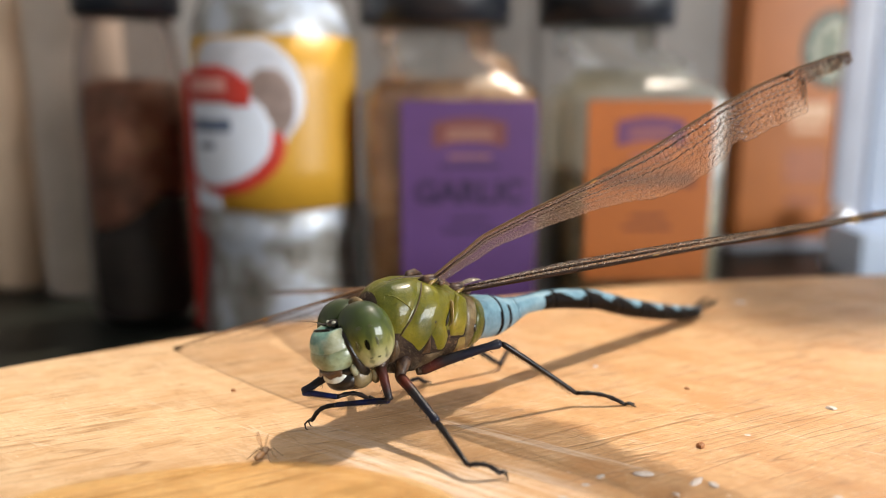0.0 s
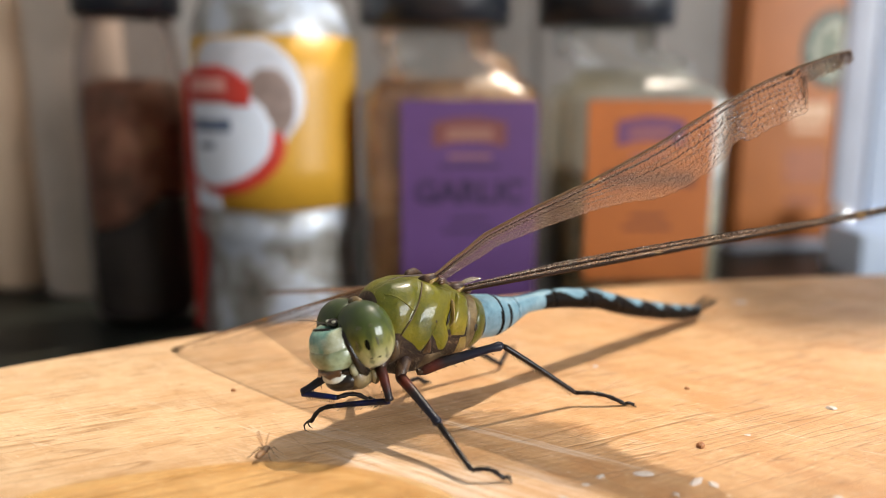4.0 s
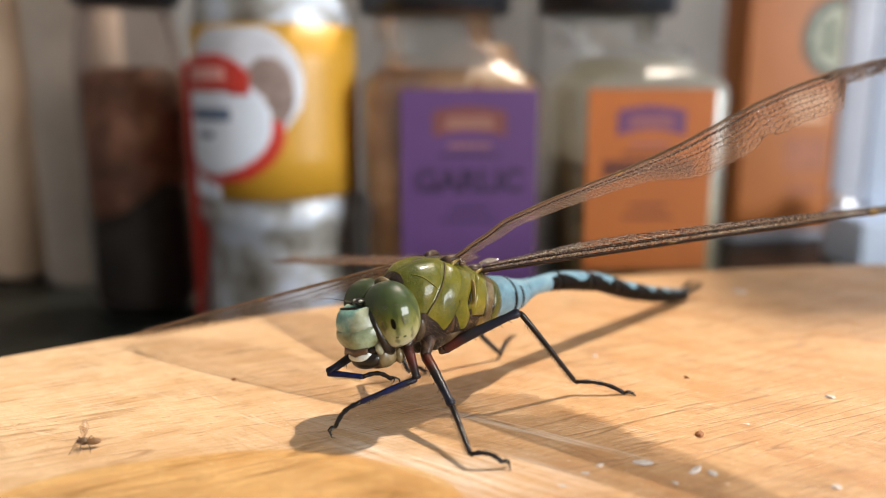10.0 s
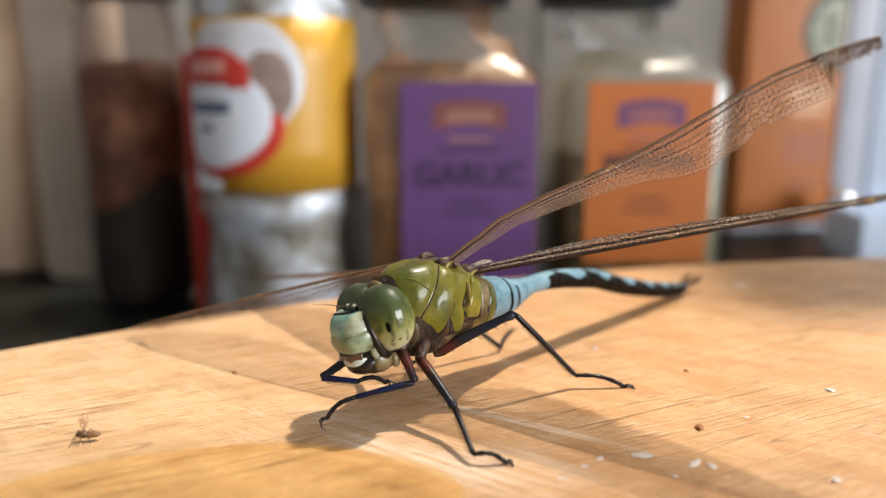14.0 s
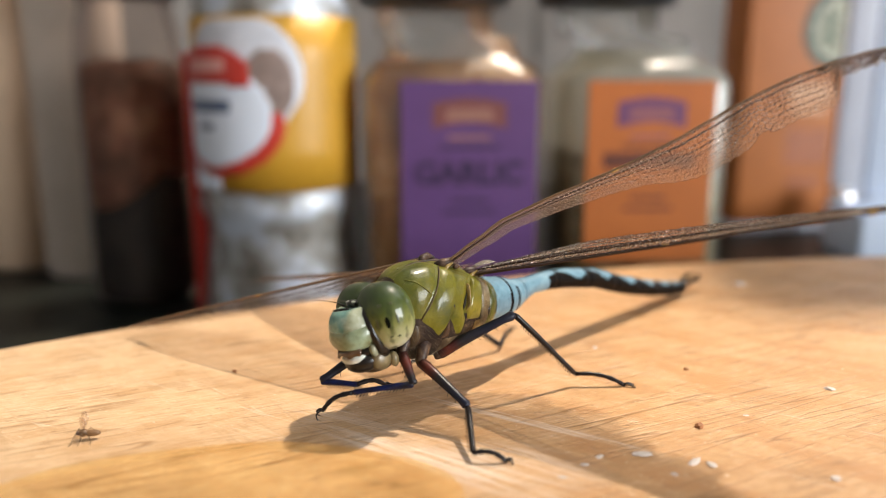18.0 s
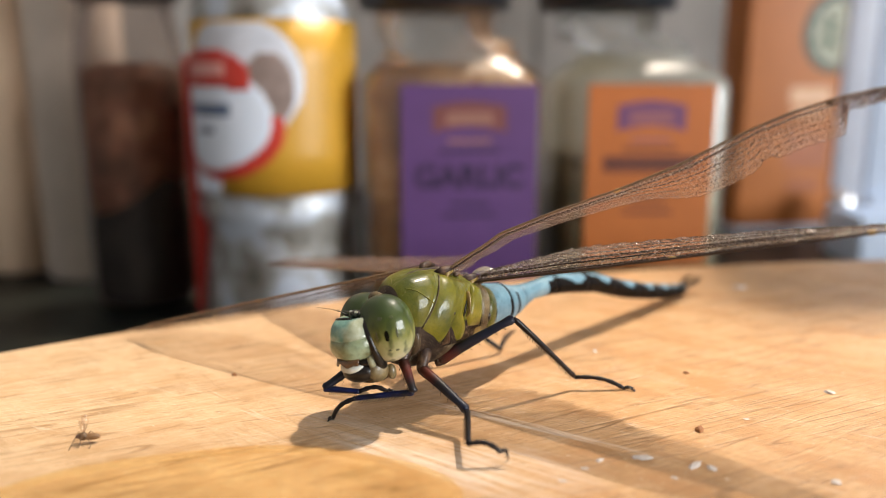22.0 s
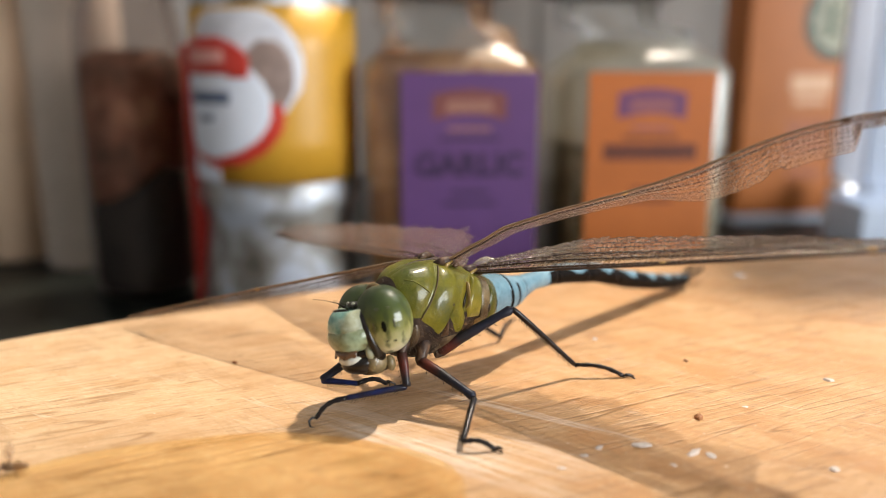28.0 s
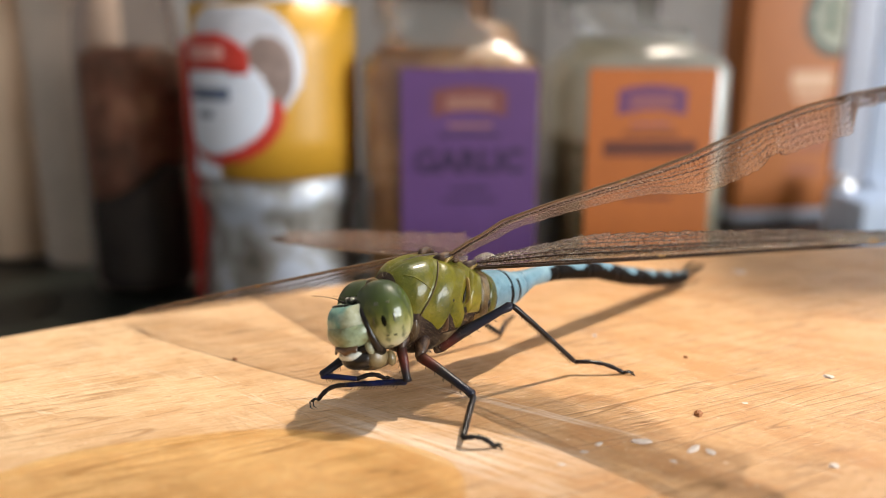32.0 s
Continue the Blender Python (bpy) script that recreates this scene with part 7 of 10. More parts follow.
    walk(WINGS["right_hind"], [
        (0, mm(-15.20, -1.60, 14.10, -169.1, 12.7, -90.4)), (6.3, mm(-15.20, -1.60, 14.10, -169.1, 12.7, -90.4)), (6.5, mm(-15.20, -1.60, 14.10, -175.1, 10.4, -92.0)),
        (6.8, mm(-15.20, -1.60, 14.10, 178.7, 8.0, -93.6)), (8, mm(-15.20, -1.60, 14.10, -179.0, 8.9, -93.0)), (9, mm(-15.20, -1.60, 14.10, -179.0, 8.9, -93.0)),
        (10.5, mm(-15.20, -1.60, 14.10, -175.1, 10.4, -92.0)), (11, mm(-15.20, -1.60, 14.10, -170.9, 12.0, -90.9)), (12, mm(-15.20, -1.60, 14.10, -169.6, 12.5, -90.6)),
        (17, mm(-15.20, -1.60, 14.10, -169.1, 12.7, -90.4)), (20.5, mm(-15.20, -1.60, 14.10, -169.4, 12.6, -90.5)), (21.5, mm(-15.20, -1.60, 14.10, -170.1, 12.3, -90.7)),
        (22, mm(-15.20, -1.60, 14.10, -179.0, 8.9, -93.0)), (22.5, mm(-15.20, -1.60, 14.10, 172.5, 5.5, -95.2)), (23, mm(-15.20, -1.60, 14.10, 171.5, 5.1, -95.5)),
        (31, mm(-15.20, -1.60, 14.10, 174.3, 6.2, -94.7)), (31.5, mm(-15.20, -1.60, 14.10, 176.8, 7.2, -94.1)), (32, mm(-15.20, -1.60, 14.10, 176.2, 7.0, -94.2)),
    ])
    walk(LEGS["left_fore"][0], [
        (0, mm(-3.20, 2.60, 7.60, 0.0, 63.2, 87.6)), (0.5, mm(-3.20, 2.60, 7.60, -1.8, 63.6, 85.6)), (1.5, mm(-3.20, 2.60, 7.60, -0.6, 63.4, 87.0)),
        (2, mm(-3.20, 2.60, 7.60, 2.6, 62.4, 90.6)), (2.5, mm(-3.20, 2.60, 7.60, -0.7, 63.3, 86.8)), (6.3, mm(-3.20, 2.60, 7.60, 1.2, 62.9, 89.0)),
        (6.5, mm(-3.20, 2.60, 7.60, -4.9, 65.5, 82.2)), (6.65, mm(-3.20, 2.60, 7.60, 7.0, 59.8, 95.6)), (6.8, mm(-3.20, 2.60, 7.60, -3.0, 64.3, 84.3)),
        (7.5, mm(-3.20, 2.60, 7.60, -24.7, 68.1, 60.7)), (8, mm(-3.20, 2.60, 7.60, -23.9, 68.5, 61.6)), (8.5, mm(-3.20, 2.60, 7.60, -10.8, 65.9, 75.8)),
        (9, mm(-3.20, 2.60, 7.60, -3.3, 63.7, 84.0)), (10, mm(-3.20, 2.60, 7.60, -0.6, 62.6, 87.1)), (11, mm(-3.20, 2.60, 7.60, -1.8, 62.8, 85.7)),
        (11.5, mm(-3.20, 2.60, 7.60, 1.6, 61.3, 89.6)), (12.5, mm(-3.20, 2.60, 7.60, 1.1, 61.3, 89.0)), (13, mm(-3.20, 2.60, 7.60, 5.6, 58.9, 94.2)),
        (14.5, mm(-3.20, 2.60, 7.60, 6.5, 58.0, 95.3)), (16.5, mm(-3.20, 2.60, 7.60, 2.8, 60.0, 90.9)), (17, mm(-3.20, 2.60, 7.60, -5.5, 51.0, 80.9)),
        (17.5, mm(-3.20, 2.60, 7.60, -5.1, 52.0, 81.4)), (18, mm(-3.20, 2.60, 7.60, -8.1, 47.8, 77.4)), (18.5, mm(-3.20, 2.60, 7.60, -5.6, 50.6, 80.8)),
        (19, mm(-3.20, 2.60, 7.60, -9.3, 45.1, 75.8)), (19.5, mm(-3.20, 2.60, 7.60, -9.8, 44.2, 75.1)), (20, mm(-3.20, 2.60, 7.60, -9.6, 45.9, 75.4)),
        (20.5, mm(-3.20, 2.60, 7.60, -12.6, 38.7, 70.9)), (21, mm(-3.20, 2.60, 7.60, -12.6, 42.1, 70.9)), (21.5, mm(-3.20, 2.60, 7.60, -13.8, 39.1, 69.1)),
        (22, mm(-3.20, 2.60, 7.60, -8.7, 51.6, 76.2)), (22.2, mm(-3.20, 2.60, 7.60, -5.3, 62.6, 80.2)), (22.5, mm(-3.20, 2.60, 7.60, -13.2, 64.0, 71.4)),
        (23, mm(-3.20, 2.60, 7.60, -18.9, 64.8, 65.1)), (24.5, mm(-3.20, 2.60, 7.60, -12.3, 64.0, 72.4)), (25, mm(-3.20, 2.60, 7.60, -8.5, 63.2, 76.7)),
        (28.5, mm(-3.20, 2.60, 7.60, -18.6, 64.8, 65.4)), (29.5, mm(-3.20, 2.60, 7.60, -16.0, 64.7, 68.3)), (30, mm(-3.20, 2.60, 7.60, -16.9, 64.7, 67.3)),
        (31, mm(-3.20, 2.60, 7.60, -12.4, 64.1, 72.3)), (32, mm(-3.20, 2.60, 7.60, -14.2, 64.6, 70.3)),
    ])
    walk(LEGS["left_fore"][1], [
        (0, mm(-3.13, 4.25, 4.34, 0.0, 11.9, -58.6)), (1.5, mm(-3.11, 4.24, 4.33, -0.3, 10.4, -60.3)), (2, mm(-3.22, 4.30, 4.36, -0.7, 9.8, -62.3)),
        (2.5, mm(-3.11, 4.24, 4.33, -0.3, 11.5, -60.5)), (3.5, mm(-3.13, 4.25, 4.33, -0.2, 11.8, -60.0)), (5.5, mm(-3.17, 4.27, 4.35, 5.9, 16.3, -35.2)),
        (6, mm(-3.19, 4.27, 4.35, 12.6, 20.4, -14.3)), (6.3, mm(-3.17, 4.27, 4.34, 12.8, 20.6, -13.5)), (6.5, mm(-2.99, 4.10, 4.27, 17.8, 24.6, -0.5)),
        (6.65, mm(-3.38, 4.43, 4.44, 10.1, 31.3, -17.0)), (6.8, mm(-3.04, 4.18, 4.30, 25.3, 31.8, 11.7)), (7, mm(-2.91, 4.05, 4.25, 25.0, 30.3, 11.2)),
        (7.5, mm(-2.53, 3.79, 4.21, 28.2, 26.0, 17.9)), (7.575, mm(-2.54, 3.79, 4.21, 17.3, 25.5, -6.8)), (7.65, mm(-2.54, 3.79, 4.20, 7.8, 21.0, -30.6)),
        (7.75, mm(-2.55, 3.79, 4.20, 11.5, 26.0, -21.5)), (7.85, mm(-2.55, 3.78, 4.20, 16.1, 30.3, -11.7)), (8, mm(-2.56, 3.78, 4.20, 18.6, 27.3, -6.5)),
        (8.5, mm(-2.83, 4.05, 4.26, 19.8, 23.2, -3.8)), (9, mm(-3.03, 4.21, 4.32, 16.2, 24.4, -12.5)), (9.5, mm(-3.11, 4.28, 4.35, 12.4, 19.1, -22.8)),
        (10, mm(-3.11, 4.28, 4.35, 11.9, 16.2, -24.4)), (11, mm(-3.08, 4.27, 4.35, 11.8, 14.4, -24.9)), (12, mm(-3.19, 4.37, 4.40, 11.3, 10.8, -27.3)),
        (12.5, mm(-3.17, 4.36, 4.39, 11.3, 11.0, -27.1)), (13, mm(-3.34, 4.48, 4.47, 11.3, 10.2, -27.4)), (14, mm(-3.33, 4.49, 4.47, 11.1, 8.1, -28.3)),
        (14.5, mm(-3.38, 4.53, 4.50, 11.0, 6.6, -29.4)), (16.5, mm(-3.23, 4.43, 4.43, 10.2, 4.8, -37.1)), (17, mm(-2.84, 4.87, 4.76, 10.2, 5.0, -37.5)),
        (17.5, mm(-2.86, 4.83, 4.72, 9.8, 6.4, -40.9)), (18, mm(-2.67, 5.00, 4.89, 9.5, 7.0, -43.4)), (18.5, mm(-2.83, 4.89, 4.77, 9.4, 7.2, -44.2)),
        (19, mm(-2.57, 5.10, 5.01, 9.0, 8.0, -47.5)), (19.5, mm(-2.52, 5.13, 5.05, 8.7, 8.5, -49.9)), (20, mm(-2.56, 5.06, 4.97, 8.8, 7.8, -48.9)),
        (20.5, mm(-2.27, 5.30, 5.31, 8.4, 8.5, -51.7)), (21, mm(-2.31, 5.17, 5.15, 8.5, 8.1, -50.9)), (21.5, mm(-2.19, 5.25, 5.29, 8.4, 8.3, -52.0)),
        (22, mm(-2.66, 4.81, 4.73, 8.0, 9.3, -54.3)), (22.2, mm(-2.91, 4.26, 4.35, 7.9, -6.3, -59.1)), (22.4, mm(-2.76, 4.16, 4.32, 6.9, 4.1, -9.3)),
        (22.5, mm(-2.69, 4.12, 4.31, 6.9, 3.8, -9.3)), (23, mm(-2.54, 4.01, 4.29, 7.3, 10.7, -6.1)), (23.5, mm(-2.60, 4.06, 4.30, 6.3, 13.0, -11.0)),
        (24, mm(-2.62, 4.07, 4.30, 6.2, 11.6, -11.4)), (24.5, mm(-2.71, 4.13, 4.31, 5.0, 7.0, -18.8)), (25, mm(-2.82, 4.21, 4.34, 4.2, 4.3, -26.6)),
        (25.5, mm(-2.79, 4.19, 4.33, 4.2, 7.6, -26.8)), (27.5, mm(-2.60, 4.04, 4.29, 4.0, 3.6, -28.8)), (28, mm(-2.58, 4.03, 4.29, 4.0, 3.6, -28.6)),
        (28.5, mm(-2.55, 4.01, 4.29, 4.0, 1.9, -29.8)), (29, mm(-2.59, 4.04, 4.29, 3.5, 3.6, -40.0)), (29.5, mm(-2.62, 4.05, 4.29, 3.1, 3.8, -46.4)),
        (30, mm(-2.60, 4.04, 4.29, 2.7, 3.7, -51.4)), (30.5, mm(-2.69, 4.11, 4.31, 3.4, 5.3, -42.3)), (31, mm(-2.71, 4.12, 4.31, 3.0, 5.2, -47.1)),
        (31.5, mm(-2.66, 4.06, 4.29, 3.1, 6.1, -46.1)), (32, mm(-2.67, 4.08, 4.30, 2.8, 4.4, -49.6)),
    ])
    walk(LEGS["left_fore"][2], [
        (0, mm(0.15, -1.15, 3.00, 0.0, 32.6, -58.6)), (1, mm(0.12, -1.23, 3.09, -0.4, 31.7, -59.5)), (1.5, mm(0.04, -1.28, 3.17, -0.8, 31.0, -60.3)),
        (2, mm(-0.26, -1.34, 3.26, -1.9, 30.5, -62.3)), (2.5, mm(0.00, -1.26, 3.04, -1.0, 32.2, -60.5)), (3.5, mm(0.03, -1.22, 3.01, -0.7, 32.5, -60.0)),
        (5.5, mm(1.89, 0.70, 2.53, 13.6, 37.0, -35.2)), (6, mm(2.67, 2.78, 2.10, 25.0, 27.9, -14.3)), (6.3, mm(2.71, 2.86, 2.07, 25.3, 28.1, -13.5)),
        (6.5, mm(2.88, 4.05, 1.58, 31.9, 32.1, -0.5)), (6.65, mm(1.90, 2.82, 1.09, 20.6, 51.9, -17.0)), (6.8, mm(2.33, 5.29, 0.90, 41.5, 39.3, 11.7)),
        (7, mm(2.55, 5.13, 1.00, 41.2, 37.8, 11.2)), (7.5, mm(2.99, 5.58, 1.38, 45.1, 33.5, 17.9)), (7.575, mm(3.25, 3.10, 1.43, 65.8, 66.3, 43.7)),
        (7.65, mm(2.65, 0.72, 1.89, 166.9, 67.9, 149.4)), (7.75, mm(2.86, 1.66, 1.38, 23.5, 73.7, 4.1)), (7.85, mm(2.90, 2.65, 0.94, 9.7, 37.9, -11.7)),
        (8, mm(3.13, 3.13, 1.23, 12.8, 34.9, -6.5)), (8.5, mm(3.09, 3.66, 1.71, 14.3, 30.8, -3.8)), (9, mm(2.71, 2.94, 1.65, 9.7, 32.0, -12.5)),
        (9.5, mm(2.52, 1.91, 2.24, 3.7, 39.7, -22.8)), (10, mm(2.53, 1.72, 2.55, 2.7, 36.8, -24.4)), (11, mm(2.60, 1.63, 2.75, 2.4, 35.0, -24.9)),
        (12, mm(2.44, 1.46, 3.19, 1.1, 31.5, -27.3)), (12.5, mm(2.47, 1.47, 3.16, 1.2, 31.7, -27.1)), (13, mm(2.30, 1.56, 3.32, 1.0, 30.9, -27.4)),
        (13.5, mm(2.33, 1.55, 3.37, 1.0, 30.4, -27.4)), (14.5, mm(2.21, 1.38, 3.75, 0.0, 27.3, -29.4)), (16.5, mm(1.90, 0.55, 3.89, -3.3, 25.5, -37.1)),
        (17, mm(2.27, 0.96, 4.19, -3.5, 25.7, -37.5)), (17.5, mm(1.98, 0.62, 4.00, -5.1, 27.0, -40.9)), (18, mm(1.99, 0.60, 4.10, -6.2, 27.7, -43.4)),
        (18.5, mm(1.76, 0.43, 3.97, -6.6, 27.8, -44.2)), (19, mm(1.75, 0.39, 4.11, -8.1, 28.6, -47.5)), (19.5, mm(1.59, 0.25, 4.09, -9.3, 29.2, -49.9)),
        (20, mm(1.64, 0.24, 4.09, -8.8, 28.5, -48.9)), (20.5, mm(1.69, 0.29, 4.36, -10.1, 29.2, -51.7)), (21, mm(1.72, 0.20, 4.24, -9.8, 28.8, -50.9)),
        (21.5, mm(1.74, 0.21, 4.36, -10.3, 29.0, -52.0)), (22, mm(1.06, -0.36, 3.69, -11.6, 39.1, -54.3)), (22.2, mm(0.38, -1.24, 5.06, 163.2, 79.9, 120.9)),
        (22.4, mm(3.60, 3.13, 3.86, 37.0, 37.3, -9.3)), (22.5, mm(3.67, 3.08, 3.88, 37.0, 36.6, -9.3)), (23, mm(3.77, 3.34, 3.10, 38.4, 18.2, -6.1)),
        (23.5, mm(3.58, 2.86, 2.85, 36.8, 20.5, -11.0)), (24, mm(3.58, 2.82, 3.00, 36.7, 19.2, -11.4)), (24.5, mm(3.35, 2.06, 3.52, 33.5, 31.7, -18.8)),
        (25, mm(2.94, 1.32, 3.86, 28.7, 42.5, -26.6)), (25.5, mm(2.92, 1.30, 3.48, 28.6, 28.2, -26.8)), (27.5, mm(3.04, 0.94, 3.88, 27.8, 24.3, -28.8)),
        (28, mm(3.08, 0.95, 3.89, 27.8, 24.3, -28.6)), (28.5, mm(3.04, 0.81, 4.07, 27.3, 22.6, -29.8)), (29, mm(2.35, -0.10, 3.89, 23.3, 24.2, -40.0)),
        (29.5, mm(1.82, -0.62, 3.87, 20.6, 24.4, -46.4)), (30, mm(1.43, -0.99, 3.87, 18.6, 24.4, -51.4)), (30.5, mm(2.06, -0.22, 3.71, 22.4, 26.0, -42.3)),
        (31, mm(1.66, -0.59, 3.72, 20.3, 25.9, -47.1)), (31.5, mm(1.79, -0.57, 3.60, 20.8, 26.8, -46.1)), (32, mm(1.50, -0.83, 3.80, 19.3, 25.0, -49.6)),
    ])
    walk(LEGS["right_fore"][0], [
        (0, mm(-2.60, -2.20, 7.00, -0.0, 27.8, -19.4)), (6.2, mm(-2.60, -2.20, 7.00, -0.0, 27.8, -19.4)), (6.3, mm(-2.60, -2.20, 7.00, 6.8, 10.8, 0.8)),
        (6.4, mm(-2.60, -2.20, 7.00, 7.4, -7.3, 18.8)), (6.45, mm(-2.60, -2.20, 7.00, 6.8, 10.8, 0.8)), (6.5, mm(-2.60, -2.20, 7.00, 0.0, 27.8, -19.4)),
        (6.55, mm(-2.60, -2.20, 7.00, 5.4, 10.6, -3.3)), (6.6, mm(-2.60, -2.20, 7.00, 5.8, -7.3, 11.0)), (6.66, mm(-2.60, -2.20, 7.00, 5.4, 10.6, -3.3)),
        (6.72, mm(-2.60, -2.20, 7.00, 0.0, 27.8, -19.4)), (6.9, mm(-2.60, -2.20, 7.00, 0.0, 27.8, -19.4)), (6.95, mm(-2.60, -2.20, 7.00, 2.3, 16.8, -13.5)),
        (7, mm(-2.60, -2.20, 7.00, 3.3, 5.8, -8.2)), (7.06, mm(-2.60, -2.20, 7.00, 2.3, 16.8, -13.5)), (7.12, mm(-2.60, -2.20, 7.00, -0.0, 27.8, -19.4)),
        (7.45, mm(-2.60, -2.20, 7.00, -0.0, 27.8, -19.4)), (7.525, mm(-2.60, -2.20, 7.00, 4.0, 16.6, -8.8)), (7.6, mm(-2.60, -2.20, 7.00, 5.8, 5.0, 0.5)),
        (7.66, mm(-2.60, -2.20, 7.00, 4.0, 16.6, -8.8)), (7.72, mm(-2.60, -2.20, 7.00, -0.0, 27.8, -19.4)), (8.15, mm(-2.60, -2.20, 7.00, -0.0, 27.8, -19.4)),
        (8.225, mm(-2.60, -2.20, 7.00, 4.4, 16.8, -8.0)), (8.3, mm(-2.60, -2.20, 7.00, 6.3, 5.3, 2.1)), (8.36, mm(-2.60, -2.20, 7.00, 4.4, 16.8, -8.0)),
        (8.42, mm(-2.60, -2.20, 7.00, -0.0, 27.8, -19.4)), (8.47, mm(-2.60, -2.20, 7.00, 3.9, 20.3, -9.8)), (8.52, mm(-2.60, -2.20, 7.00, 6.4, 12.4, -1.1)),
        (8.61, mm(-2.60, -2.20, 7.00, 3.9, 20.3, -9.8)), (8.7, mm(-2.60, -2.20, 7.00, -0.0, 27.8, -19.4)), (22.05, mm(-2.60, -2.20, 7.00, -0.0, 27.8, -19.4)),
        (22.175, mm(-2.60, -2.20, 7.00, 3.9, 3.6, -5.4)), (22.3, mm(-2.60, -2.20, 7.00, 1.9, -20.7, 7.8)), (22.4, mm(-2.60, -2.20, 7.00, 3.9, 3.6, -5.4)),
        (22.5, mm(-2.60, -2.20, 7.00, -0.0, 27.8, -19.4)), (22.68, mm(-2.60, -2.20, 7.00, -0.0, 27.8, -19.4)), (22.75, mm(-2.60, -2.20, 7.00, 3.1, 2.4, -7.9)),
        (22.82, mm(-2.60, -2.20, 7.00, 1.1, -23.0, 3.1)), (22.885, mm(-2.60, -2.20, 7.00, 3.1, 2.4, -7.9)), (22.95, mm(-2.60, -2.20, 7.00, -0.0, 27.8, -19.4)),
        (23.3, mm(-2.60, -2.20, 7.00, -0.0, 27.8, -19.4)), (23.375, mm(-2.60, -2.20, 7.00, 3.5, 5.5, -7.4)), (23.45, mm(-2.60, -2.20, 7.00, 2.4, -17.0, 3.7)),
        (23.6, mm(-2.60, -2.20, 7.00, 6.1, -23.1, -7.1)), (23.675, mm(-2.60, -2.20, 7.00, 7.2, 2.3, -13.1)), (23.75, mm(-2.60, -2.20, 7.00, 5.6, 27.8, -19.4)),
        (32, mm(-2.60, -2.20, 7.00, 5.6, 27.8, -19.4)),
    ])
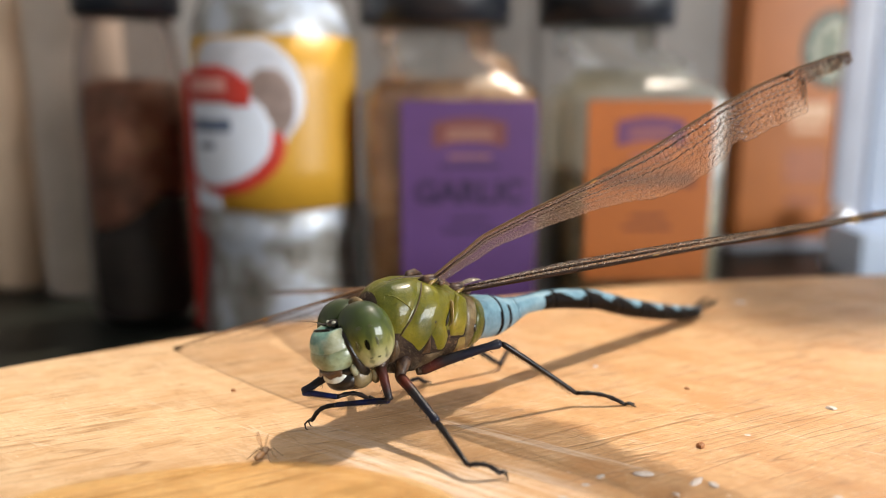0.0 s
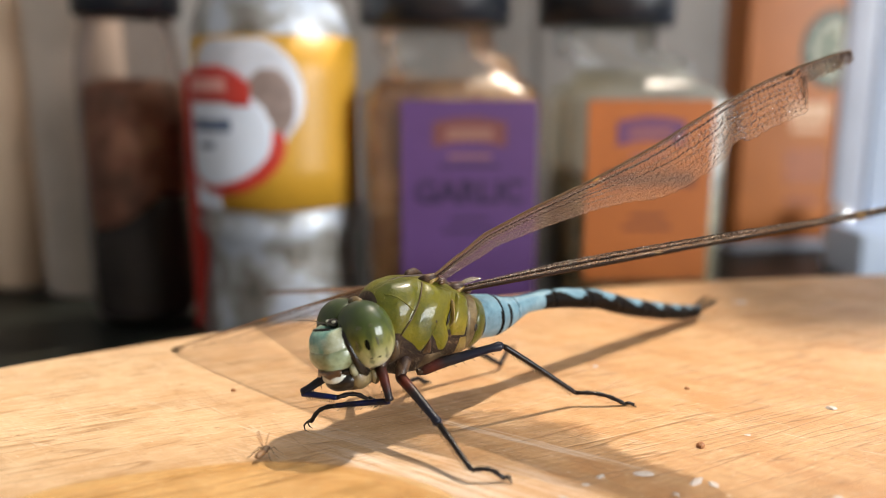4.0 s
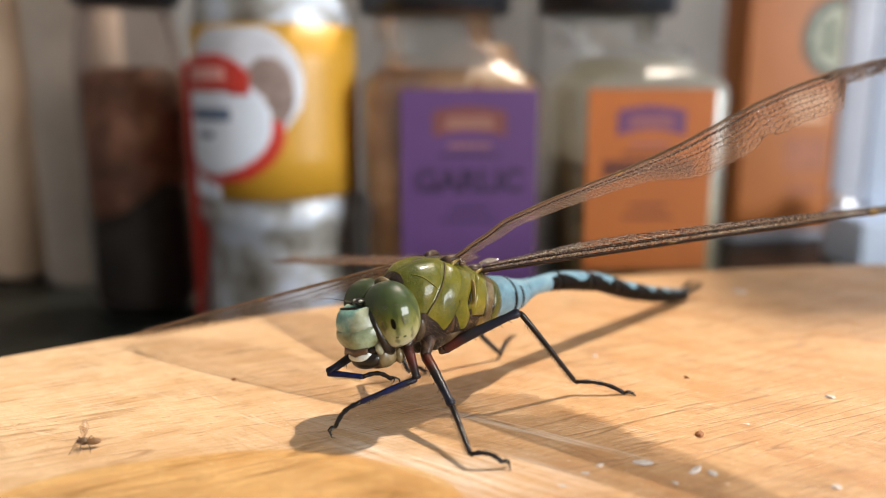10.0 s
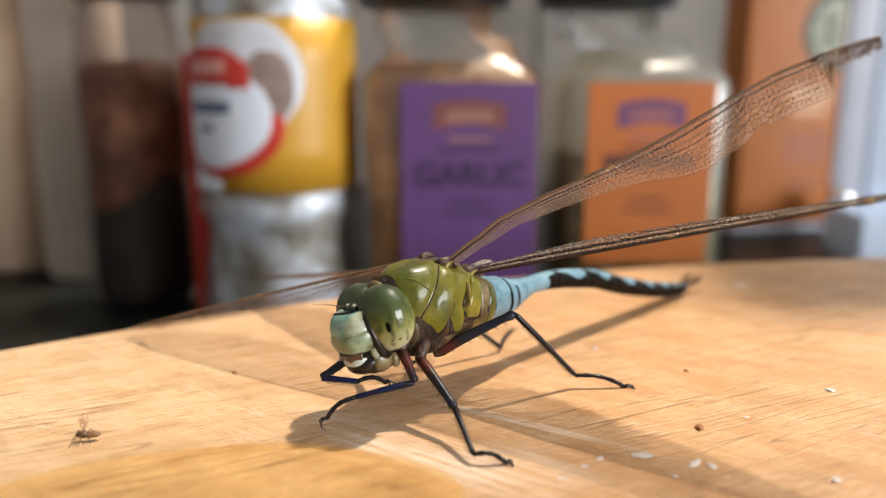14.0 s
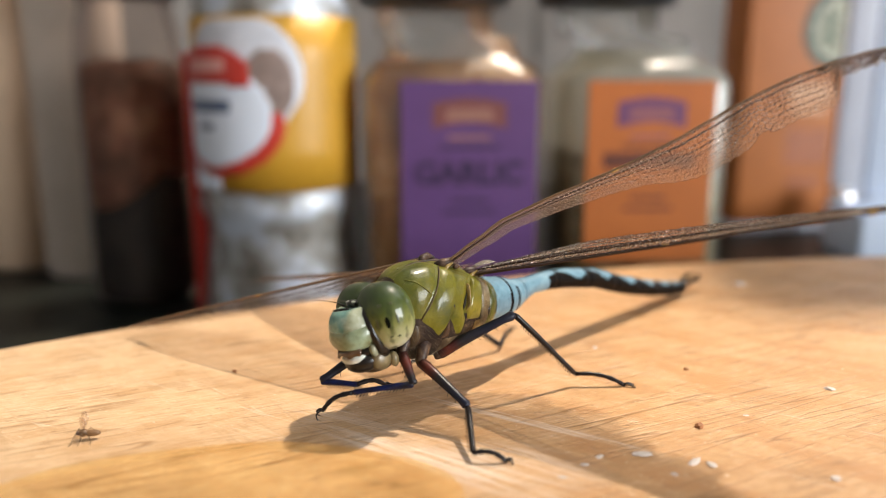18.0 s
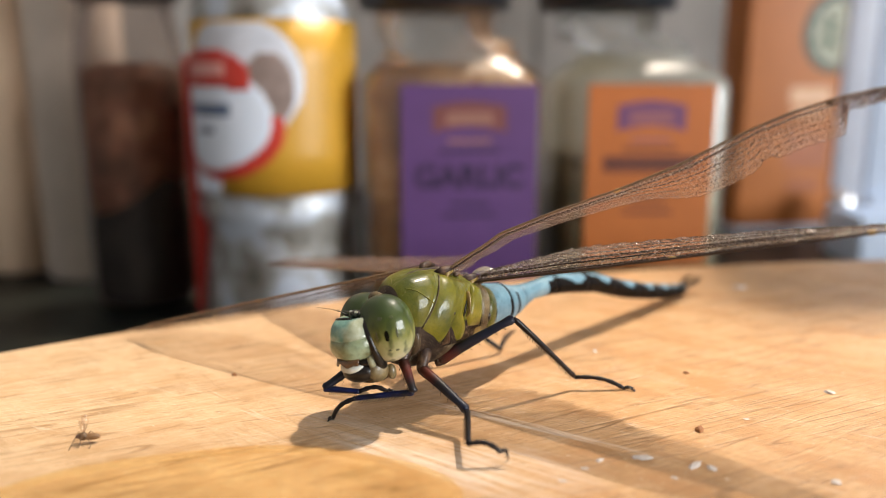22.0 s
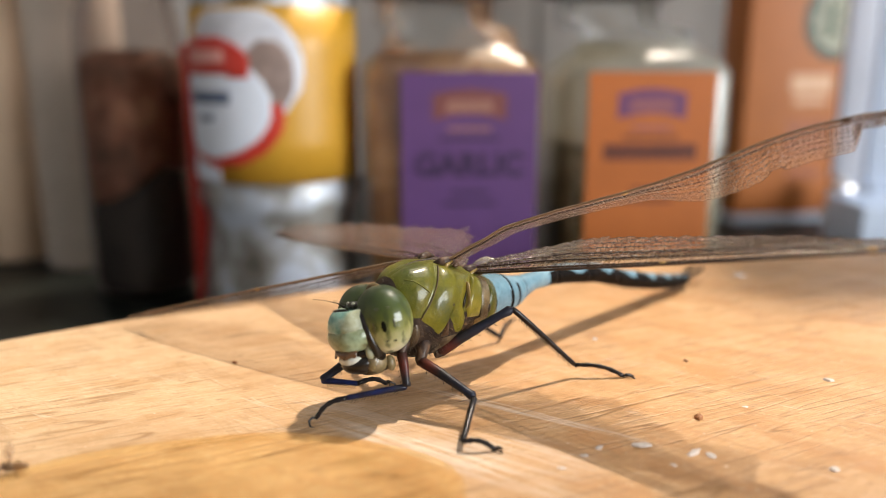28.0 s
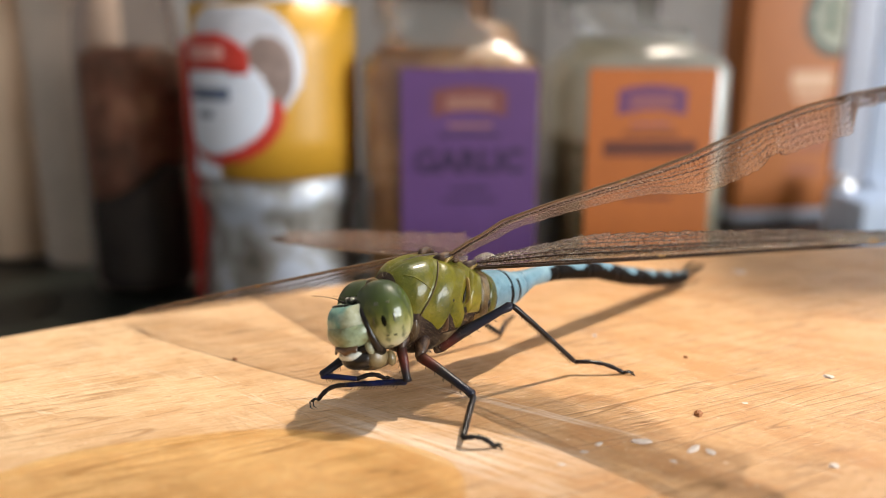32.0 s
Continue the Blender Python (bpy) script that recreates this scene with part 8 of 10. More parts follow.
    walk(LEGS["right_fore"][1], [
        (0, mm(2.50, -4.00, 4.15, -0.0, 2.8, 129.9)), (6.2, mm(2.50, -4.00, 4.15, -0.0, 2.8, 129.9)), (6.3, mm(3.40, -2.11, 5.85, 18.4, 49.9, 167.0)),
        (6.4, mm(3.14, -0.24, 7.77, 102.5, 52.5, -94.7)), (6.45, mm(3.40, -2.11, 5.85, 18.4, 49.9, 167.0)), (6.5, mm(2.50, -4.00, 4.15, 0.0, 2.8, 129.9)),
        (6.55, mm(3.40, -2.55, 5.88, 18.0, 47.8, 167.8)), (6.6, mm(3.35, -1.04, 7.78, 95.6, 52.1, -99.4)), (6.66, mm(3.40, -2.55, 5.88, 18.0, 47.8, 167.8)),
        (6.72, mm(2.50, -4.00, 4.15, 0.0, 2.8, 129.9)), (6.9, mm(2.50, -4.00, 4.15, 0.0, 2.8, 129.9)), (6.95, mm(3.09, -3.56, 5.23, -7.6, 15.3, 84.4)),
        (7, mm(3.42, -3.07, 6.38, -22.5, 18.4, 35.8)), (7.06, mm(3.09, -3.56, 5.23, -7.6, 15.3, 84.4)), (7.12, mm(2.50, -4.00, 4.15, -0.0, 2.8, 129.9)),
        (7.45, mm(2.50, -4.00, 4.15, -0.0, 2.8, 129.9)), (7.525, mm(3.19, -3.10, 5.25, -7.1, 14.2, 84.5)), (7.6, mm(3.49, -2.15, 6.47, -20.8, 17.0, 36.4)),
        (7.66, mm(3.19, -3.10, 5.25, -7.1, 14.2, 84.5)), (7.72, mm(2.50, -4.00, 4.15, 0.0, 2.8, 129.9)), (8.15, mm(2.50, -4.00, 4.15, 0.0, 2.8, 129.9)),
        (8.225, mm(3.20, -3.01, 5.23, -6.8, 13.5, 84.5)), (8.3, mm(3.48, -1.98, 6.44, -19.7, 16.1, 36.8)), (8.36, mm(3.20, -3.01, 5.23, -6.8, 13.5, 84.5)),
        (8.42, mm(2.50, -4.00, 4.15, -0.0, 2.8, 129.9)), (8.47, mm(3.05, -3.18, 4.88, -6.7, 13.3, 84.5)), (8.52, mm(3.37, -2.32, 5.69, -19.4, 15.8, 36.9)),
        (8.61, mm(3.05, -3.18, 4.88, -6.7, 13.3, 84.5)), (8.7, mm(2.50, -4.00, 4.15, -0.0, 2.8, 129.9)), (22.05, mm(2.50, -4.00, 4.15, -0.0, 2.8, 129.9)),
        (22.175, mm(3.47, -2.77, 6.61, 18.0, 49.5, 166.6)), (22.3, mm(3.07, -1.42, 9.16, 101.3, 53.0, -96.1)), (22.4, mm(3.47, -2.77, 6.61, 18.0, 49.5, 166.6)),
        (22.5, mm(2.50, -4.00, 4.15, 0.0, 2.8, 129.9)), (22.68, mm(2.50, -4.00, 4.15, 0.0, 2.8, 129.9)), (22.75, mm(3.45, -3.04, 6.74, 18.1, 49.8, 166.4)),
        (22.82, mm(3.02, -1.90, 9.39, 102.3, 53.1, -95.3)), (22.885, mm(3.45, -3.04, 6.74, 18.1, 49.8, 166.4)), (22.95, mm(2.50, -4.00, 4.15, -0.0, 2.8, 129.9)),
        (23.3, mm(2.50, -4.00, 4.15, -0.0, 2.8, 129.9)), (23.375, mm(3.44, -2.98, 6.42, 18.1, 49.7, 166.4)), (23.45, mm(3.23, -1.82, 8.79, 102.2, 53.1, -95.5)),
        (23.6, mm(2.98, -2.90, 9.40, 102.7, 52.9, -94.9)), (23.675, mm(3.35, -3.59, 6.75, 18.1, 49.9, 166.5)), (23.75, mm(2.50, -4.00, 4.15, -0.1, 2.8, 129.9)),
        (32, mm(2.50, -4.00, 4.15, -0.1, 2.8, 129.9)),
    ])
    walk(LEGS["right_fore"][2], [
        (0, mm(-0.01, -1.00, 3.96, 0.0, 14.0, 180.0)), (6.2, mm(-0.01, -1.00, 3.96, 0.0, 14.0, 180.0)), (6.3, mm(0.95, -1.54, 2.86, -18.9, 22.8, 124.6)),
        (6.4, mm(2.94, -2.62, 4.67, -37.1, 13.1, 69.6)), (6.45, mm(0.95, -1.54, 2.86, -18.9, 22.8, 124.6)), (6.5, mm(-0.01, -1.00, 3.96, -0.0, 14.0, -180.0)),
        (6.55, mm(0.83, -1.99, 2.98, -20.3, 24.9, 123.6)), (6.6, mm(2.96, -3.42, 4.69, -41.1, 14.8, 66.9)), (6.66, mm(0.83, -1.99, 2.98, -20.3, 24.9, 123.6)),
        (6.72, mm(-0.01, -1.00, 3.96, -0.0, 14.0, 180.0)), (6.9, mm(-0.01, -1.00, 3.96, -0.0, 14.0, 180.0)), (6.95, mm(3.46, 0.20, 4.20, 5.0, 33.6, -167.8)),
        (7, mm(6.43, -0.89, 5.15, 18.2, 51.3, -148.6)), (7.06, mm(3.46, 0.20, 4.20, 5.0, 33.6, -167.8)), (7.12, mm(-0.01, -1.00, 3.96, -0.0, 14.0, 180.0)),
        (7.45, mm(-0.01, -1.00, 3.96, -0.0, 14.0, 180.0)), (7.525, mm(3.55, 0.68, 4.29, 5.2, 34.3, -167.6)), (7.6, mm(6.50, 0.08, 5.32, 19.3, 52.6, -147.5)),
        (7.66, mm(3.55, 0.68, 4.29, 5.2, 34.3, -167.6)), (7.72, mm(-0.01, -1.00, 3.96, -0.0, 14.0, 180.0)), (8.15, mm(-0.01, -1.00, 3.96, -0.0, 14.0, 180.0)),
        (8.225, mm(3.56, 0.78, 4.32, 5.3, 34.6, -167.4)), (8.3, mm(6.50, 0.28, 5.35, 19.8, 53.0, -146.8)), (8.36, mm(3.56, 0.78, 4.32, 5.3, 34.6, -167.4)),
        (8.42, mm(-0.01, -1.00, 3.96, -0.0, 14.0, 180.0)), (8.47, mm(3.41, 0.62, 3.98, 5.2, 35.0, -167.6)), (8.52, mm(6.38, -0.05, 4.62, 20.0, 54.0, -146.9)),
        (8.61, mm(3.41, 0.62, 3.98, 5.2, 35.0, -167.6)), (8.7, mm(-0.01, -1.00, 3.96, -0.0, 14.0, 180.0)), (22.05, mm(-0.01, -1.00, 3.96, -0.0, 14.0, 180.0)),
        (22.175, mm(1.00, -2.18, 3.64, -19.7, 22.6, 122.3)), (22.3, mm(2.82, -3.76, 6.03, -37.8, 11.5, 65.5)), (22.4, mm(1.00, -2.18, 3.64, -19.7, 22.6, 122.3)),
        (22.5, mm(-0.01, -1.00, 3.96, -0.0, 14.0, 180.0)), (22.68, mm(-0.01, -1.00, 3.96, -0.0, 14.0, 180.0)), (22.75, mm(0.99, -2.45, 3.75, -19.7, 22.8, 122.5)),
        (22.82, mm(2.80, -4.24, 6.26, -38.0, 11.8, 65.8)), (22.885, mm(0.99, -2.45, 3.75, -19.7, 22.8, 122.5)), (22.95, mm(-0.01, -1.00, 3.96, -0.0, 14.0, 180.0)),
        (23.3, mm(-0.01, -1.00, 3.96, -0.0, 14.0, 180.0)), (23.375, mm(0.97, -2.39, 3.43, -19.4, 22.2, 122.4)), (23.45, mm(3.01, -4.16, 5.66, -37.1, 11.1, 65.8)),
        (23.6, mm(2.78, -5.25, 6.27, -37.0, 12.3, 66.3)), (23.675, mm(0.90, -3.00, 3.75, -18.4, 23.0, 122.8)), (23.75, mm(-0.01, -1.00, 3.96, 1.3, 14.0, 180.0)),
        (32, mm(-0.01, -1.00, 3.96, 1.3, 14.0, 180.0)),
    ])
    walk(LEGS["left_mid"][0], [
        (0, mm(-5.00, 3.60, 6.40, 0.0, 23.7, 87.1)), (1.5, mm(-5.00, 3.60, 6.40, 0.2, 24.7, 87.7)), (2, mm(-5.00, 3.60, 6.40, 1.7, 26.8, 91.0)),
        (2.5, mm(-5.00, 3.60, 6.40, 0.7, 25.6, 88.9)), (5.5, mm(-5.00, 3.60, 6.40, 0.5, 25.0, 88.2)), (6, mm(-5.00, 3.60, 6.40, -0.4, 23.9, 86.0)),
        (6.3, mm(-5.00, 3.60, 6.40, -0.4, 23.9, 86.0)), (6.5, mm(-5.00, 3.60, 6.40, -5.3, 26.6, 74.6)), (6.65, mm(-5.00, 3.60, 6.40, -8.6, 29.7, 67.7)),
        (6.8, mm(-5.00, 3.60, 6.40, -10.5, 31.4, 63.9)), (7, mm(-5.00, 3.60, 6.40, -10.5, 31.4, 63.9)), (7.5, mm(-5.00, 3.60, 6.40, -9.3, 27.2, 66.3)),
        (8, mm(-5.00, 3.60, 6.40, -8.2, 29.0, 68.7)), (8.5, mm(-5.00, 3.60, 6.40, -8.2, 25.9, 68.8)), (9, mm(-5.00, 3.60, 6.40, -7.6, 27.7, 70.0)),
        (9.5, mm(-5.00, 3.60, 6.40, -7.5, 26.2, 70.4)), (10, mm(-5.00, 3.60, 6.40, -7.1, 27.1, 71.2)), (10.5, mm(-5.00, 3.60, 6.40, -7.8, 23.2, 69.5)),
        (11, mm(-5.00, 3.60, 6.40, -7.5, 24.0, 70.3)), (11.5, mm(-5.00, 3.60, 6.40, -6.3, 26.4, 73.1)), (12.5, mm(-5.00, 3.60, 6.40, -6.2, 26.0, 73.3)),
        (13, mm(-5.00, 3.60, 6.40, -4.9, 26.3, 76.4)), (13.5, mm(-5.00, 3.60, 6.40, -5.6, 25.0, 74.6)), (14, mm(-5.00, 3.60, 6.40, -3.8, 25.6, 78.8)),
        (14.5, mm(-5.00, 3.60, 6.40, 4.1, 28.4, 96.2)), (16.5, mm(-5.00, 3.60, 6.40, 4.6, 28.4, 97.1)), (17, mm(-5.00, 3.60, 6.40, 1.9, 25.4, 91.1)),
        (17.5, mm(-5.00, 3.60, 6.40, 3.1, 26.3, 93.9)), (18.5, mm(-5.00, 3.60, 6.40, 3.3, 26.9, 94.4)), (19.5, mm(-5.00, 3.60, 6.40, 7.7, 31.2, 103.4)),
        (20, mm(-5.00, 3.60, 6.40, 4.7, 28.4, 97.4)), (20.5, mm(-5.00, 3.60, 6.40, 6.5, 29.8, 101.1)), (21, mm(-5.00, 3.60, 6.40, 4.3, 28.4, 96.6)),
        (21.5, mm(-5.00, 3.60, 6.40, 4.7, 27.6, 97.4)), (22, mm(-5.00, 3.60, 6.40, 1.5, 21.9, 89.9)), (22.5, mm(-5.00, 3.60, 6.40, 2.7, 20.2, 93.3)),
        (23, mm(-5.00, 3.60, 6.40, 2.2, 16.8, 91.5)), (23.5, mm(-5.00, 3.60, 6.40, 4.0, 18.3, 97.6)), (24, mm(-5.00, 3.60, 6.40, 1.6, 17.3, 89.8)),
        (24.5, mm(-5.00, 3.60, 6.40, 2.4, 18.1, 92.4)), (25, mm(-5.00, 3.60, 6.40, 4.8, 20.1, 99.7)), (25.5, mm(-5.00, 3.60, 6.40, 4.6, 20.1, 99.2)),
        (27.5, mm(-5.00, 3.60, 6.40, 6.3, 22.4, 103.8)), (28, mm(-5.00, 3.60, 6.40, 5.0, 20.0, 100.2)), (28.5, mm(-5.00, 3.60, 6.40, 5.4, 20.8, 101.4)),
        (29, mm(-5.00, 3.60, 6.40, 4.8, 19.2, 99.5)), (29.5, mm(-5.00, 3.60, 6.40, 5.7, 20.7, 102.2)), (30, mm(-5.00, 3.60, 6.40, 7.7, 23.9, 107.4)),
        (30.5, mm(-5.00, 3.60, 6.40, 5.1, 20.9, 100.6)), (31, mm(-5.00, 3.60, 6.40, 7.1, 23.1, 106.1)), (31.5, mm(-5.00, 3.60, 6.40, 3.8, 23.1, 97.6)),
        (32, mm(-5.00, 3.60, 6.40, 5.7, 23.7, 102.3)),
    ])
    walk(LEGS["left_mid"][1], [
        (0, mm(-4.66, 10.28, 3.47, 0.0, 20.3, 80.1)), (1.5, mm(-4.73, 10.24, 3.35, 0.1, 21.8, 80.4)), (2, mm(-5.11, 10.12, 3.10, 1.2, 25.1, 83.1)),
        (2.5, mm(-4.87, 10.19, 3.24, 0.5, 23.1, 81.3)), (5.5, mm(-4.79, 10.22, 3.31, 0.3, 22.3, 80.9)), (6, mm(-4.54, 10.26, 3.44, -0.5, 20.9, 78.9)),
        (6.3, mm(-4.54, 10.26, 3.44, -0.5, 20.9, 78.9)), (6.5, mm(-3.27, 9.90, 3.13, -5.2, 25.0, 66.7)), (6.65, mm(-2.59, 9.47, 2.78, -8.5, 28.9, 59.4)),
        (6.8, mm(-2.26, 9.20, 2.59, -10.5, 30.7, 55.4)), (7, mm(-2.26, 9.20, 2.59, -10.5, 30.7, 55.4)), (7.5, mm(-2.39, 9.55, 3.06, -9.1, 25.8, 58.4)),
        (8, mm(-2.68, 9.56, 2.86, -8.2, 28.0, 60.5)), (8.5, mm(-2.62, 9.73, 3.21, -7.9, 24.1, 61.0)), (9, mm(-2.79, 9.68, 3.00, -7.5, 26.5, 62.0)),
        (9.5, mm(-2.80, 9.77, 3.17, -7.3, 24.5, 62.5)), (10, mm(-2.91, 9.76, 3.07, -7.0, 25.7, 63.3)), (10.5, mm(-2.65, 9.89, 3.52, -7.4, 20.8, 62.1)),
        (11, mm(-2.74, 9.88, 3.43, -7.2, 21.8, 62.7)), (11.5, mm(-3.10, 9.86, 3.15, -6.2, 25.1, 65.2)), (12.5, mm(-3.12, 9.89, 3.20, -6.1, 24.6, 65.4)),
        (13, mm(-3.45, 9.97, 3.16, -6.2, 24.3, 65.3)), (13.5, mm(-3.24, 9.98, 3.31, -5.5, 23.3, 66.9)), (14, mm(-3.72, 10.06, 3.24, -7.2, 21.8, 62.5)),
        (14.5, mm(-5.70, 9.99, 2.93, -12.6, 21.0, 47.7)), (16.5, mm(-5.79, 9.98, 2.93, -13.1, 19.2, 46.4)), (17, mm(-5.13, 10.20, 3.27, -11.9, 19.8, 50.0)),
        (17.5, mm(-5.44, 10.14, 3.17, -12.5, 20.7, 48.3)), (18, mm(-5.43, 10.11, 3.10, -12.5, 19.0, 48.3)), (18.5, mm(-5.50, 10.10, 3.09, -12.4, 19.8, 48.6)),
        (19, mm(-6.00, 9.91, 2.84, -13.4, 17.8, 45.5)), (19.5, mm(-6.45, 9.68, 2.62, -13.9, 17.8, 43.7)), (20, mm(-5.83, 9.98, 2.93, -13.2, 17.9, 46.0)),
        (20.5, mm(-6.22, 9.82, 2.77, -13.9, 17.8, 44.0)), (21, mm(-5.74, 9.99, 2.93, -13.2, 17.3, 46.2)), (21.5, mm(-5.83, 10.02, 3.01, -13.4, 17.0, 45.3)),
        (22, mm(-4.99, 10.38, 3.67, -13.7, 5.1, 44.1)), (22.5, mm(-5.39, 10.45, 3.88, -15.2, 15.8, 35.8)), (23, mm(-5.18, 10.59, 4.29, -15.0, 18.2, 36.4)),
        (23.5, mm(-5.92, 10.48, 4.11, -16.3, 19.5, 32.4)), (24, mm(-4.97, 10.58, 4.23, -14.0, 18.9, 39.3)), (24.5, mm(-5.29, 10.54, 4.13, -14.6, 19.2, 37.5)),
        (25, mm(-6.15, 10.37, 3.89, -16.1, 18.7, 32.8)), (25.5, mm(-6.10, 10.37, 3.88, -16.0, 18.7, 33.2)), (27.5, mm(-6.61, 10.16, 3.61, -16.7, 16.9, 30.9)),
        (28, mm(-6.22, 10.36, 3.90, -16.3, 18.1, 32.3)), (28.5, mm(-6.35, 10.30, 3.80, -16.5, 17.0, 31.5)), (29, mm(-6.14, 10.41, 4.00, -16.2, 18.1, 32.7)),
        (29.5, mm(-6.45, 10.28, 3.82, -16.7, 17.6, 31.1)), (30, mm(-7.00, 9.98, 3.44, -17.3, 15.0, 28.7)), (30.5, mm(-6.25, 10.31, 3.79, -16.3, 16.8, 32.5)),
        (31, mm(-6.86, 10.06, 3.53, -17.1, 15.9, 29.8)), (31.5, mm(-5.89, 10.26, 3.53, -15.3, 17.8, 35.9)), (32, mm(-6.43, 10.14, 3.47, -16.2, 16.1, 32.9)),
    ])
    walk(LEGS["left_mid"][2], [
        (0, mm(-3.65, 16.07, 1.29, 0.0, 9.6, 138.6)), (1, mm(-3.68, 16.03, 1.18, -0.0, 9.6, 138.4)), (1.5, mm(-3.76, 15.97, 1.02, -0.0, 9.5, 138.3)),
        (2, mm(-4.43, 15.75, 0.44, -0.1, 9.4, 138.1)), (2.5, mm(-4.00, 15.88, 0.78, -0.1, 9.5, 138.2)), (3, mm(-4.03, 15.92, 0.86, -0.1, 9.6, 138.3)),
        (3.5, mm(-4.05, 15.86, 0.73, -0.1, 9.5, 138.1)), (5.5, mm(-3.87, 15.94, 0.94, -0.0, 9.6, 138.3)), (6, mm(-3.41, 16.01, 1.20, 0.0, 9.5, 138.7)),
        (6.3, mm(-3.41, 16.01, 1.20, 0.0, 9.5, 138.7)), (6.5, mm(-1.02, 15.12, 0.48, -0.4, 8.7, 136.3)), (6.65, mm(0.19, 14.20, -0.25, -0.6, 8.2, 134.9)),
        (6.8, mm(0.80, 13.64, -0.61, -0.7, 7.9, 134.1)), (7, mm(0.80, 13.64, -0.61, -0.7, 7.9, 134.1)), (7.5, mm(0.57, 14.35, 0.33, -0.6, 8.5, 134.6)),
        (8, mm(0.05, 14.37, -0.08, -0.6, 8.5, 134.4)), (8.5, mm(0.15, 14.73, 0.66, -0.6, 8.8, 134.8)), (9, mm(-0.15, 14.63, 0.21, -0.6, 8.9, 134.4)),
        (9.5, mm(-0.17, 14.83, 0.57, -0.6, 9.0, 134.4)), (10, mm(-0.37, 14.80, 0.36, -0.6, 9.0, 134.3)), (10.5, mm(0.09, 15.06, 1.29, -0.6, 9.3, 134.5)),
        (11, mm(-0.08, 15.05, 1.10, -0.6, 9.2, 134.5)), (11.5, mm(-0.72, 15.01, 0.49, -0.7, 9.3, 134.2)), (12, mm(-0.82, 15.04, 0.48, -0.7, 9.3, 134.1)),
        (12.5, mm(-0.75, 15.07, 0.59, -0.7, 9.4, 134.1)), (13, mm(-1.07, 15.15, 0.58, -0.7, 9.5, 134.1)), (13.5, mm(-0.98, 15.28, 0.83, -0.7, 9.6, 134.2)),
        (14, mm(-1.04, 15.22, 0.91, -0.7, 9.6, 134.1)), (14.5, mm(-1.76, 14.32, 0.68, -0.7, 9.6, 133.7)), (16.5, mm(-1.72, 14.26, 0.86, -0.7, 9.7, 133.7)),
        (17, mm(-1.35, 14.72, 1.14, -0.7, 9.8, 133.8)), (17.5, mm(-1.54, 14.52, 0.96, -0.7, 9.7, 133.8)), (18, mm(-1.50, 14.53, 1.06, -0.7, 9.8, 133.7)),
        (18.5, mm(-1.60, 14.51, 0.97, -0.7, 9.7, 133.8)), (19, mm(-1.82, 14.16, 0.93, -0.8, 9.7, 133.6)), (19.5, mm(-2.13, 13.80, 0.70, -0.8, 9.6, 133.5)),
        (20, mm(-1.69, 14.26, 1.00, -0.8, 9.7, 133.6)), (20.5, mm(-1.92, 13.96, 0.86, -0.8, 9.7, 133.5)), (21, mm(-1.60, 14.30, 1.06, -0.8, 9.8, 133.6)),
        (21.5, mm(-1.62, 14.28, 1.18, -0.8, 9.8, 133.6)), (22, mm(-0.51, 14.72, 3.12, -0.7, 10.2, 133.9)), (22.5, mm(-0.50, 13.97, 2.17, -0.7, 10.4, 134.1)),
        (23, mm(-0.39, 14.12, 2.33, -0.7, 10.4, 134.2)), (23.5, mm(-0.94, 13.64, 2.02, -0.7, 10.3, 134.1)), (24, mm(-0.38, 14.33, 2.20, -0.6, 10.4, 134.3)),
        (24.5, mm(-0.59, 14.14, 2.07, -0.6, 10.3, 134.3)), (25, mm(-1.17, 13.58, 1.88, -0.7, 10.2, 134.2)), (25.5, mm(-1.13, 13.62, 1.88, -0.7, 10.2, 134.2)),
        (27.5, mm(-1.47, 13.24, 1.79, -0.7, 10.2, 134.1)), (28, mm(-1.19, 13.54, 1.95, -0.7, 10.3, 134.1)), (28.5, mm(-1.25, 13.43, 1.97, -0.7, 10.2, 134.1)),
        (29, mm(-1.13, 13.63, 2.06, -0.7, 10.2, 134.2)), (29.5, mm(-1.33, 13.37, 1.92, -0.7, 10.1, 134.0)), (30, mm(-1.69, 12.88, 1.81, -0.7, 10.2, 133.8)),
        (30.5, mm(-1.20, 13.53, 1.97, -0.7, 10.3, 134.1)), (31, mm(-1.63, 13.05, 1.81, -0.7, 10.1, 133.9)), (31.5, mm(-1.06, 13.75, 1.61, -0.7, 10.1, 134.1)),
        (32, mm(-1.37, 13.41, 1.73, -0.7, 10.2, 134.1)),
    ])
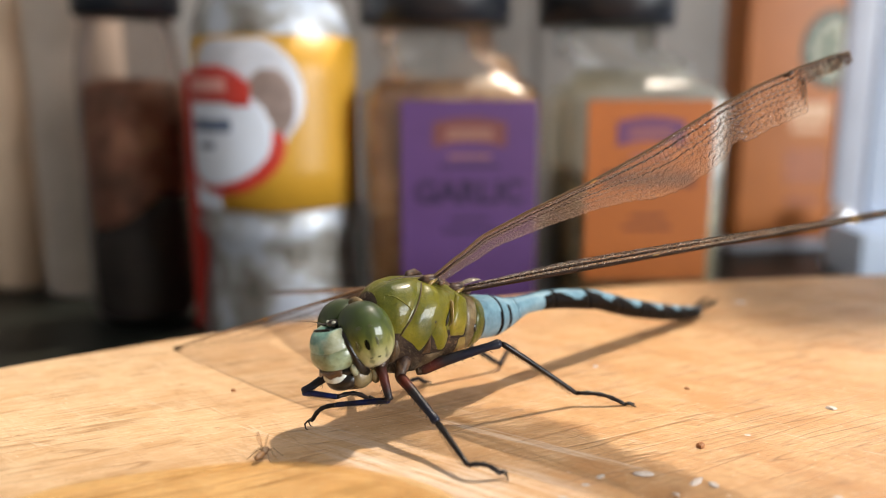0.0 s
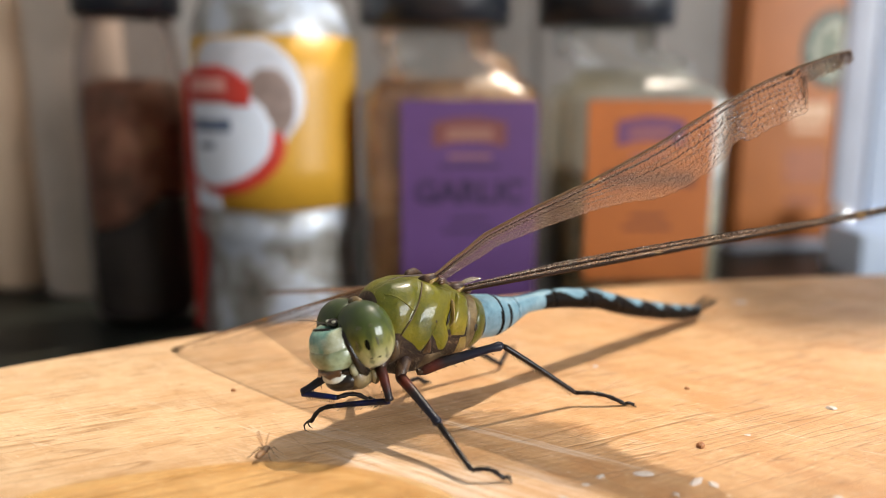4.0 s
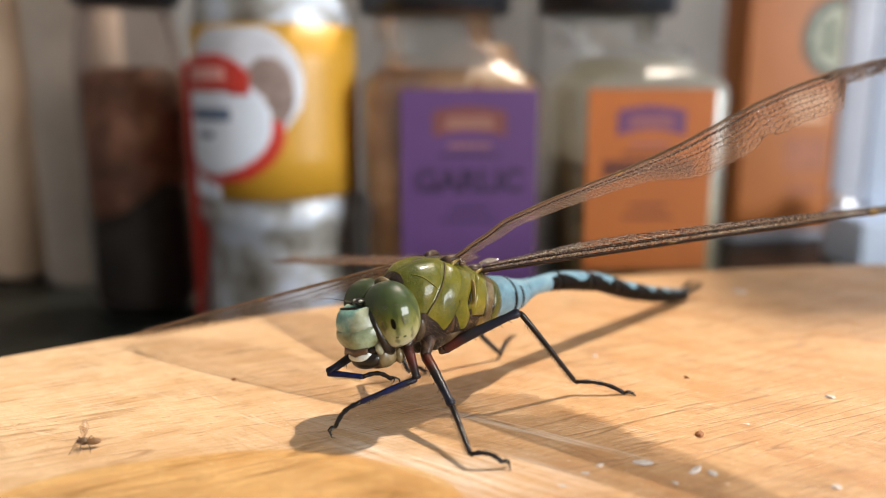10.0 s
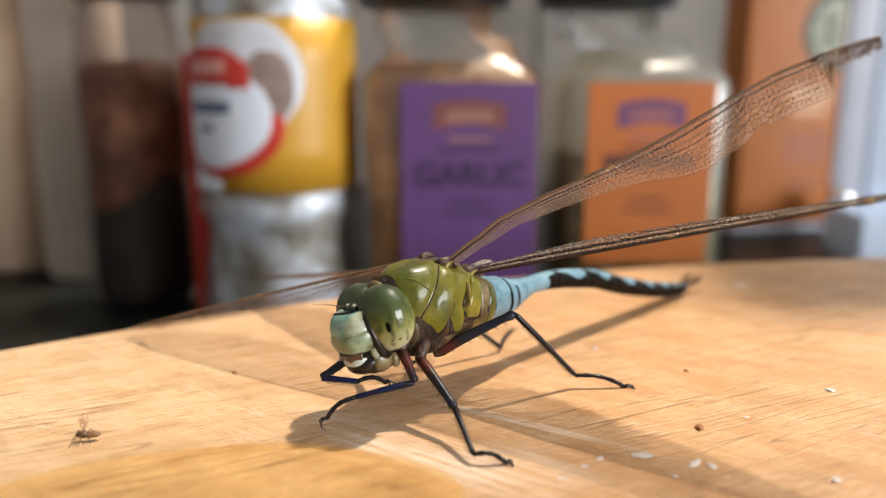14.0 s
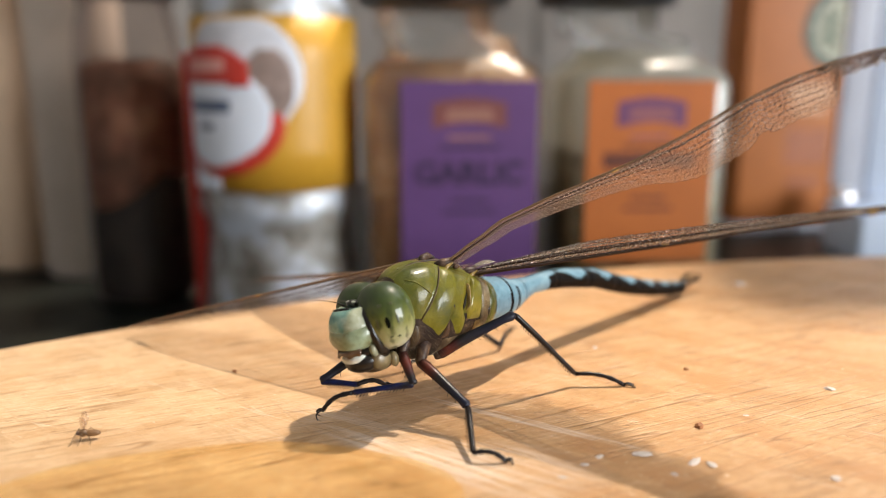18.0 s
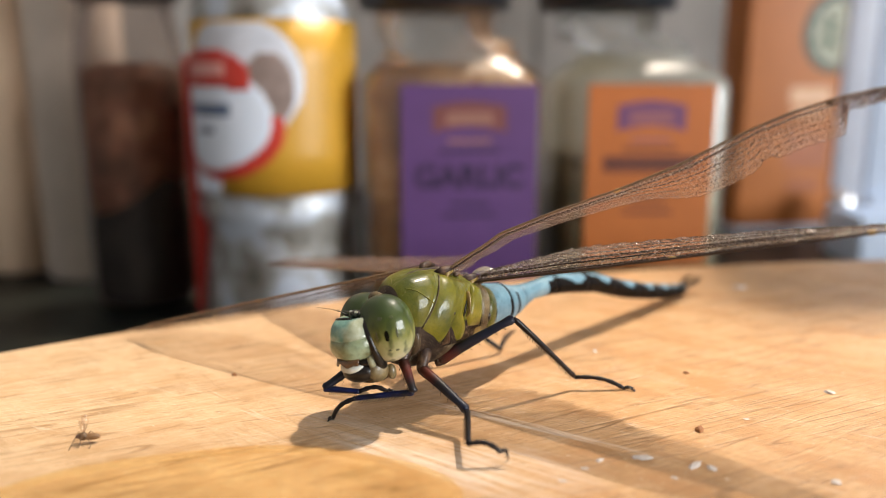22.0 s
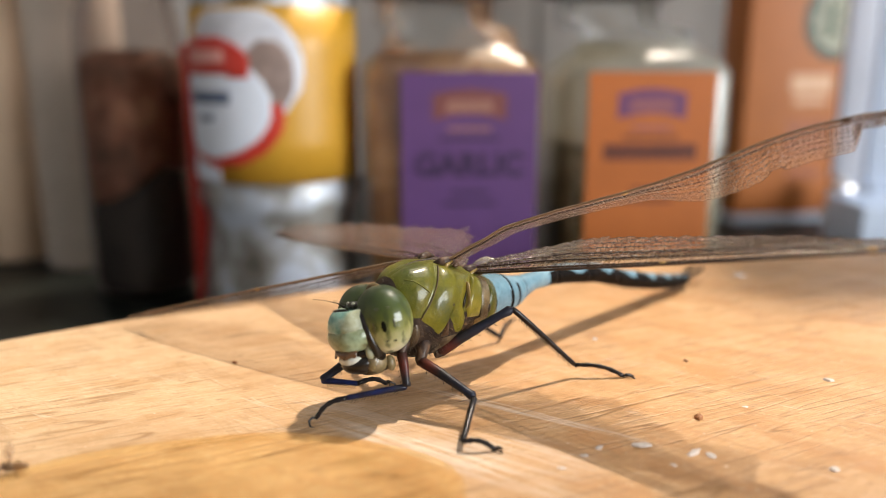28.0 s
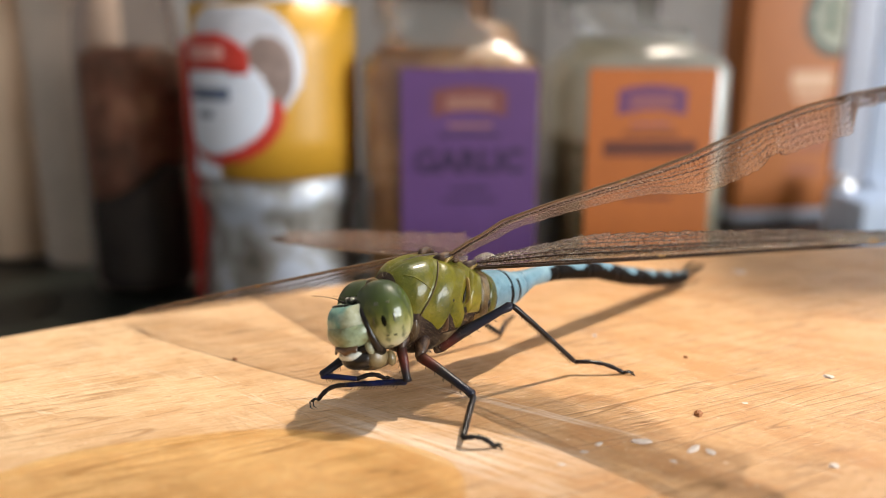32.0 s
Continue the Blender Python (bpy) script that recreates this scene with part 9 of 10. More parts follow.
    walk(LEGS["right_mid"][0], [
        (0, mm(-6.50, -3.00, 6.20, -0.0, -2.6, -123.4)), (1.5, mm(-6.50, -3.00, 6.20, 0.0, -1.8, -124.0)), (2, mm(-6.50, -3.00, 6.20, 0.0, 0.8, -125.9)),
        (3, mm(-6.50, -3.00, 6.20, 0.0, -1.2, -124.4)), (6.3, mm(-6.50, -3.00, 6.20, 0.0, -1.1, -124.3)), (6.5, mm(-6.50, -3.00, 6.20, 0.0, 0.8, -123.4)),
        (6.8, mm(-6.50, -3.00, 6.20, 0.1, 7.3, -122.3)), (7, mm(-6.50, -3.00, 6.20, 0.1, 7.3, -122.3)), (8, mm(-6.50, -3.00, 6.20, 0.1, 1.9, -122.8)),
        (10.5, mm(-6.50, -3.00, 6.20, -0.0, -5.6, -120.7)), (12, mm(-6.50, -3.00, 6.20, -0.0, -5.0, -121.1)), (13, mm(-6.50, -3.00, 6.20, -0.0, -5.3, -121.0)),
        (14, mm(-6.50, -3.00, 6.20, -0.1, -7.1, -120.0)), (14.5, mm(-6.50, -3.00, 6.20, 0.0, -4.6, -121.4)), (16.5, mm(-6.50, -3.00, 6.20, -0.0, -5.8, -120.7)),
        (17, mm(-6.50, -3.00, 6.20, -0.2, -7.9, -119.4)), (17.5, mm(-6.50, -3.00, 6.20, -0.1, -6.7, -120.2)), (18.5, mm(-6.50, -3.00, 6.20, -0.1, -6.6, -120.2)),
        (19, mm(-6.50, -3.00, 6.20, -0.0, -5.8, -120.7)), (19.5, mm(-6.50, -3.00, 6.20, 0.1, -3.7, -122.1)), (20, mm(-6.50, -3.00, 6.20, -0.1, -6.5, -120.3)),
        (20.5, mm(-6.50, -3.00, 6.20, 0.0, -5.0, -121.2)), (21, mm(-6.50, -3.00, 6.20, -0.1, -7.0, -120.0)), (21.5, mm(-6.50, -3.00, 6.20, -0.2, -7.6, -119.6)),
        (22, mm(-6.50, -3.00, 6.20, -0.8, -12.9, -116.1)), (23, mm(-6.50, -3.00, 6.20, -1.3, -15.5, -114.2)), (23.5, mm(-6.50, -3.00, 6.20, -0.8, -12.9, -116.0)),
        (24, mm(-6.50, -3.00, 6.20, -1.1, -14.5, -114.9)), (25, mm(-6.50, -3.00, 6.20, -0.6, -11.5, -116.8)), (27.5, mm(-6.50, -3.00, 6.20, -0.5, -10.4, -117.6)),
        (28, mm(-6.50, -3.00, 6.20, -0.7, -11.8, -116.6)), (29, mm(-6.50, -3.00, 6.20, -0.8, -12.6, -115.9)), (30, mm(-6.50, -3.00, 6.20, -0.4, -9.6, -118.1)),
        (30.5, mm(-6.50, -3.00, 6.20, -0.7, -11.9, -116.5)), (31, mm(-6.50, -3.00, 6.20, -0.5, -9.9, -117.8)), (32, mm(-6.50, -3.00, 6.20, -0.5, -10.3, -117.7)),
    ])
    walk(LEGS["right_mid"][1], [
        (0, mm(-10.35, -8.83, 6.51, 0.0, 51.6, 134.8)), (1.5, mm(-10.40, -8.80, 6.41, 4.0, 52.6, 139.9)), (2, mm(-10.60, -8.66, 6.10, 16.0, 52.2, 155.0)),
        (2.5, mm(-10.48, -8.75, 6.30, 8.7, 52.9, 145.8)), (3, mm(-10.45, -8.77, 6.34, 8.7, 52.5, 145.8)), (3.5, mm(-10.48, -8.75, 6.29, 10.2, 52.9, 147.7)),
        (5.5, mm(-10.44, -8.78, 6.36, 5.5, 52.8, 141.8)), (6, mm(-10.44, -8.78, 6.33, -5.4, 52.5, 128.1)), (6.3, mm(-10.44, -8.78, 6.33, -5.4, 52.5, 128.1)),
        (6.5, mm(-10.34, -8.84, 6.10, -24.1, 60.9, 105.8)), (6.65, mm(-10.29, -8.85, 5.64, -36.8, 66.9, 91.7)), (6.8, mm(-10.21, -8.86, 5.32, -45.6, 69.4, 82.3)),
        (7, mm(-10.21, -8.86, 5.32, -45.6, 69.4, 82.3)), (7.5, mm(-10.28, -8.85, 5.59, -46.1, 60.2, 81.7)), (8, mm(-10.29, -8.87, 5.96, -27.7, 66.8, 102.2)),
        (8.5, mm(-10.26, -8.89, 6.14, -36.4, 60.5, 92.5)), (9, mm(-10.21, -8.92, 6.39, -19.2, 66.3, 111.7)), (9.5, mm(-10.17, -8.94, 6.55, -21.1, 63.5, 109.6)),
        (10, mm(-10.15, -8.95, 6.64, -10.9, 65.2, 121.0)), (10.5, mm(-10.05, -8.99, 6.88, -28.4, 59.3, 101.2)), (11, mm(-10.07, -8.98, 6.84, -24.2, 60.6, 106.1)),
        (11.5, mm(-10.11, -8.96, 6.76, -2.8, 63.0, 130.3)), (12, mm(-10.10, -8.97, 6.81, 1.6, 62.3, 135.2)), (12.5, mm(-10.06, -8.98, 6.87, 0.1, 62.2, 133.5)),
        (13, mm(-10.08, -8.97, 6.85, 5.2, 60.8, 139.4)), (13.5, mm(-10.01, -9.00, 6.98, 2.3, 60.0, 136.0)), (14, mm(-9.96, -9.01, 7.06, 4.8, 59.7, 138.8)),
        (14.5, mm(-10.13, -8.95, 6.77, 20.1, 58.5, 156.6)), (16.5, mm(-10.05, -8.98, 6.91, 20.5, 58.2, 157.1)), (17, mm(-9.90, -9.03, 7.17, 13.3, 58.4, 148.7)),
        (17.5, mm(-9.99, -9.00, 7.01, 16.6, 58.4, 152.6)), (18.5, mm(-10.00, -9.00, 7.00, 17.0, 58.1, 153.0)), (19, mm(-10.06, -8.98, 6.91, 22.1, 57.2, 159.0)),
        (19.5, mm(-10.21, -8.91, 6.65, 27.6, 56.5, 165.6)), (20, mm(-10.00, -9.00, 7.00, 20.3, 57.6, 157.0)), (20.5, mm(-10.11, -8.96, 6.81, 24.8, 57.1, 162.3)),
        (21, mm(-9.97, -9.01, 7.06, 19.4, 57.9, 155.9)), (21.5, mm(-9.92, -9.03, 7.12, 19.8, 57.3, 156.3)), (22, mm(-9.50, -9.12, 7.77, 5.1, 57.6, 138.9)),
        (22.5, mm(-9.36, -9.14, 7.93, 9.8, 57.1, 144.5)), (23, mm(-9.26, -9.15, 8.06, 8.1, 56.9, 142.4)), (23.5, mm(-9.48, -9.13, 7.76, 15.4, 56.5, 151.2)),
        (24, mm(-9.35, -9.14, 7.95, 5.3, 56.9, 139.1)), (24.5, mm(-9.43, -9.13, 7.84, 8.2, 57.0, 142.6)), (25, mm(-9.59, -9.11, 7.60, 16.9, 55.9, 153.0)),
        (25.5, mm(-9.59, -9.11, 7.61, 16.3, 56.0, 152.4)), (27.5, mm(-9.69, -9.10, 7.46, 21.7, 55.0, 158.9)), (28, mm(-9.56, -9.12, 7.63, 17.5, 55.6, 153.7)),
        (28.5, mm(-9.55, -9.12, 7.65, 19.0, 55.2, 155.6)), (29, mm(-9.49, -9.14, 7.72, 16.6, 55.1, 152.6)), (29.5, mm(-9.59, -9.12, 7.57, 19.8, 54.5, 156.6)),
        (30, mm(-9.74, -9.08, 7.37, 25.9, 53.4, 164.1)), (30.5, mm(-9.55, -9.12, 7.64, 17.7, 55.4, 154.0)), (31, mm(-9.71, -9.09, 7.41, 24.0, 53.6, 161.7)),
        (31.5, mm(-9.71, -9.09, 7.44, 14.0, 56.9, 149.6)), (32, mm(-9.70, -9.09, 7.45, 19.4, 55.6, 156.1)),
    ])
    walk(LEGS["right_mid"][2], [
        (0, mm(-13.46, -5.70, 0.94, -0.0, 11.1, -175.1)), (1, mm(-13.55, -5.86, 0.87, -0.0, 11.2, -175.2)), (1.5, mm(-13.70, -6.02, 0.77, -0.0, 11.1, -175.3)),
        (2, mm(-14.55, -6.82, 0.49, -0.1, 10.9, -175.6)), (2.5, mm(-14.02, -6.34, 0.63, -0.1, 11.1, -175.4)), (3, mm(-14.03, -6.33, 0.71, -0.1, 11.1, -175.4)),
        (3.5, mm(-14.10, -6.46, 0.63, -0.1, 11.1, -175.5)), (5.5, mm(-13.82, -6.12, 0.70, -0.0, 11.1, -175.3)), (6, mm(-13.11, -5.37, 0.70, 0.0, 11.0, -175.0)),
        (6.3, mm(-13.11, -5.37, 0.70, 0.0, 11.0, -175.0)), (6.5, mm(-11.29, -5.51, -0.11, -0.4, 9.9, -177.5)), (6.65, mm(-10.37, -6.06, -0.90, -0.7, 9.1, -179.0)),
        (6.8, mm(-9.88, -6.38, -1.34, -0.8, 8.7, -179.8)), (7, mm(-9.88, -6.38, -1.34, -0.8, 8.7, -179.8)), (7.5, mm(-9.77, -5.35, -0.57, -0.7, 9.6, -179.2)),
        (8, mm(-10.88, -6.13, -0.57, -0.7, 9.6, -179.4)), (8.5, mm(-10.42, -5.40, -0.04, -0.7, 10.1, -179.0)), (9, mm(-11.27, -6.27, -0.12, -0.7, 10.1, -179.3)),
        (9.5, mm(-11.23, -5.96, 0.19, -0.7, 10.3, -179.3)), (10, mm(-11.68, -6.39, 0.19, -0.8, 10.3, -179.4)), (10.5, mm(-10.75, -5.43, 0.77, -0.7, 10.7, -179.1)),
        (11, mm(-11.03, -5.63, 0.65, -0.7, 10.7, -179.1)), (11.5, mm(-12.20, -6.50, 0.43, -0.8, 10.7, -179.5)), (12, mm(-12.44, -6.64, 0.51, -0.8, 10.7, -179.6)),
        (12.5, mm(-12.35, -6.58, 0.59, -0.8, 10.8, -179.6)), (13, mm(-12.71, -6.71, 0.64, -0.8, 11.0, -179.5)), (13.5, mm(-12.57, -6.53, 0.83, -0.8, 11.2, -179.5)),
        (14, mm(-12.66, -6.65, 0.92, -0.8, 11.2, -179.5)), (14.5, mm(-13.54, -7.48, 0.70, -0.8, 11.2, -179.9)), (16.5, mm(-13.50, -7.52, 0.87, -0.8, 11.3, -179.9)),
        (17, mm(-13.08, -7.10, 1.11, -0.8, 11.4, -179.8)), (17.5, mm(-13.29, -7.29, 0.96, -0.8, 11.3, -179.8)), (18.5, mm(-13.34, -7.30, 0.97, -0.8, 11.3, -179.8)),
        (19, mm(-13.65, -7.60, 0.93, -0.9, 11.3, 180.0)), (19.5, mm(-14.00, -7.94, 0.72, -0.9, 11.2, 179.9)), (20, mm(-13.51, -7.51, 1.00, -0.9, 11.3, 180.0)),
        (20.5, mm(-13.79, -7.78, 0.85, -0.9, 11.3, 179.9)), (21, mm(-13.41, -7.47, 1.04, -0.9, 11.4, -180.0)), (21.5, mm(-13.44, -7.48, 1.14, -0.9, 11.5, 180.0)),
        (22, mm(-12.36, -6.62, 1.76, -0.8, 12.1, -179.6)), (22.5, mm(-12.51, -6.89, 1.97, -0.8, 12.3, -179.4)), (23, mm(-12.34, -6.78, 2.11, -0.7, 12.3, -179.3)),
        (23.5, mm(-12.92, -7.24, 1.83, -0.7, 12.2, -179.4)), (24, mm(-12.29, -6.60, 1.99, -0.7, 12.3, -179.1)), (24.5, mm(-12.50, -6.78, 1.88, -0.7, 12.2, -179.2)),
        (25, mm(-13.15, -7.31, 1.71, -0.7, 12.1, -179.4)), (25.5, mm(-13.11, -7.27, 1.71, -0.7, 12.1, -179.3)), (27.5, mm(-13.49, -7.63, 1.64, -0.8, 12.0, -179.5)),
        (28, mm(-13.17, -7.34, 1.77, -0.7, 12.2, -179.4)), (28.5, mm(-13.24, -7.45, 1.81, -0.7, 12.1, -179.4)), (29, mm(-13.09, -7.27, 1.90, -0.7, 12.1, -179.3)),
        (29.5, mm(-13.38, -7.48, 1.79, -0.8, 11.9, -179.5)), (30, mm(-13.82, -7.92, 1.66, -0.8, 12.0, -179.8)), (30.5, mm(-13.18, -7.35, 1.80, -0.7, 12.2, -179.4)),
        (31, mm(-13.72, -7.77, 1.69, -0.8, 11.9, -179.7)), (31.5, mm(-13.05, -7.12, 1.49, -0.7, 11.9, -179.4)), (32, mm(-13.37, -7.47, 1.59, -0.7, 12.0, -179.4)),
    ])
    walk(LEGS["left_hind"][0], [
        (0, mm(-8.60, 2.60, 6.00, -0.0, -15.4, 150.6)), (1.5, mm(-8.60, 2.60, 6.00, -0.1, -14.3, 151.0)), (2, mm(-8.60, 2.60, 6.00, -0.8, -10.6, 154.3)),
        (2.5, mm(-8.60, 2.60, 6.00, -0.4, -12.8, 152.5)), (5.5, mm(-8.60, 2.60, 6.00, -0.1, -13.5, 151.2)), (6, mm(-8.60, 2.60, 6.00, 0.1, -15.4, 150.3)),
        (6.3, mm(-8.60, 2.60, 6.00, 0.1, -15.4, 150.3)), (6.5, mm(-8.60, 2.60, 6.00, 2.6, -22.2, 142.5)), (6.65, mm(-8.60, 2.60, 6.00, 4.7, -23.3, 137.1)),
        (7, mm(-8.60, 2.60, 6.00, 3.6, -24.2, 139.7)), (7.5, mm(-8.60, 2.60, 6.00, 5.4, -25.1, 135.4)), (8, mm(-8.60, 2.60, 6.00, 3.4, -23.8, 140.4)),
        (8.5, mm(-8.60, 2.60, 6.00, 5.9, -25.0, 134.3)), (9, mm(-8.60, 2.60, 6.00, 2.6, -24.6, 142.0)), (9.5, mm(-8.60, 2.60, 6.00, 4.5, -24.8, 137.6)),
        (10, mm(-8.60, 2.60, 6.00, 2.0, -24.9, 143.6)), (10.5, mm(-8.60, 2.60, 6.00, 6.0, -27.3, 134.5)), (11, mm(-8.60, 2.60, 6.00, 4.6, -26.7, 137.6)),
        (11.5, mm(-8.60, 2.60, 6.00, 1.9, -24.1, 143.8)), (12.5, mm(-8.60, 2.60, 6.00, 1.9, -24.4, 143.8)), (13, mm(-8.60, 2.60, 6.00, 1.2, -23.4, 145.4)),
        (14, mm(-8.60, 2.60, 6.00, 1.3, -24.5, 145.3)), (14.5, mm(-8.60, 2.60, 6.00, -1.0, -22.4, 151.1)), (16.5, mm(-8.60, 2.60, 6.00, -1.0, -23.3, 151.0)),
        (17, mm(-8.60, 2.60, 6.00, 0.8, -24.7, 146.7)), (17.5, mm(-8.60, 2.60, 6.00, -0.4, -23.9, 149.6)), (18, mm(-8.60, 2.60, 6.00, 0.2, -24.0, 148.2)),
        (19, mm(-8.60, 2.60, 6.00, -1.0, -23.2, 151.0)), (19.5, mm(-8.60, 2.60, 6.00, -2.1, -21.7, 153.9)), (20, mm(-8.60, 2.60, 6.00, -0.4, -23.8, 149.6)),
        (20.5, mm(-8.60, 2.60, 6.00, -1.5, -22.7, 152.4)), (21, mm(-8.60, 2.60, 6.00, -0.4, -24.1, 149.5)), (21.5, mm(-8.60, 2.60, 6.00, -0.4, -24.5, 149.5)),
        (22, mm(-8.60, 2.60, 6.00, 3.0, -28.3, 141.9)), (22.5, mm(-8.60, 2.60, 6.00, 0.9, -29.4, 146.2)), (23, mm(-8.60, 2.60, 6.00, 2.5, -29.8, 143.1)),
        (23.5, mm(-8.60, 2.60, 6.00, -0.4, -28.0, 149.1)), (24, mm(-8.60, 2.60, 6.00, 2.3, -29.2, 143.3)), (24.5, mm(-8.60, 2.60, 6.00, 1.6, -28.4, 144.8)),
        (25, mm(-8.60, 2.60, 6.00, -0.4, -26.8, 149.2)), (25.5, mm(-8.60, 2.60, 6.00, 0.2, -26.7, 147.8)), (27.5, mm(-8.60, 2.60, 6.00, -1.1, -25.8, 150.7)),
        (29, mm(-8.60, 2.60, 6.00, 0.3, -27.5, 147.7)), (30, mm(-8.60, 2.60, 6.00, -1.7, -25.4, 152.1)), (30.5, mm(-8.60, 2.60, 6.00, 0.2, -26.8, 147.7)),
        (31, mm(-8.60, 2.60, 6.00, -1.7, -25.7, 152.0)), (31.5, mm(-8.60, 2.60, 6.00, 0.7, -25.7, 146.5)), (32, mm(-8.60, 2.60, 6.00, -1.1, -25.8, 150.7)),
    ])
    walk(LEGS["left_hind"][1], [
        (0, mm(-16.75, 7.19, 8.57, 0.0, 36.5, 156.9)), (1, mm(-16.77, 7.17, 8.51, 0.5, 36.7, 157.7)), (1.5, mm(-16.82, 7.16, 8.39, 0.9, 36.5, 158.5)),
        (2, mm(-17.19, 6.73, 7.79, 2.4, 34.3, 161.0)), (2.5, mm(-16.98, 6.97, 8.16, 1.4, 35.9, 159.3)), (3.5, mm(-17.00, 6.95, 8.14, 1.8, 35.8, 159.9)),
        (5.5, mm(-16.86, 7.14, 8.27, 1.3, 36.2, 159.1)), (6, mm(-16.72, 7.23, 8.57, -1.3, 37.8, 154.8)), (6.3, mm(-16.72, 7.23, 8.57, -1.3, 37.8, 154.8)),
        (6.5, mm(-15.72, 8.07, 9.66, -2.5, 49.1, 153.0)), (6.65, mm(-15.12, 8.66, 9.84, 0.2, 55.6, 156.4)), (6.8, mm(-15.20, 8.51, 9.95, -2.4, 59.9, 153.4)),
        (7, mm(-15.35, 8.31, 9.98, -4.4, 60.1, 151.0)), (7.5, mm(-14.85, 8.76, 10.12, -5.3, 55.9, 150.0)), (8, mm(-15.43, 8.26, 9.91, -2.4, 54.2, 153.5)),
        (8.5, mm(-14.74, 8.89, 10.10, -1.5, 52.2, 154.7)), (9, mm(-15.55, 8.03, 10.03, -2.0, 52.4, 154.0)), (9.5, mm(-15.10, 8.53, 10.07, 0.1, 50.5, 156.8)),
        (10, mm(-15.68, 7.82, 10.08, -1.9, 50.7, 154.1)), (10.5, mm(-14.64, 8.75, 10.45, -1.3, 49.6, 154.9)), (11, mm(-14.99, 8.44, 10.36, -2.0, 49.7, 154.0)),
        (11.5, mm(-15.74, 7.83, 9.95, -0.3, 48.4, 156.2)), (12.5, mm(-15.73, 7.82, 10.00, 0.1, 47.8, 156.8)), (13, mm(-15.93, 7.65, 9.85, 0.4, 46.6, 157.3)),
        (13.5, mm(-15.87, 7.63, 9.98, -0.6, 46.5, 155.9)), (14, mm(-15.85, 7.62, 10.02, 0.2, 46.1, 156.9)), (14.5, mm(-16.45, 6.93, 9.69, 0.7, 45.3, 157.7)),
        (16.5, mm(-16.39, 6.92, 9.83, 0.9, 45.3, 157.9)), (17, mm(-15.96, 7.44, 10.05, 1.5, 45.3, 158.8)), (17.5, mm(-16.24, 7.09, 9.93, 0.6, 45.4, 157.5)),
        (18, mm(-16.12, 7.27, 9.94, 1.5, 45.3, 158.7)), (19, mm(-16.40, 6.92, 9.81, 1.3, 44.8, 158.5)), (19.5, mm(-16.69, 6.57, 9.58, 1.2, 44.5, 158.4)),
        (20, mm(-16.25, 7.09, 9.91, 1.7, 44.9, 159.1)), (20.5, mm(-16.53, 6.74, 9.74, 1.2, 44.9, 158.4)), (21, mm(-16.23, 7.09, 9.96, 1.4, 45.2, 158.7)),
        (21.5, mm(-16.20, 7.08, 10.02, 1.5, 44.9, 158.8)), (22, mm(-15.32, 7.87, 10.59, 1.4, 45.4, 158.6)), (22.5, mm(-15.62, 7.30, 10.75, 0.0, 45.3, 156.7)),
        (23, mm(-15.32, 7.65, 10.83, 1.5, 44.9, 158.8)), (23.5, mm(-15.95, 6.99, 10.56, 0.5, 44.8, 157.3)), (24, mm(-15.39, 7.66, 10.73, 0.8, 45.0, 157.7)),
        (24.5, mm(-15.57, 7.51, 10.61, 1.0, 44.9, 158.0)), (25, mm(-16.04, 7.03, 10.37, 1.2, 44.2, 158.3)), (25.5, mm(-15.93, 7.22, 10.35, 2.0, 44.1, 159.5)),
        (27.5, mm(-16.21, 6.88, 10.22, 2.1, 43.7, 159.6)), (28, mm(-16.02, 7.03, 10.39, 1.4, 44.1, 158.6)), (28.5, mm(-16.01, 7.03, 10.41, 2.0, 43.9, 159.4)),
        (29, mm(-15.87, 7.20, 10.47, 2.0, 43.7, 159.5)), (29.5, mm(-16.04, 7.04, 10.35, 2.1, 43.4, 159.6)), (30, mm(-16.34, 6.70, 10.16, 2.5, 43.1, 160.2)),
        (30.5, mm(-15.92, 7.22, 10.37, 2.4, 43.8, 160.1)), (31, mm(-16.32, 6.70, 10.21, 1.8, 43.1, 159.2)), (31.5, mm(-15.89, 7.42, 10.21, 2.1, 44.4, 159.6)),
        (32, mm(-16.21, 6.87, 10.22, 1.2, 44.0, 158.4)),
    ])
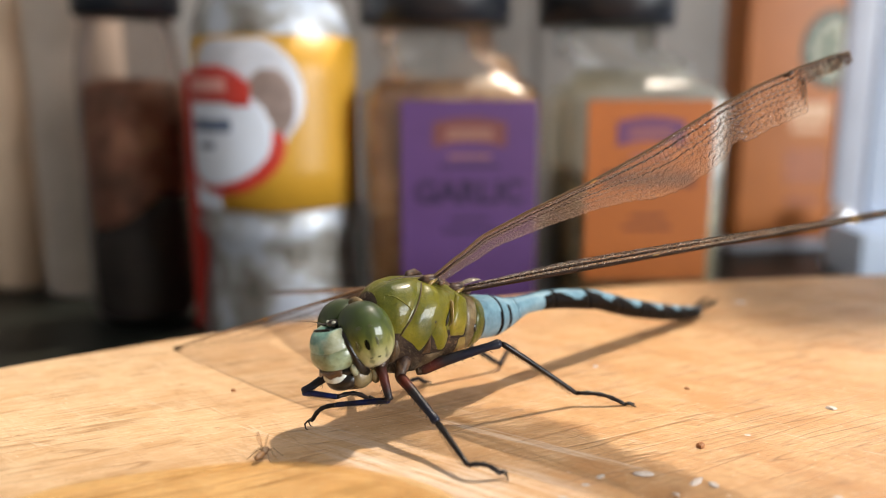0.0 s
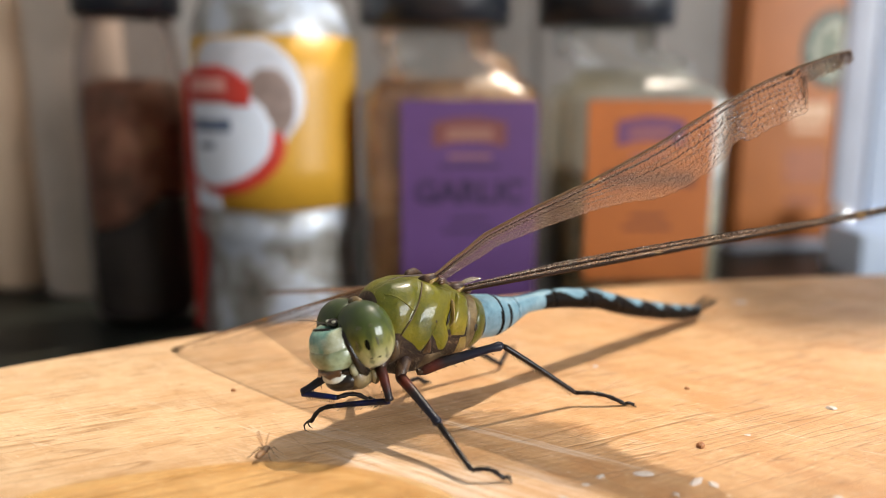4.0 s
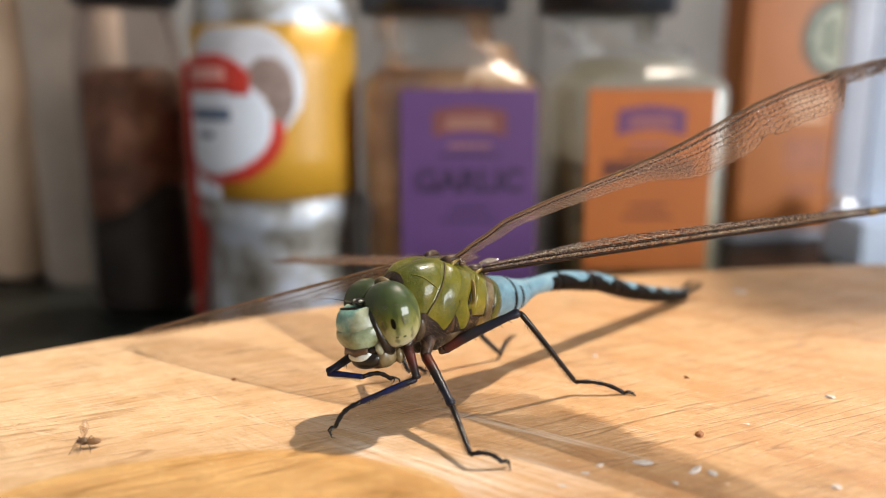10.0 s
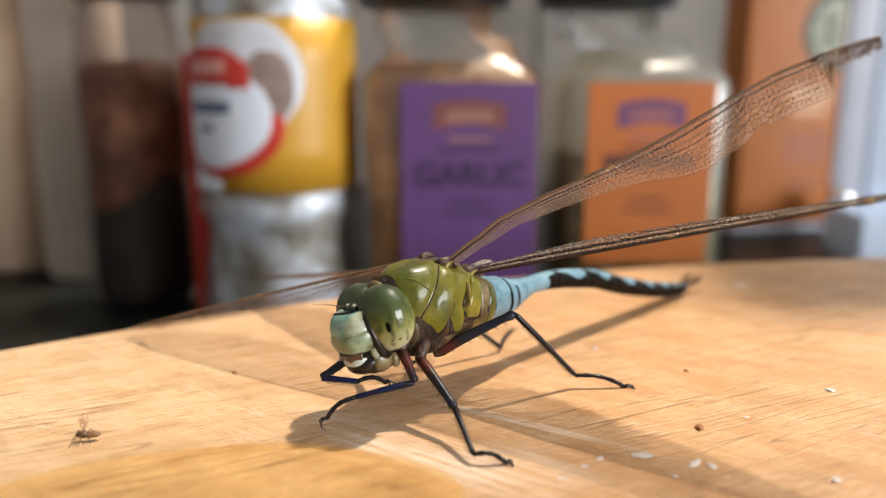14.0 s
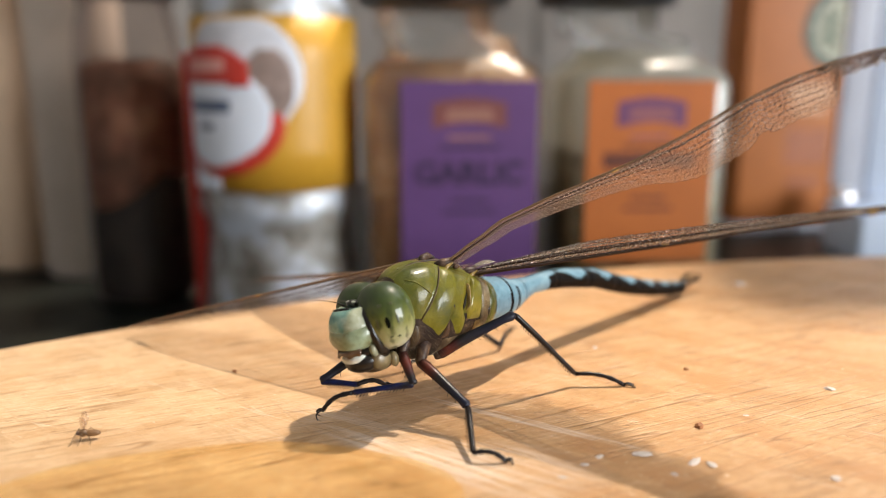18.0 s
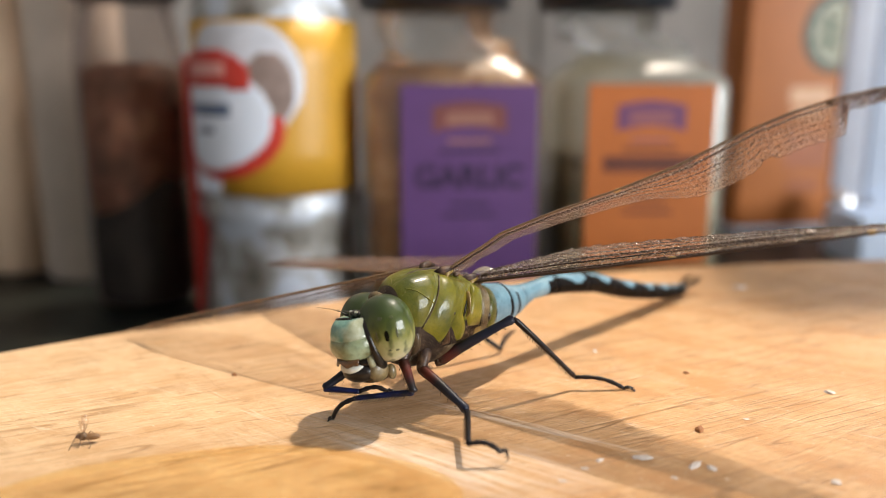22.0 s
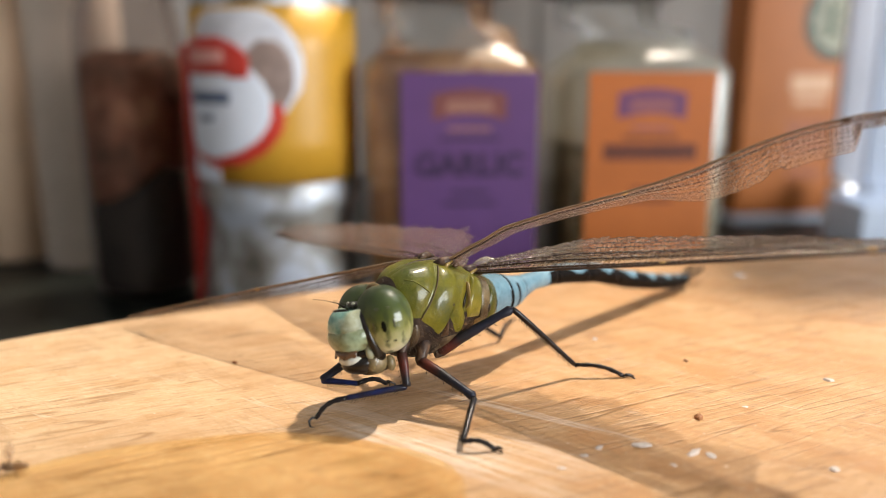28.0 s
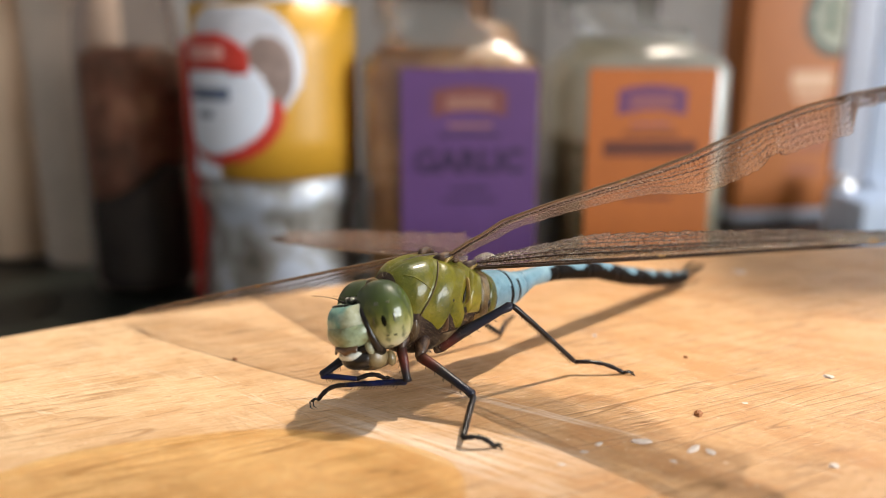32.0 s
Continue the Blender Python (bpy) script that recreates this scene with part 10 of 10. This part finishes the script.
    walk(LEGS["left_hind"][2], [
        (0, mm(-25.55, 10.93, 1.48, 0.0, 9.8, 137.8)), (1.5, mm(-25.72, 10.67, 1.31, -0.0, 9.8, 137.6)), (2, mm(-26.48, 9.93, 1.07, -0.1, 9.7, 137.3)),
        (2.5, mm(-26.00, 10.37, 1.17, -0.1, 9.8, 137.5)), (3, mm(-26.03, 10.37, 1.25, -0.1, 9.8, 137.5)), (3.5, mm(-26.07, 10.27, 1.18, -0.1, 9.8, 137.4)),
        (5.5, mm(-25.84, 10.57, 1.24, -0.0, 9.8, 137.6)), (6, mm(-25.23, 11.24, 1.26, 0.0, 9.7, 138.0)), (6.3, mm(-25.23, 11.24, 1.26, 0.0, 9.7, 138.0)),
        (6.5, mm(-22.67, 11.61, 0.67, -0.4, 9.0, 135.6)), (6.65, mm(-21.28, 11.35, 0.02, -0.6, 8.4, 134.2)), (6.8, mm(-20.54, 11.18, -0.35, -0.7, 8.1, 133.4)),
        (7, mm(-20.54, 11.18, -0.35, -0.7, 8.1, 133.4)), (7.5, mm(-20.63, 12.10, 0.26, -0.6, 8.7, 133.9)), (8, mm(-21.67, 11.36, 0.26, -0.6, 8.8, 133.7)),
        (8.5, mm(-21.34, 12.01, 0.69, -0.6, 9.1, 134.1)), (9, mm(-22.08, 11.21, 0.60, -0.6, 9.1, 133.7)), (9.5, mm(-22.06, 11.52, 0.89, -0.6, 9.2, 133.7)),
        (10, mm(-22.47, 11.12, 0.88, -0.7, 9.2, 133.6)), (10.5, mm(-21.63, 12.02, 1.39, -0.6, 9.5, 133.8)), (11, mm(-21.91, 11.82, 1.27, -0.6, 9.5, 133.8)),
        (11.5, mm(-22.98, 11.01, 1.05, -0.7, 9.5, 133.5)), (12, mm(-23.17, 10.90, 1.13, -0.7, 9.5, 133.4)), (12.5, mm(-23.08, 10.96, 1.18, -0.7, 9.6, 133.4)),
        (13, mm(-23.47, 10.81, 1.20, -0.7, 9.7, 133.4)), (13.5, mm(-23.35, 10.98, 1.35, -0.7, 9.8, 133.5)), (14, mm(-23.44, 10.86, 1.44, -0.7, 9.9, 133.4)),
        (14.5, mm(-24.19, 10.11, 1.23, -0.8, 9.9, 133.0)), (16.5, mm(-24.15, 10.07, 1.38, -0.8, 9.9, 133.0)), (17, mm(-23.77, 10.47, 1.59, -0.7, 10.0, 133.1)),
        (17.5, mm(-23.97, 10.29, 1.46, -0.8, 9.9, 133.1)), (18, mm(-23.93, 10.32, 1.49, -0.8, 10.1, 133.0)), (18.5, mm(-24.03, 10.27, 1.47, -0.7, 9.9, 133.1)),
        (19, mm(-24.26, 10.01, 1.43, -0.8, 9.9, 132.9)), (19.5, mm(-24.58, 9.69, 1.24, -0.8, 9.9, 132.8)), (20, mm(-24.13, 10.10, 1.50, -0.8, 9.9, 132.9)),
        (20.5, mm(-24.37, 9.85, 1.34, -0.8, 10.0, 132.8)), (21, mm(-24.04, 10.14, 1.51, -0.8, 10.0, 132.9)), (21.5, mm(-24.06, 10.13, 1.61, -0.8, 10.1, 132.9)),
        (22, mm(-23.11, 10.92, 2.12, -0.7, 10.5, 133.2)), (22.5, mm(-23.31, 10.61, 2.29, -0.7, 10.6, 133.3)), (23, mm(-23.18, 10.70, 2.42, -0.7, 10.6, 133.5)),
        (23.5, mm(-23.74, 10.26, 2.17, -0.7, 10.5, 133.4)), (24, mm(-23.17, 10.85, 2.31, -0.7, 10.6, 133.6)), (24.5, mm(-23.38, 10.67, 2.21, -0.7, 10.6, 133.6)),
        (25, mm(-23.97, 10.18, 2.07, -0.7, 10.5, 133.4)), (25.5, mm(-23.93, 10.21, 2.06, -0.7, 10.5, 133.5)), (27.5, mm(-24.28, 9.88, 2.00, -0.7, 10.4, 133.4)),
        (28, mm(-23.99, 10.15, 2.11, -0.7, 10.5, 133.4)), (28.5, mm(-24.05, 10.05, 2.16, -0.7, 10.5, 133.4)), (29, mm(-23.93, 10.22, 2.25, -0.7, 10.5, 133.5)),
        (29.5, mm(-24.15, 10.05, 2.17, -0.7, 10.4, 133.3)), (30, mm(-24.51, 9.64, 2.03, -0.8, 10.4, 133.0)), (30.5, mm(-24.00, 10.14, 2.13, -0.7, 10.5, 133.4)),
        (31, mm(-24.45, 9.78, 2.08, -0.7, 10.3, 133.2)), (31.5, mm(-23.86, 10.38, 1.87, -0.7, 10.3, 133.4)), (32, mm(-24.18, 10.03, 1.95, -0.7, 10.4, 133.4)),
    ])
    walk(LEGS["right_hind"][0], [
        (0, mm(-8.60, -2.60, 6.00, 0.0, -10.2, -160.3)), (1.5, mm(-8.60, -2.60, 6.00, 0.1, -8.7, -161.1)), (2, mm(-8.60, -2.60, 6.00, 0.4, -3.4, -163.9)),
        (2.5, mm(-8.60, -2.60, 6.00, 0.3, -6.8, -162.2)), (3.5, mm(-8.60, -2.60, 6.00, 0.3, -6.4, -162.4)), (5.5, mm(-8.60, -2.60, 6.00, 0.2, -7.9, -161.6)),
        (6, mm(-8.60, -2.60, 6.00, -0.1, -10.6, -160.0)), (6.3, mm(-8.60, -2.60, 6.00, -0.1, -10.6, -160.0)), (6.5, mm(-8.60, -2.60, 6.00, -0.8, -15.3, -156.8)),
        (6.8, mm(-8.60, -2.60, 6.00, -0.9, -16.9, -156.4)), (7.5, mm(-8.60, -2.60, 6.00, -1.2, -17.6, -155.2)), (8, mm(-8.60, -2.60, 6.00, -0.8, -15.8, -156.7)),
        (8.5, mm(-8.60, -2.60, 6.00, -1.2, -17.4, -155.1)), (9, mm(-8.60, -2.60, 6.00, -0.9, -16.0, -156.5)), (9.5, mm(-8.60, -2.60, 6.00, -1.0, -16.6, -155.9)),
        (10, mm(-8.60, -2.60, 6.00, -0.8, -15.7, -156.6)), (10.5, mm(-8.60, -2.60, 6.00, -1.6, -18.6, -153.8)), (11, mm(-8.60, -2.60, 6.00, -1.4, -17.8, -154.6)),
        (11.5, mm(-8.60, -2.60, 6.00, -0.6, -14.6, -157.3)), (12.5, mm(-8.60, -2.60, 6.00, -0.6, -14.5, -157.3)), (13, mm(-8.60, -2.60, 6.00, -0.5, -13.4, -158.1)),
        (14, mm(-8.60, -2.60, 6.00, -0.6, -14.3, -157.5)), (14.5, mm(-8.60, -2.60, 6.00, -0.1, -10.7, -159.8)), (16.5, mm(-8.60, -2.60, 6.00, -0.2, -11.4, -159.4)),
        (17, mm(-8.60, -2.60, 6.00, -0.5, -13.6, -158.0)), (17.5, mm(-8.60, -2.60, 6.00, -0.3, -12.4, -158.7)), (18.5, mm(-8.60, -2.60, 6.00, -0.3, -12.3, -158.8)),
        (19.5, mm(-8.60, -2.60, 6.00, 0.1, -8.7, -160.8)), (20, mm(-8.60, -2.60, 6.00, -0.2, -11.8, -159.1)), (20.5, mm(-8.60, -2.60, 6.00, -0.0, -10.1, -160.1)),
        (21, mm(-8.60, -2.60, 6.00, -0.3, -12.3, -158.8)), (21.5, mm(-8.60, -2.60, 6.00, -0.3, -12.5, -158.7)), (22, mm(-8.60, -2.60, 6.00, -1.3, -17.3, -155.0)),
        (23, mm(-8.60, -2.60, 6.00, -1.6, -18.6, -154.1)), (23.5, mm(-8.60, -2.60, 6.00, -0.9, -16.2, -156.1)), (24, mm(-8.60, -2.60, 6.00, -1.5, -18.2, -154.3)),
        (24.5, mm(-8.60, -2.60, 6.00, -1.2, -17.4, -155.1)), (25, mm(-8.60, -2.60, 6.00, -0.7, -15.1, -157.0)), (27.5, mm(-8.60, -2.60, 6.00, -0.5, -13.7, -158.0)),
        (28, mm(-8.60, -2.60, 6.00, -0.7, -15.1, -156.9)), (29, mm(-8.60, -2.60, 6.00, -0.9, -15.8, -156.4)), (30, mm(-8.60, -2.60, 6.00, -0.3, -12.4, -158.7)),
        (30.5, mm(-8.60, -2.60, 6.00, -0.7, -15.2, -156.9)), (31, mm(-8.60, -2.60, 6.00, -0.4, -13.0, -158.4)), (31.5, mm(-8.60, -2.60, 6.00, -0.6, -14.6, -157.3)),
        (32, mm(-8.60, -2.60, 6.00, -0.5, -13.9, -157.8)),
    ])
    walk(LEGS["right_hind"][1], [
        (0, mm(-17.62, -5.84, 7.72, -0.0, 35.1, 165.5)), (1, mm(-17.65, -5.79, 7.63, 0.6, 35.1, 166.6)), (1.5, mm(-17.71, -5.71, 7.47, 1.3, 34.7, 167.9)),
        (2, mm(-17.94, -5.30, 6.57, 5.1, 30.9, 174.9)), (2.5, mm(-17.80, -5.56, 7.15, 2.9, 33.6, 170.7)), (3, mm(-17.80, -5.57, 7.18, 2.9, 33.4, 170.6)),
        (3.5, mm(-17.82, -5.53, 7.09, 3.3, 33.2, 171.4)), (5.5, mm(-17.75, -5.65, 7.34, 1.9, 34.3, 168.9)), (6, mm(-17.59, -5.88, 7.79, -1.5, 36.8, 163.1)),
        (6.3, mm(-17.59, -5.88, 7.79, -1.5, 36.8, 163.1)), (6.5, mm(-17.23, -6.30, 8.57, -7.2, 45.2, 154.3)), (6.65, mm(-17.15, -6.34, 8.77, -8.7, 50.9, 152.4)),
        (6.8, mm(-17.13, -6.33, 8.83, -9.5, 54.1, 151.4)), (7, mm(-17.13, -6.33, 8.83, -9.5, 54.1, 151.4)), (7.5, mm(-17.03, -6.49, 8.94, -14.8, 50.5, 144.7)),
        (8, mm(-17.20, -6.31, 8.65, -7.8, 48.5, 153.8)), (8.5, mm(-17.03, -6.50, 8.92, -12.3, 47.4, 147.8)), (9, mm(-17.18, -6.33, 8.68, -6.4, 46.4, 155.9)),
        (9.5, mm(-17.12, -6.41, 8.77, -8.1, 45.1, 153.6)), (10, mm(-17.20, -6.32, 8.64, -5.3, 44.3, 157.6)), (10.5, mm(-16.88, -6.67, 9.10, -11.6, 44.1, 148.4)),
        (11, mm(-16.98, -6.57, 8.98, -10.0, 44.0, 150.8)), (11.5, mm(-17.29, -6.23, 8.45, -3.9, 42.1, 159.7)), (12, mm(-17.33, -6.20, 8.37, -3.1, 41.1, 161.0)),
        (12.5, mm(-17.29, -6.23, 8.44, -3.5, 41.2, 160.3)), (13, mm(-17.39, -6.13, 8.25, -2.2, 39.9, 162.3)), (13.5, mm(-17.32, -6.21, 8.38, -3.2, 39.9, 160.8)),
        (14, mm(-17.31, -6.22, 8.40, -2.6, 39.5, 161.6)), (14.5, mm(-17.58, -5.90, 7.80, 1.7, 37.1, 168.7)), (16.5, mm(-17.53, -5.96, 7.93, 1.7, 37.0, 168.5)),
        (17, mm(-17.37, -6.15, 8.28, -0.6, 37.9, 164.8)), (17.5, mm(-17.46, -6.05, 8.10, 0.5, 37.5, 166.6)), (18.5, mm(-17.47, -6.04, 8.07, 0.7, 37.3, 166.9)),
        (19, mm(-17.56, -5.93, 7.86, 2.0, 36.3, 169.2)), (19.5, mm(-17.69, -5.76, 7.48, 3.8, 35.2, 172.2)), (20, mm(-17.50, -6.00, 7.99, 1.4, 36.7, 168.2)),
        (20.5, mm(-17.61, -5.86, 7.71, 2.8, 35.9, 170.6)), (21, mm(-17.47, -6.03, 8.07, 1.1, 37.1, 167.7)), (21.5, mm(-17.46, -6.05, 8.10, 1.1, 36.7, 167.7)),
        (22, mm(-17.02, -6.53, 8.90, -3.9, 38.6, 159.4)), (22.5, mm(-16.99, -6.54, 8.97, -2.6, 38.0, 161.5)), (23, mm(-16.90, -6.64, 9.11, -3.3, 38.1, 160.4)),
        (23.5, mm(-17.15, -6.38, 8.72, -0.5, 37.3, 165.0)), (24, mm(-16.93, -6.61, 9.04, -3.8, 38.4, 159.6)), (24.5, mm(-17.03, -6.51, 8.91, -2.7, 38.2, 161.4)),
        (25, mm(-17.25, -6.28, 8.53, 0.2, 36.7, 166.2)), (25.5, mm(-17.24, -6.29, 8.55, 0.0, 36.8, 165.9)), (27.5, mm(-17.37, -6.15, 8.30, 1.8, 35.7, 168.9)),
        (28, mm(-17.25, -6.28, 8.54, 0.3, 36.6, 166.4)), (28.5, mm(-17.25, -6.28, 8.54, 0.7, 36.2, 167.1)), (29, mm(-17.18, -6.35, 8.65, -0.1, 36.4, 165.6)),
        (29.5, mm(-17.29, -6.23, 8.44, 0.9, 35.6, 167.4)), (30, mm(-17.46, -6.05, 8.10, 3.0, 34.4, 171.0)), (30.5, mm(-17.24, -6.29, 8.55, 0.3, 36.4, 166.4)),
        (31, mm(-17.42, -6.09, 8.18, 2.4, 34.6, 169.9)), (31.5, mm(-17.29, -6.24, 8.46, -0.5, 37.4, 165.1)), (32, mm(-17.35, -6.17, 8.34, 1.2, 36.2, 167.8)),
    ])
    walk(LEGS["right_hind"][2], [
        (0, mm(-27.16, -3.38, 0.78, 0.0, 2.8, -144.9)), (1, mm(-27.24, -3.51, 0.70, -0.0, 2.8, -145.0)), (1.5, mm(-27.39, -3.63, 0.62, -0.0, 2.8, -145.2)),
        (2, mm(-28.23, -4.37, 0.38, -0.0, 2.6, -145.4)), (2.5, mm(-27.70, -3.93, 0.48, -0.0, 2.8, -145.3)), (3, mm(-27.72, -3.93, 0.55, -0.0, 2.8, -145.2)),
        (3.5, mm(-27.79, -4.03, 0.49, -0.0, 2.8, -145.3)), (5.5, mm(-27.51, -3.74, 0.54, -0.0, 2.8, -145.1)), (6, mm(-26.81, -3.07, 0.57, 0.0, 2.7, -144.8)),
        (6.3, mm(-26.81, -3.07, 0.57, 0.0, 2.7, -144.8)), (6.5, mm(-24.88, -2.63, 0.02, -0.1, 1.8, -147.3)), (6.65, mm(-23.88, -2.82, -0.58, -0.1, 1.1, -148.8)),
        (6.8, mm(-23.34, -2.95, -0.92, -0.1, 0.7, -149.6)), (7, mm(-23.34, -2.95, -0.92, -0.1, 0.7, -149.6)), (7.5, mm(-23.27, -2.06, -0.36, -0.1, 1.4, -149.0)),
        (8, mm(-24.37, -2.79, -0.36, -0.1, 1.5, -149.3)), (8.5, mm(-23.93, -2.16, 0.05, -0.1, 1.9, -148.8)), (9, mm(-24.76, -2.94, -0.04, -0.1, 1.9, -149.2)),
        (9.5, mm(-24.72, -2.63, 0.23, -0.1, 2.1, -149.1)), (10, mm(-25.17, -3.03, 0.23, -0.1, 2.1, -149.3)), (10.5, mm(-24.26, -2.14, 0.72, -0.1, 2.4, -149.0)),
        (11, mm(-24.53, -2.34, 0.60, -0.1, 2.4, -149.0)), (11.5, mm(-25.68, -3.13, 0.38, -0.1, 2.4, -149.3)), (12, mm(-25.91, -3.23, 0.46, -0.1, 2.4, -149.5)),
        (12.5, mm(-25.82, -3.18, 0.50, -0.1, 2.5, -149.4)), (13, mm(-26.19, -3.33, 0.52, -0.1, 2.7, -149.4)), (13.5, mm(-26.05, -3.17, 0.66, -0.1, 2.8, -149.3)),
        (14, mm(-26.14, -3.29, 0.74, -0.1, 2.9, -149.3)), (14.5, mm(-27.00, -4.01, 0.53, -0.2, 2.8, -149.7)), (16.5, mm(-26.96, -4.05, 0.68, -0.2, 2.9, -149.7)),
        (17, mm(-26.54, -3.66, 0.88, -0.2, 3.1, -149.6)), (17.5, mm(-26.76, -3.84, 0.76, -0.2, 2.9, -149.6)), (18.5, mm(-26.81, -3.86, 0.77, -0.2, 2.9, -149.6)),
        (19, mm(-27.10, -4.11, 0.73, -0.2, 3.0, -149.8)), (19.5, mm(-27.45, -4.42, 0.54, -0.2, 2.9, -150.0)), (20, mm(-26.96, -4.02, 0.80, -0.2, 3.0, -149.8)),
        (20.5, mm(-27.23, -4.26, 0.64, -0.2, 3.0, -149.9)), (21, mm(-26.86, -3.98, 0.81, -0.2, 3.1, -149.8)), (21.5, mm(-26.89, -3.99, 0.90, -0.2, 3.1, -149.8)),
        (22, mm(-25.83, -3.22, 1.38, -0.1, 3.6, -149.4)), (22.5, mm(-25.99, -3.54, 1.54, -0.1, 3.8, -149.2)), (23, mm(-25.83, -3.46, 1.67, -0.1, 3.8, -149.1)),
        (23.5, mm(-26.41, -3.89, 1.43, -0.1, 3.7, -149.2)), (24, mm(-25.78, -3.31, 1.56, -0.1, 3.8, -148.9)), (24.5, mm(-26.00, -3.49, 1.46, -0.1, 3.7, -149.0)),
        (25, mm(-26.63, -3.97, 1.33, -0.1, 3.6, -149.2)), (25.5, mm(-26.59, -3.94, 1.33, -0.1, 3.6, -149.1)), (27.5, mm(-26.96, -4.26, 1.27, -0.1, 3.6, -149.3)),
        (28, mm(-26.65, -4.00, 1.37, -0.1, 3.7, -149.2)), (28.5, mm(-26.72, -4.10, 1.43, -0.1, 3.6, -149.2)), (29, mm(-26.58, -3.93, 1.51, -0.1, 3.6, -149.1)),
        (29.5, mm(-26.86, -4.09, 1.44, -0.1, 3.5, -149.4)), (30, mm(-27.28, -4.49, 1.29, -0.2, 3.6, -149.6)), (30.5, mm(-26.66, -4.01, 1.39, -0.1, 3.7, -149.2)),
        (31, mm(-27.19, -4.36, 1.35, -0.1, 3.5, -149.5)), (31.5, mm(-26.54, -3.77, 1.15, -0.1, 3.5, -149.2)), (32, mm(-26.85, -4.12, 1.22, -0.1, 3.6, -149.2)),
    ])
    walk(fly, [
        (0, mm(-18.12, 74.65, 0.00, 0, 0, 70)), (6.3, mm(-18.12, 74.96, 0.00, 0, 0, 70)), (6.4, mm(-18.86, 72.51, 1.20, 0, 0, 170)),
        (6.5, mm(-23.57, 71.99, 1.00, 0, 0, 175)), (6.6, mm(-27.10, 72.44, 0.40, 0, 0, 175)), (6.7, mm(-30.12, 72.41, 0.40, 0, 0, 170)),
        (6.8, mm(-29.78, 72.50, 1.00, 0, 0, 170)), (7, mm(-30.75, 71.47, 2.00, 0, 0, 160)), (7.4, mm(-31.90, 71.68, 2.00, 0, 0, 170)),
        (7.8, mm(-35.28, 73.19, 0.20, 0, 0, 185)), (8, mm(-36.21, 73.94, 0.00, 0, 0, 190)), (9, mm(-36.44, 74.30, 0.00, 0, 0, 190)),
        (14, mm(-36.57, 74.29, 0.00, 0, 0, 190)), (22.4, mm(-36.56, 74.31, 0.00, 0, 0, 190)), (22.6, mm(-36.24, 73.84, 0.00, 0, 0, 170)),
        (23, mm(-35.67, 73.43, 0.60, 0, 0, 165)), (23.6, mm(-35.02, 73.03, 0.00, 0, 0, 150)), (24, mm(-34.49, 73.20, 0.30, 0, 0, 110)),
        (24.2, mm(-35.18, 74.18, 0.30, 0, 0, 80)), (24.6, mm(-34.85, 72.94, 0.00, 0, 0, 40)), (25.4, mm(-33.28, 71.31, 0.00, 0, 0, -10)),
        (26.5, mm(-35.32, 69.27, 0.00, 0, 0, -80)), (27.6, mm(-37.41, 66.77, 0.00, 0, 0, -150)), (28, mm(-39.59, 65.54, 0.00, 0, 0, -165)),
        (28.4, mm(-42.98, 64.72, 0.00, 0, 0, -170)), (32, mm(-43.87, 63.58, 0.00, 0, 0, -170)),
    ])


motions()
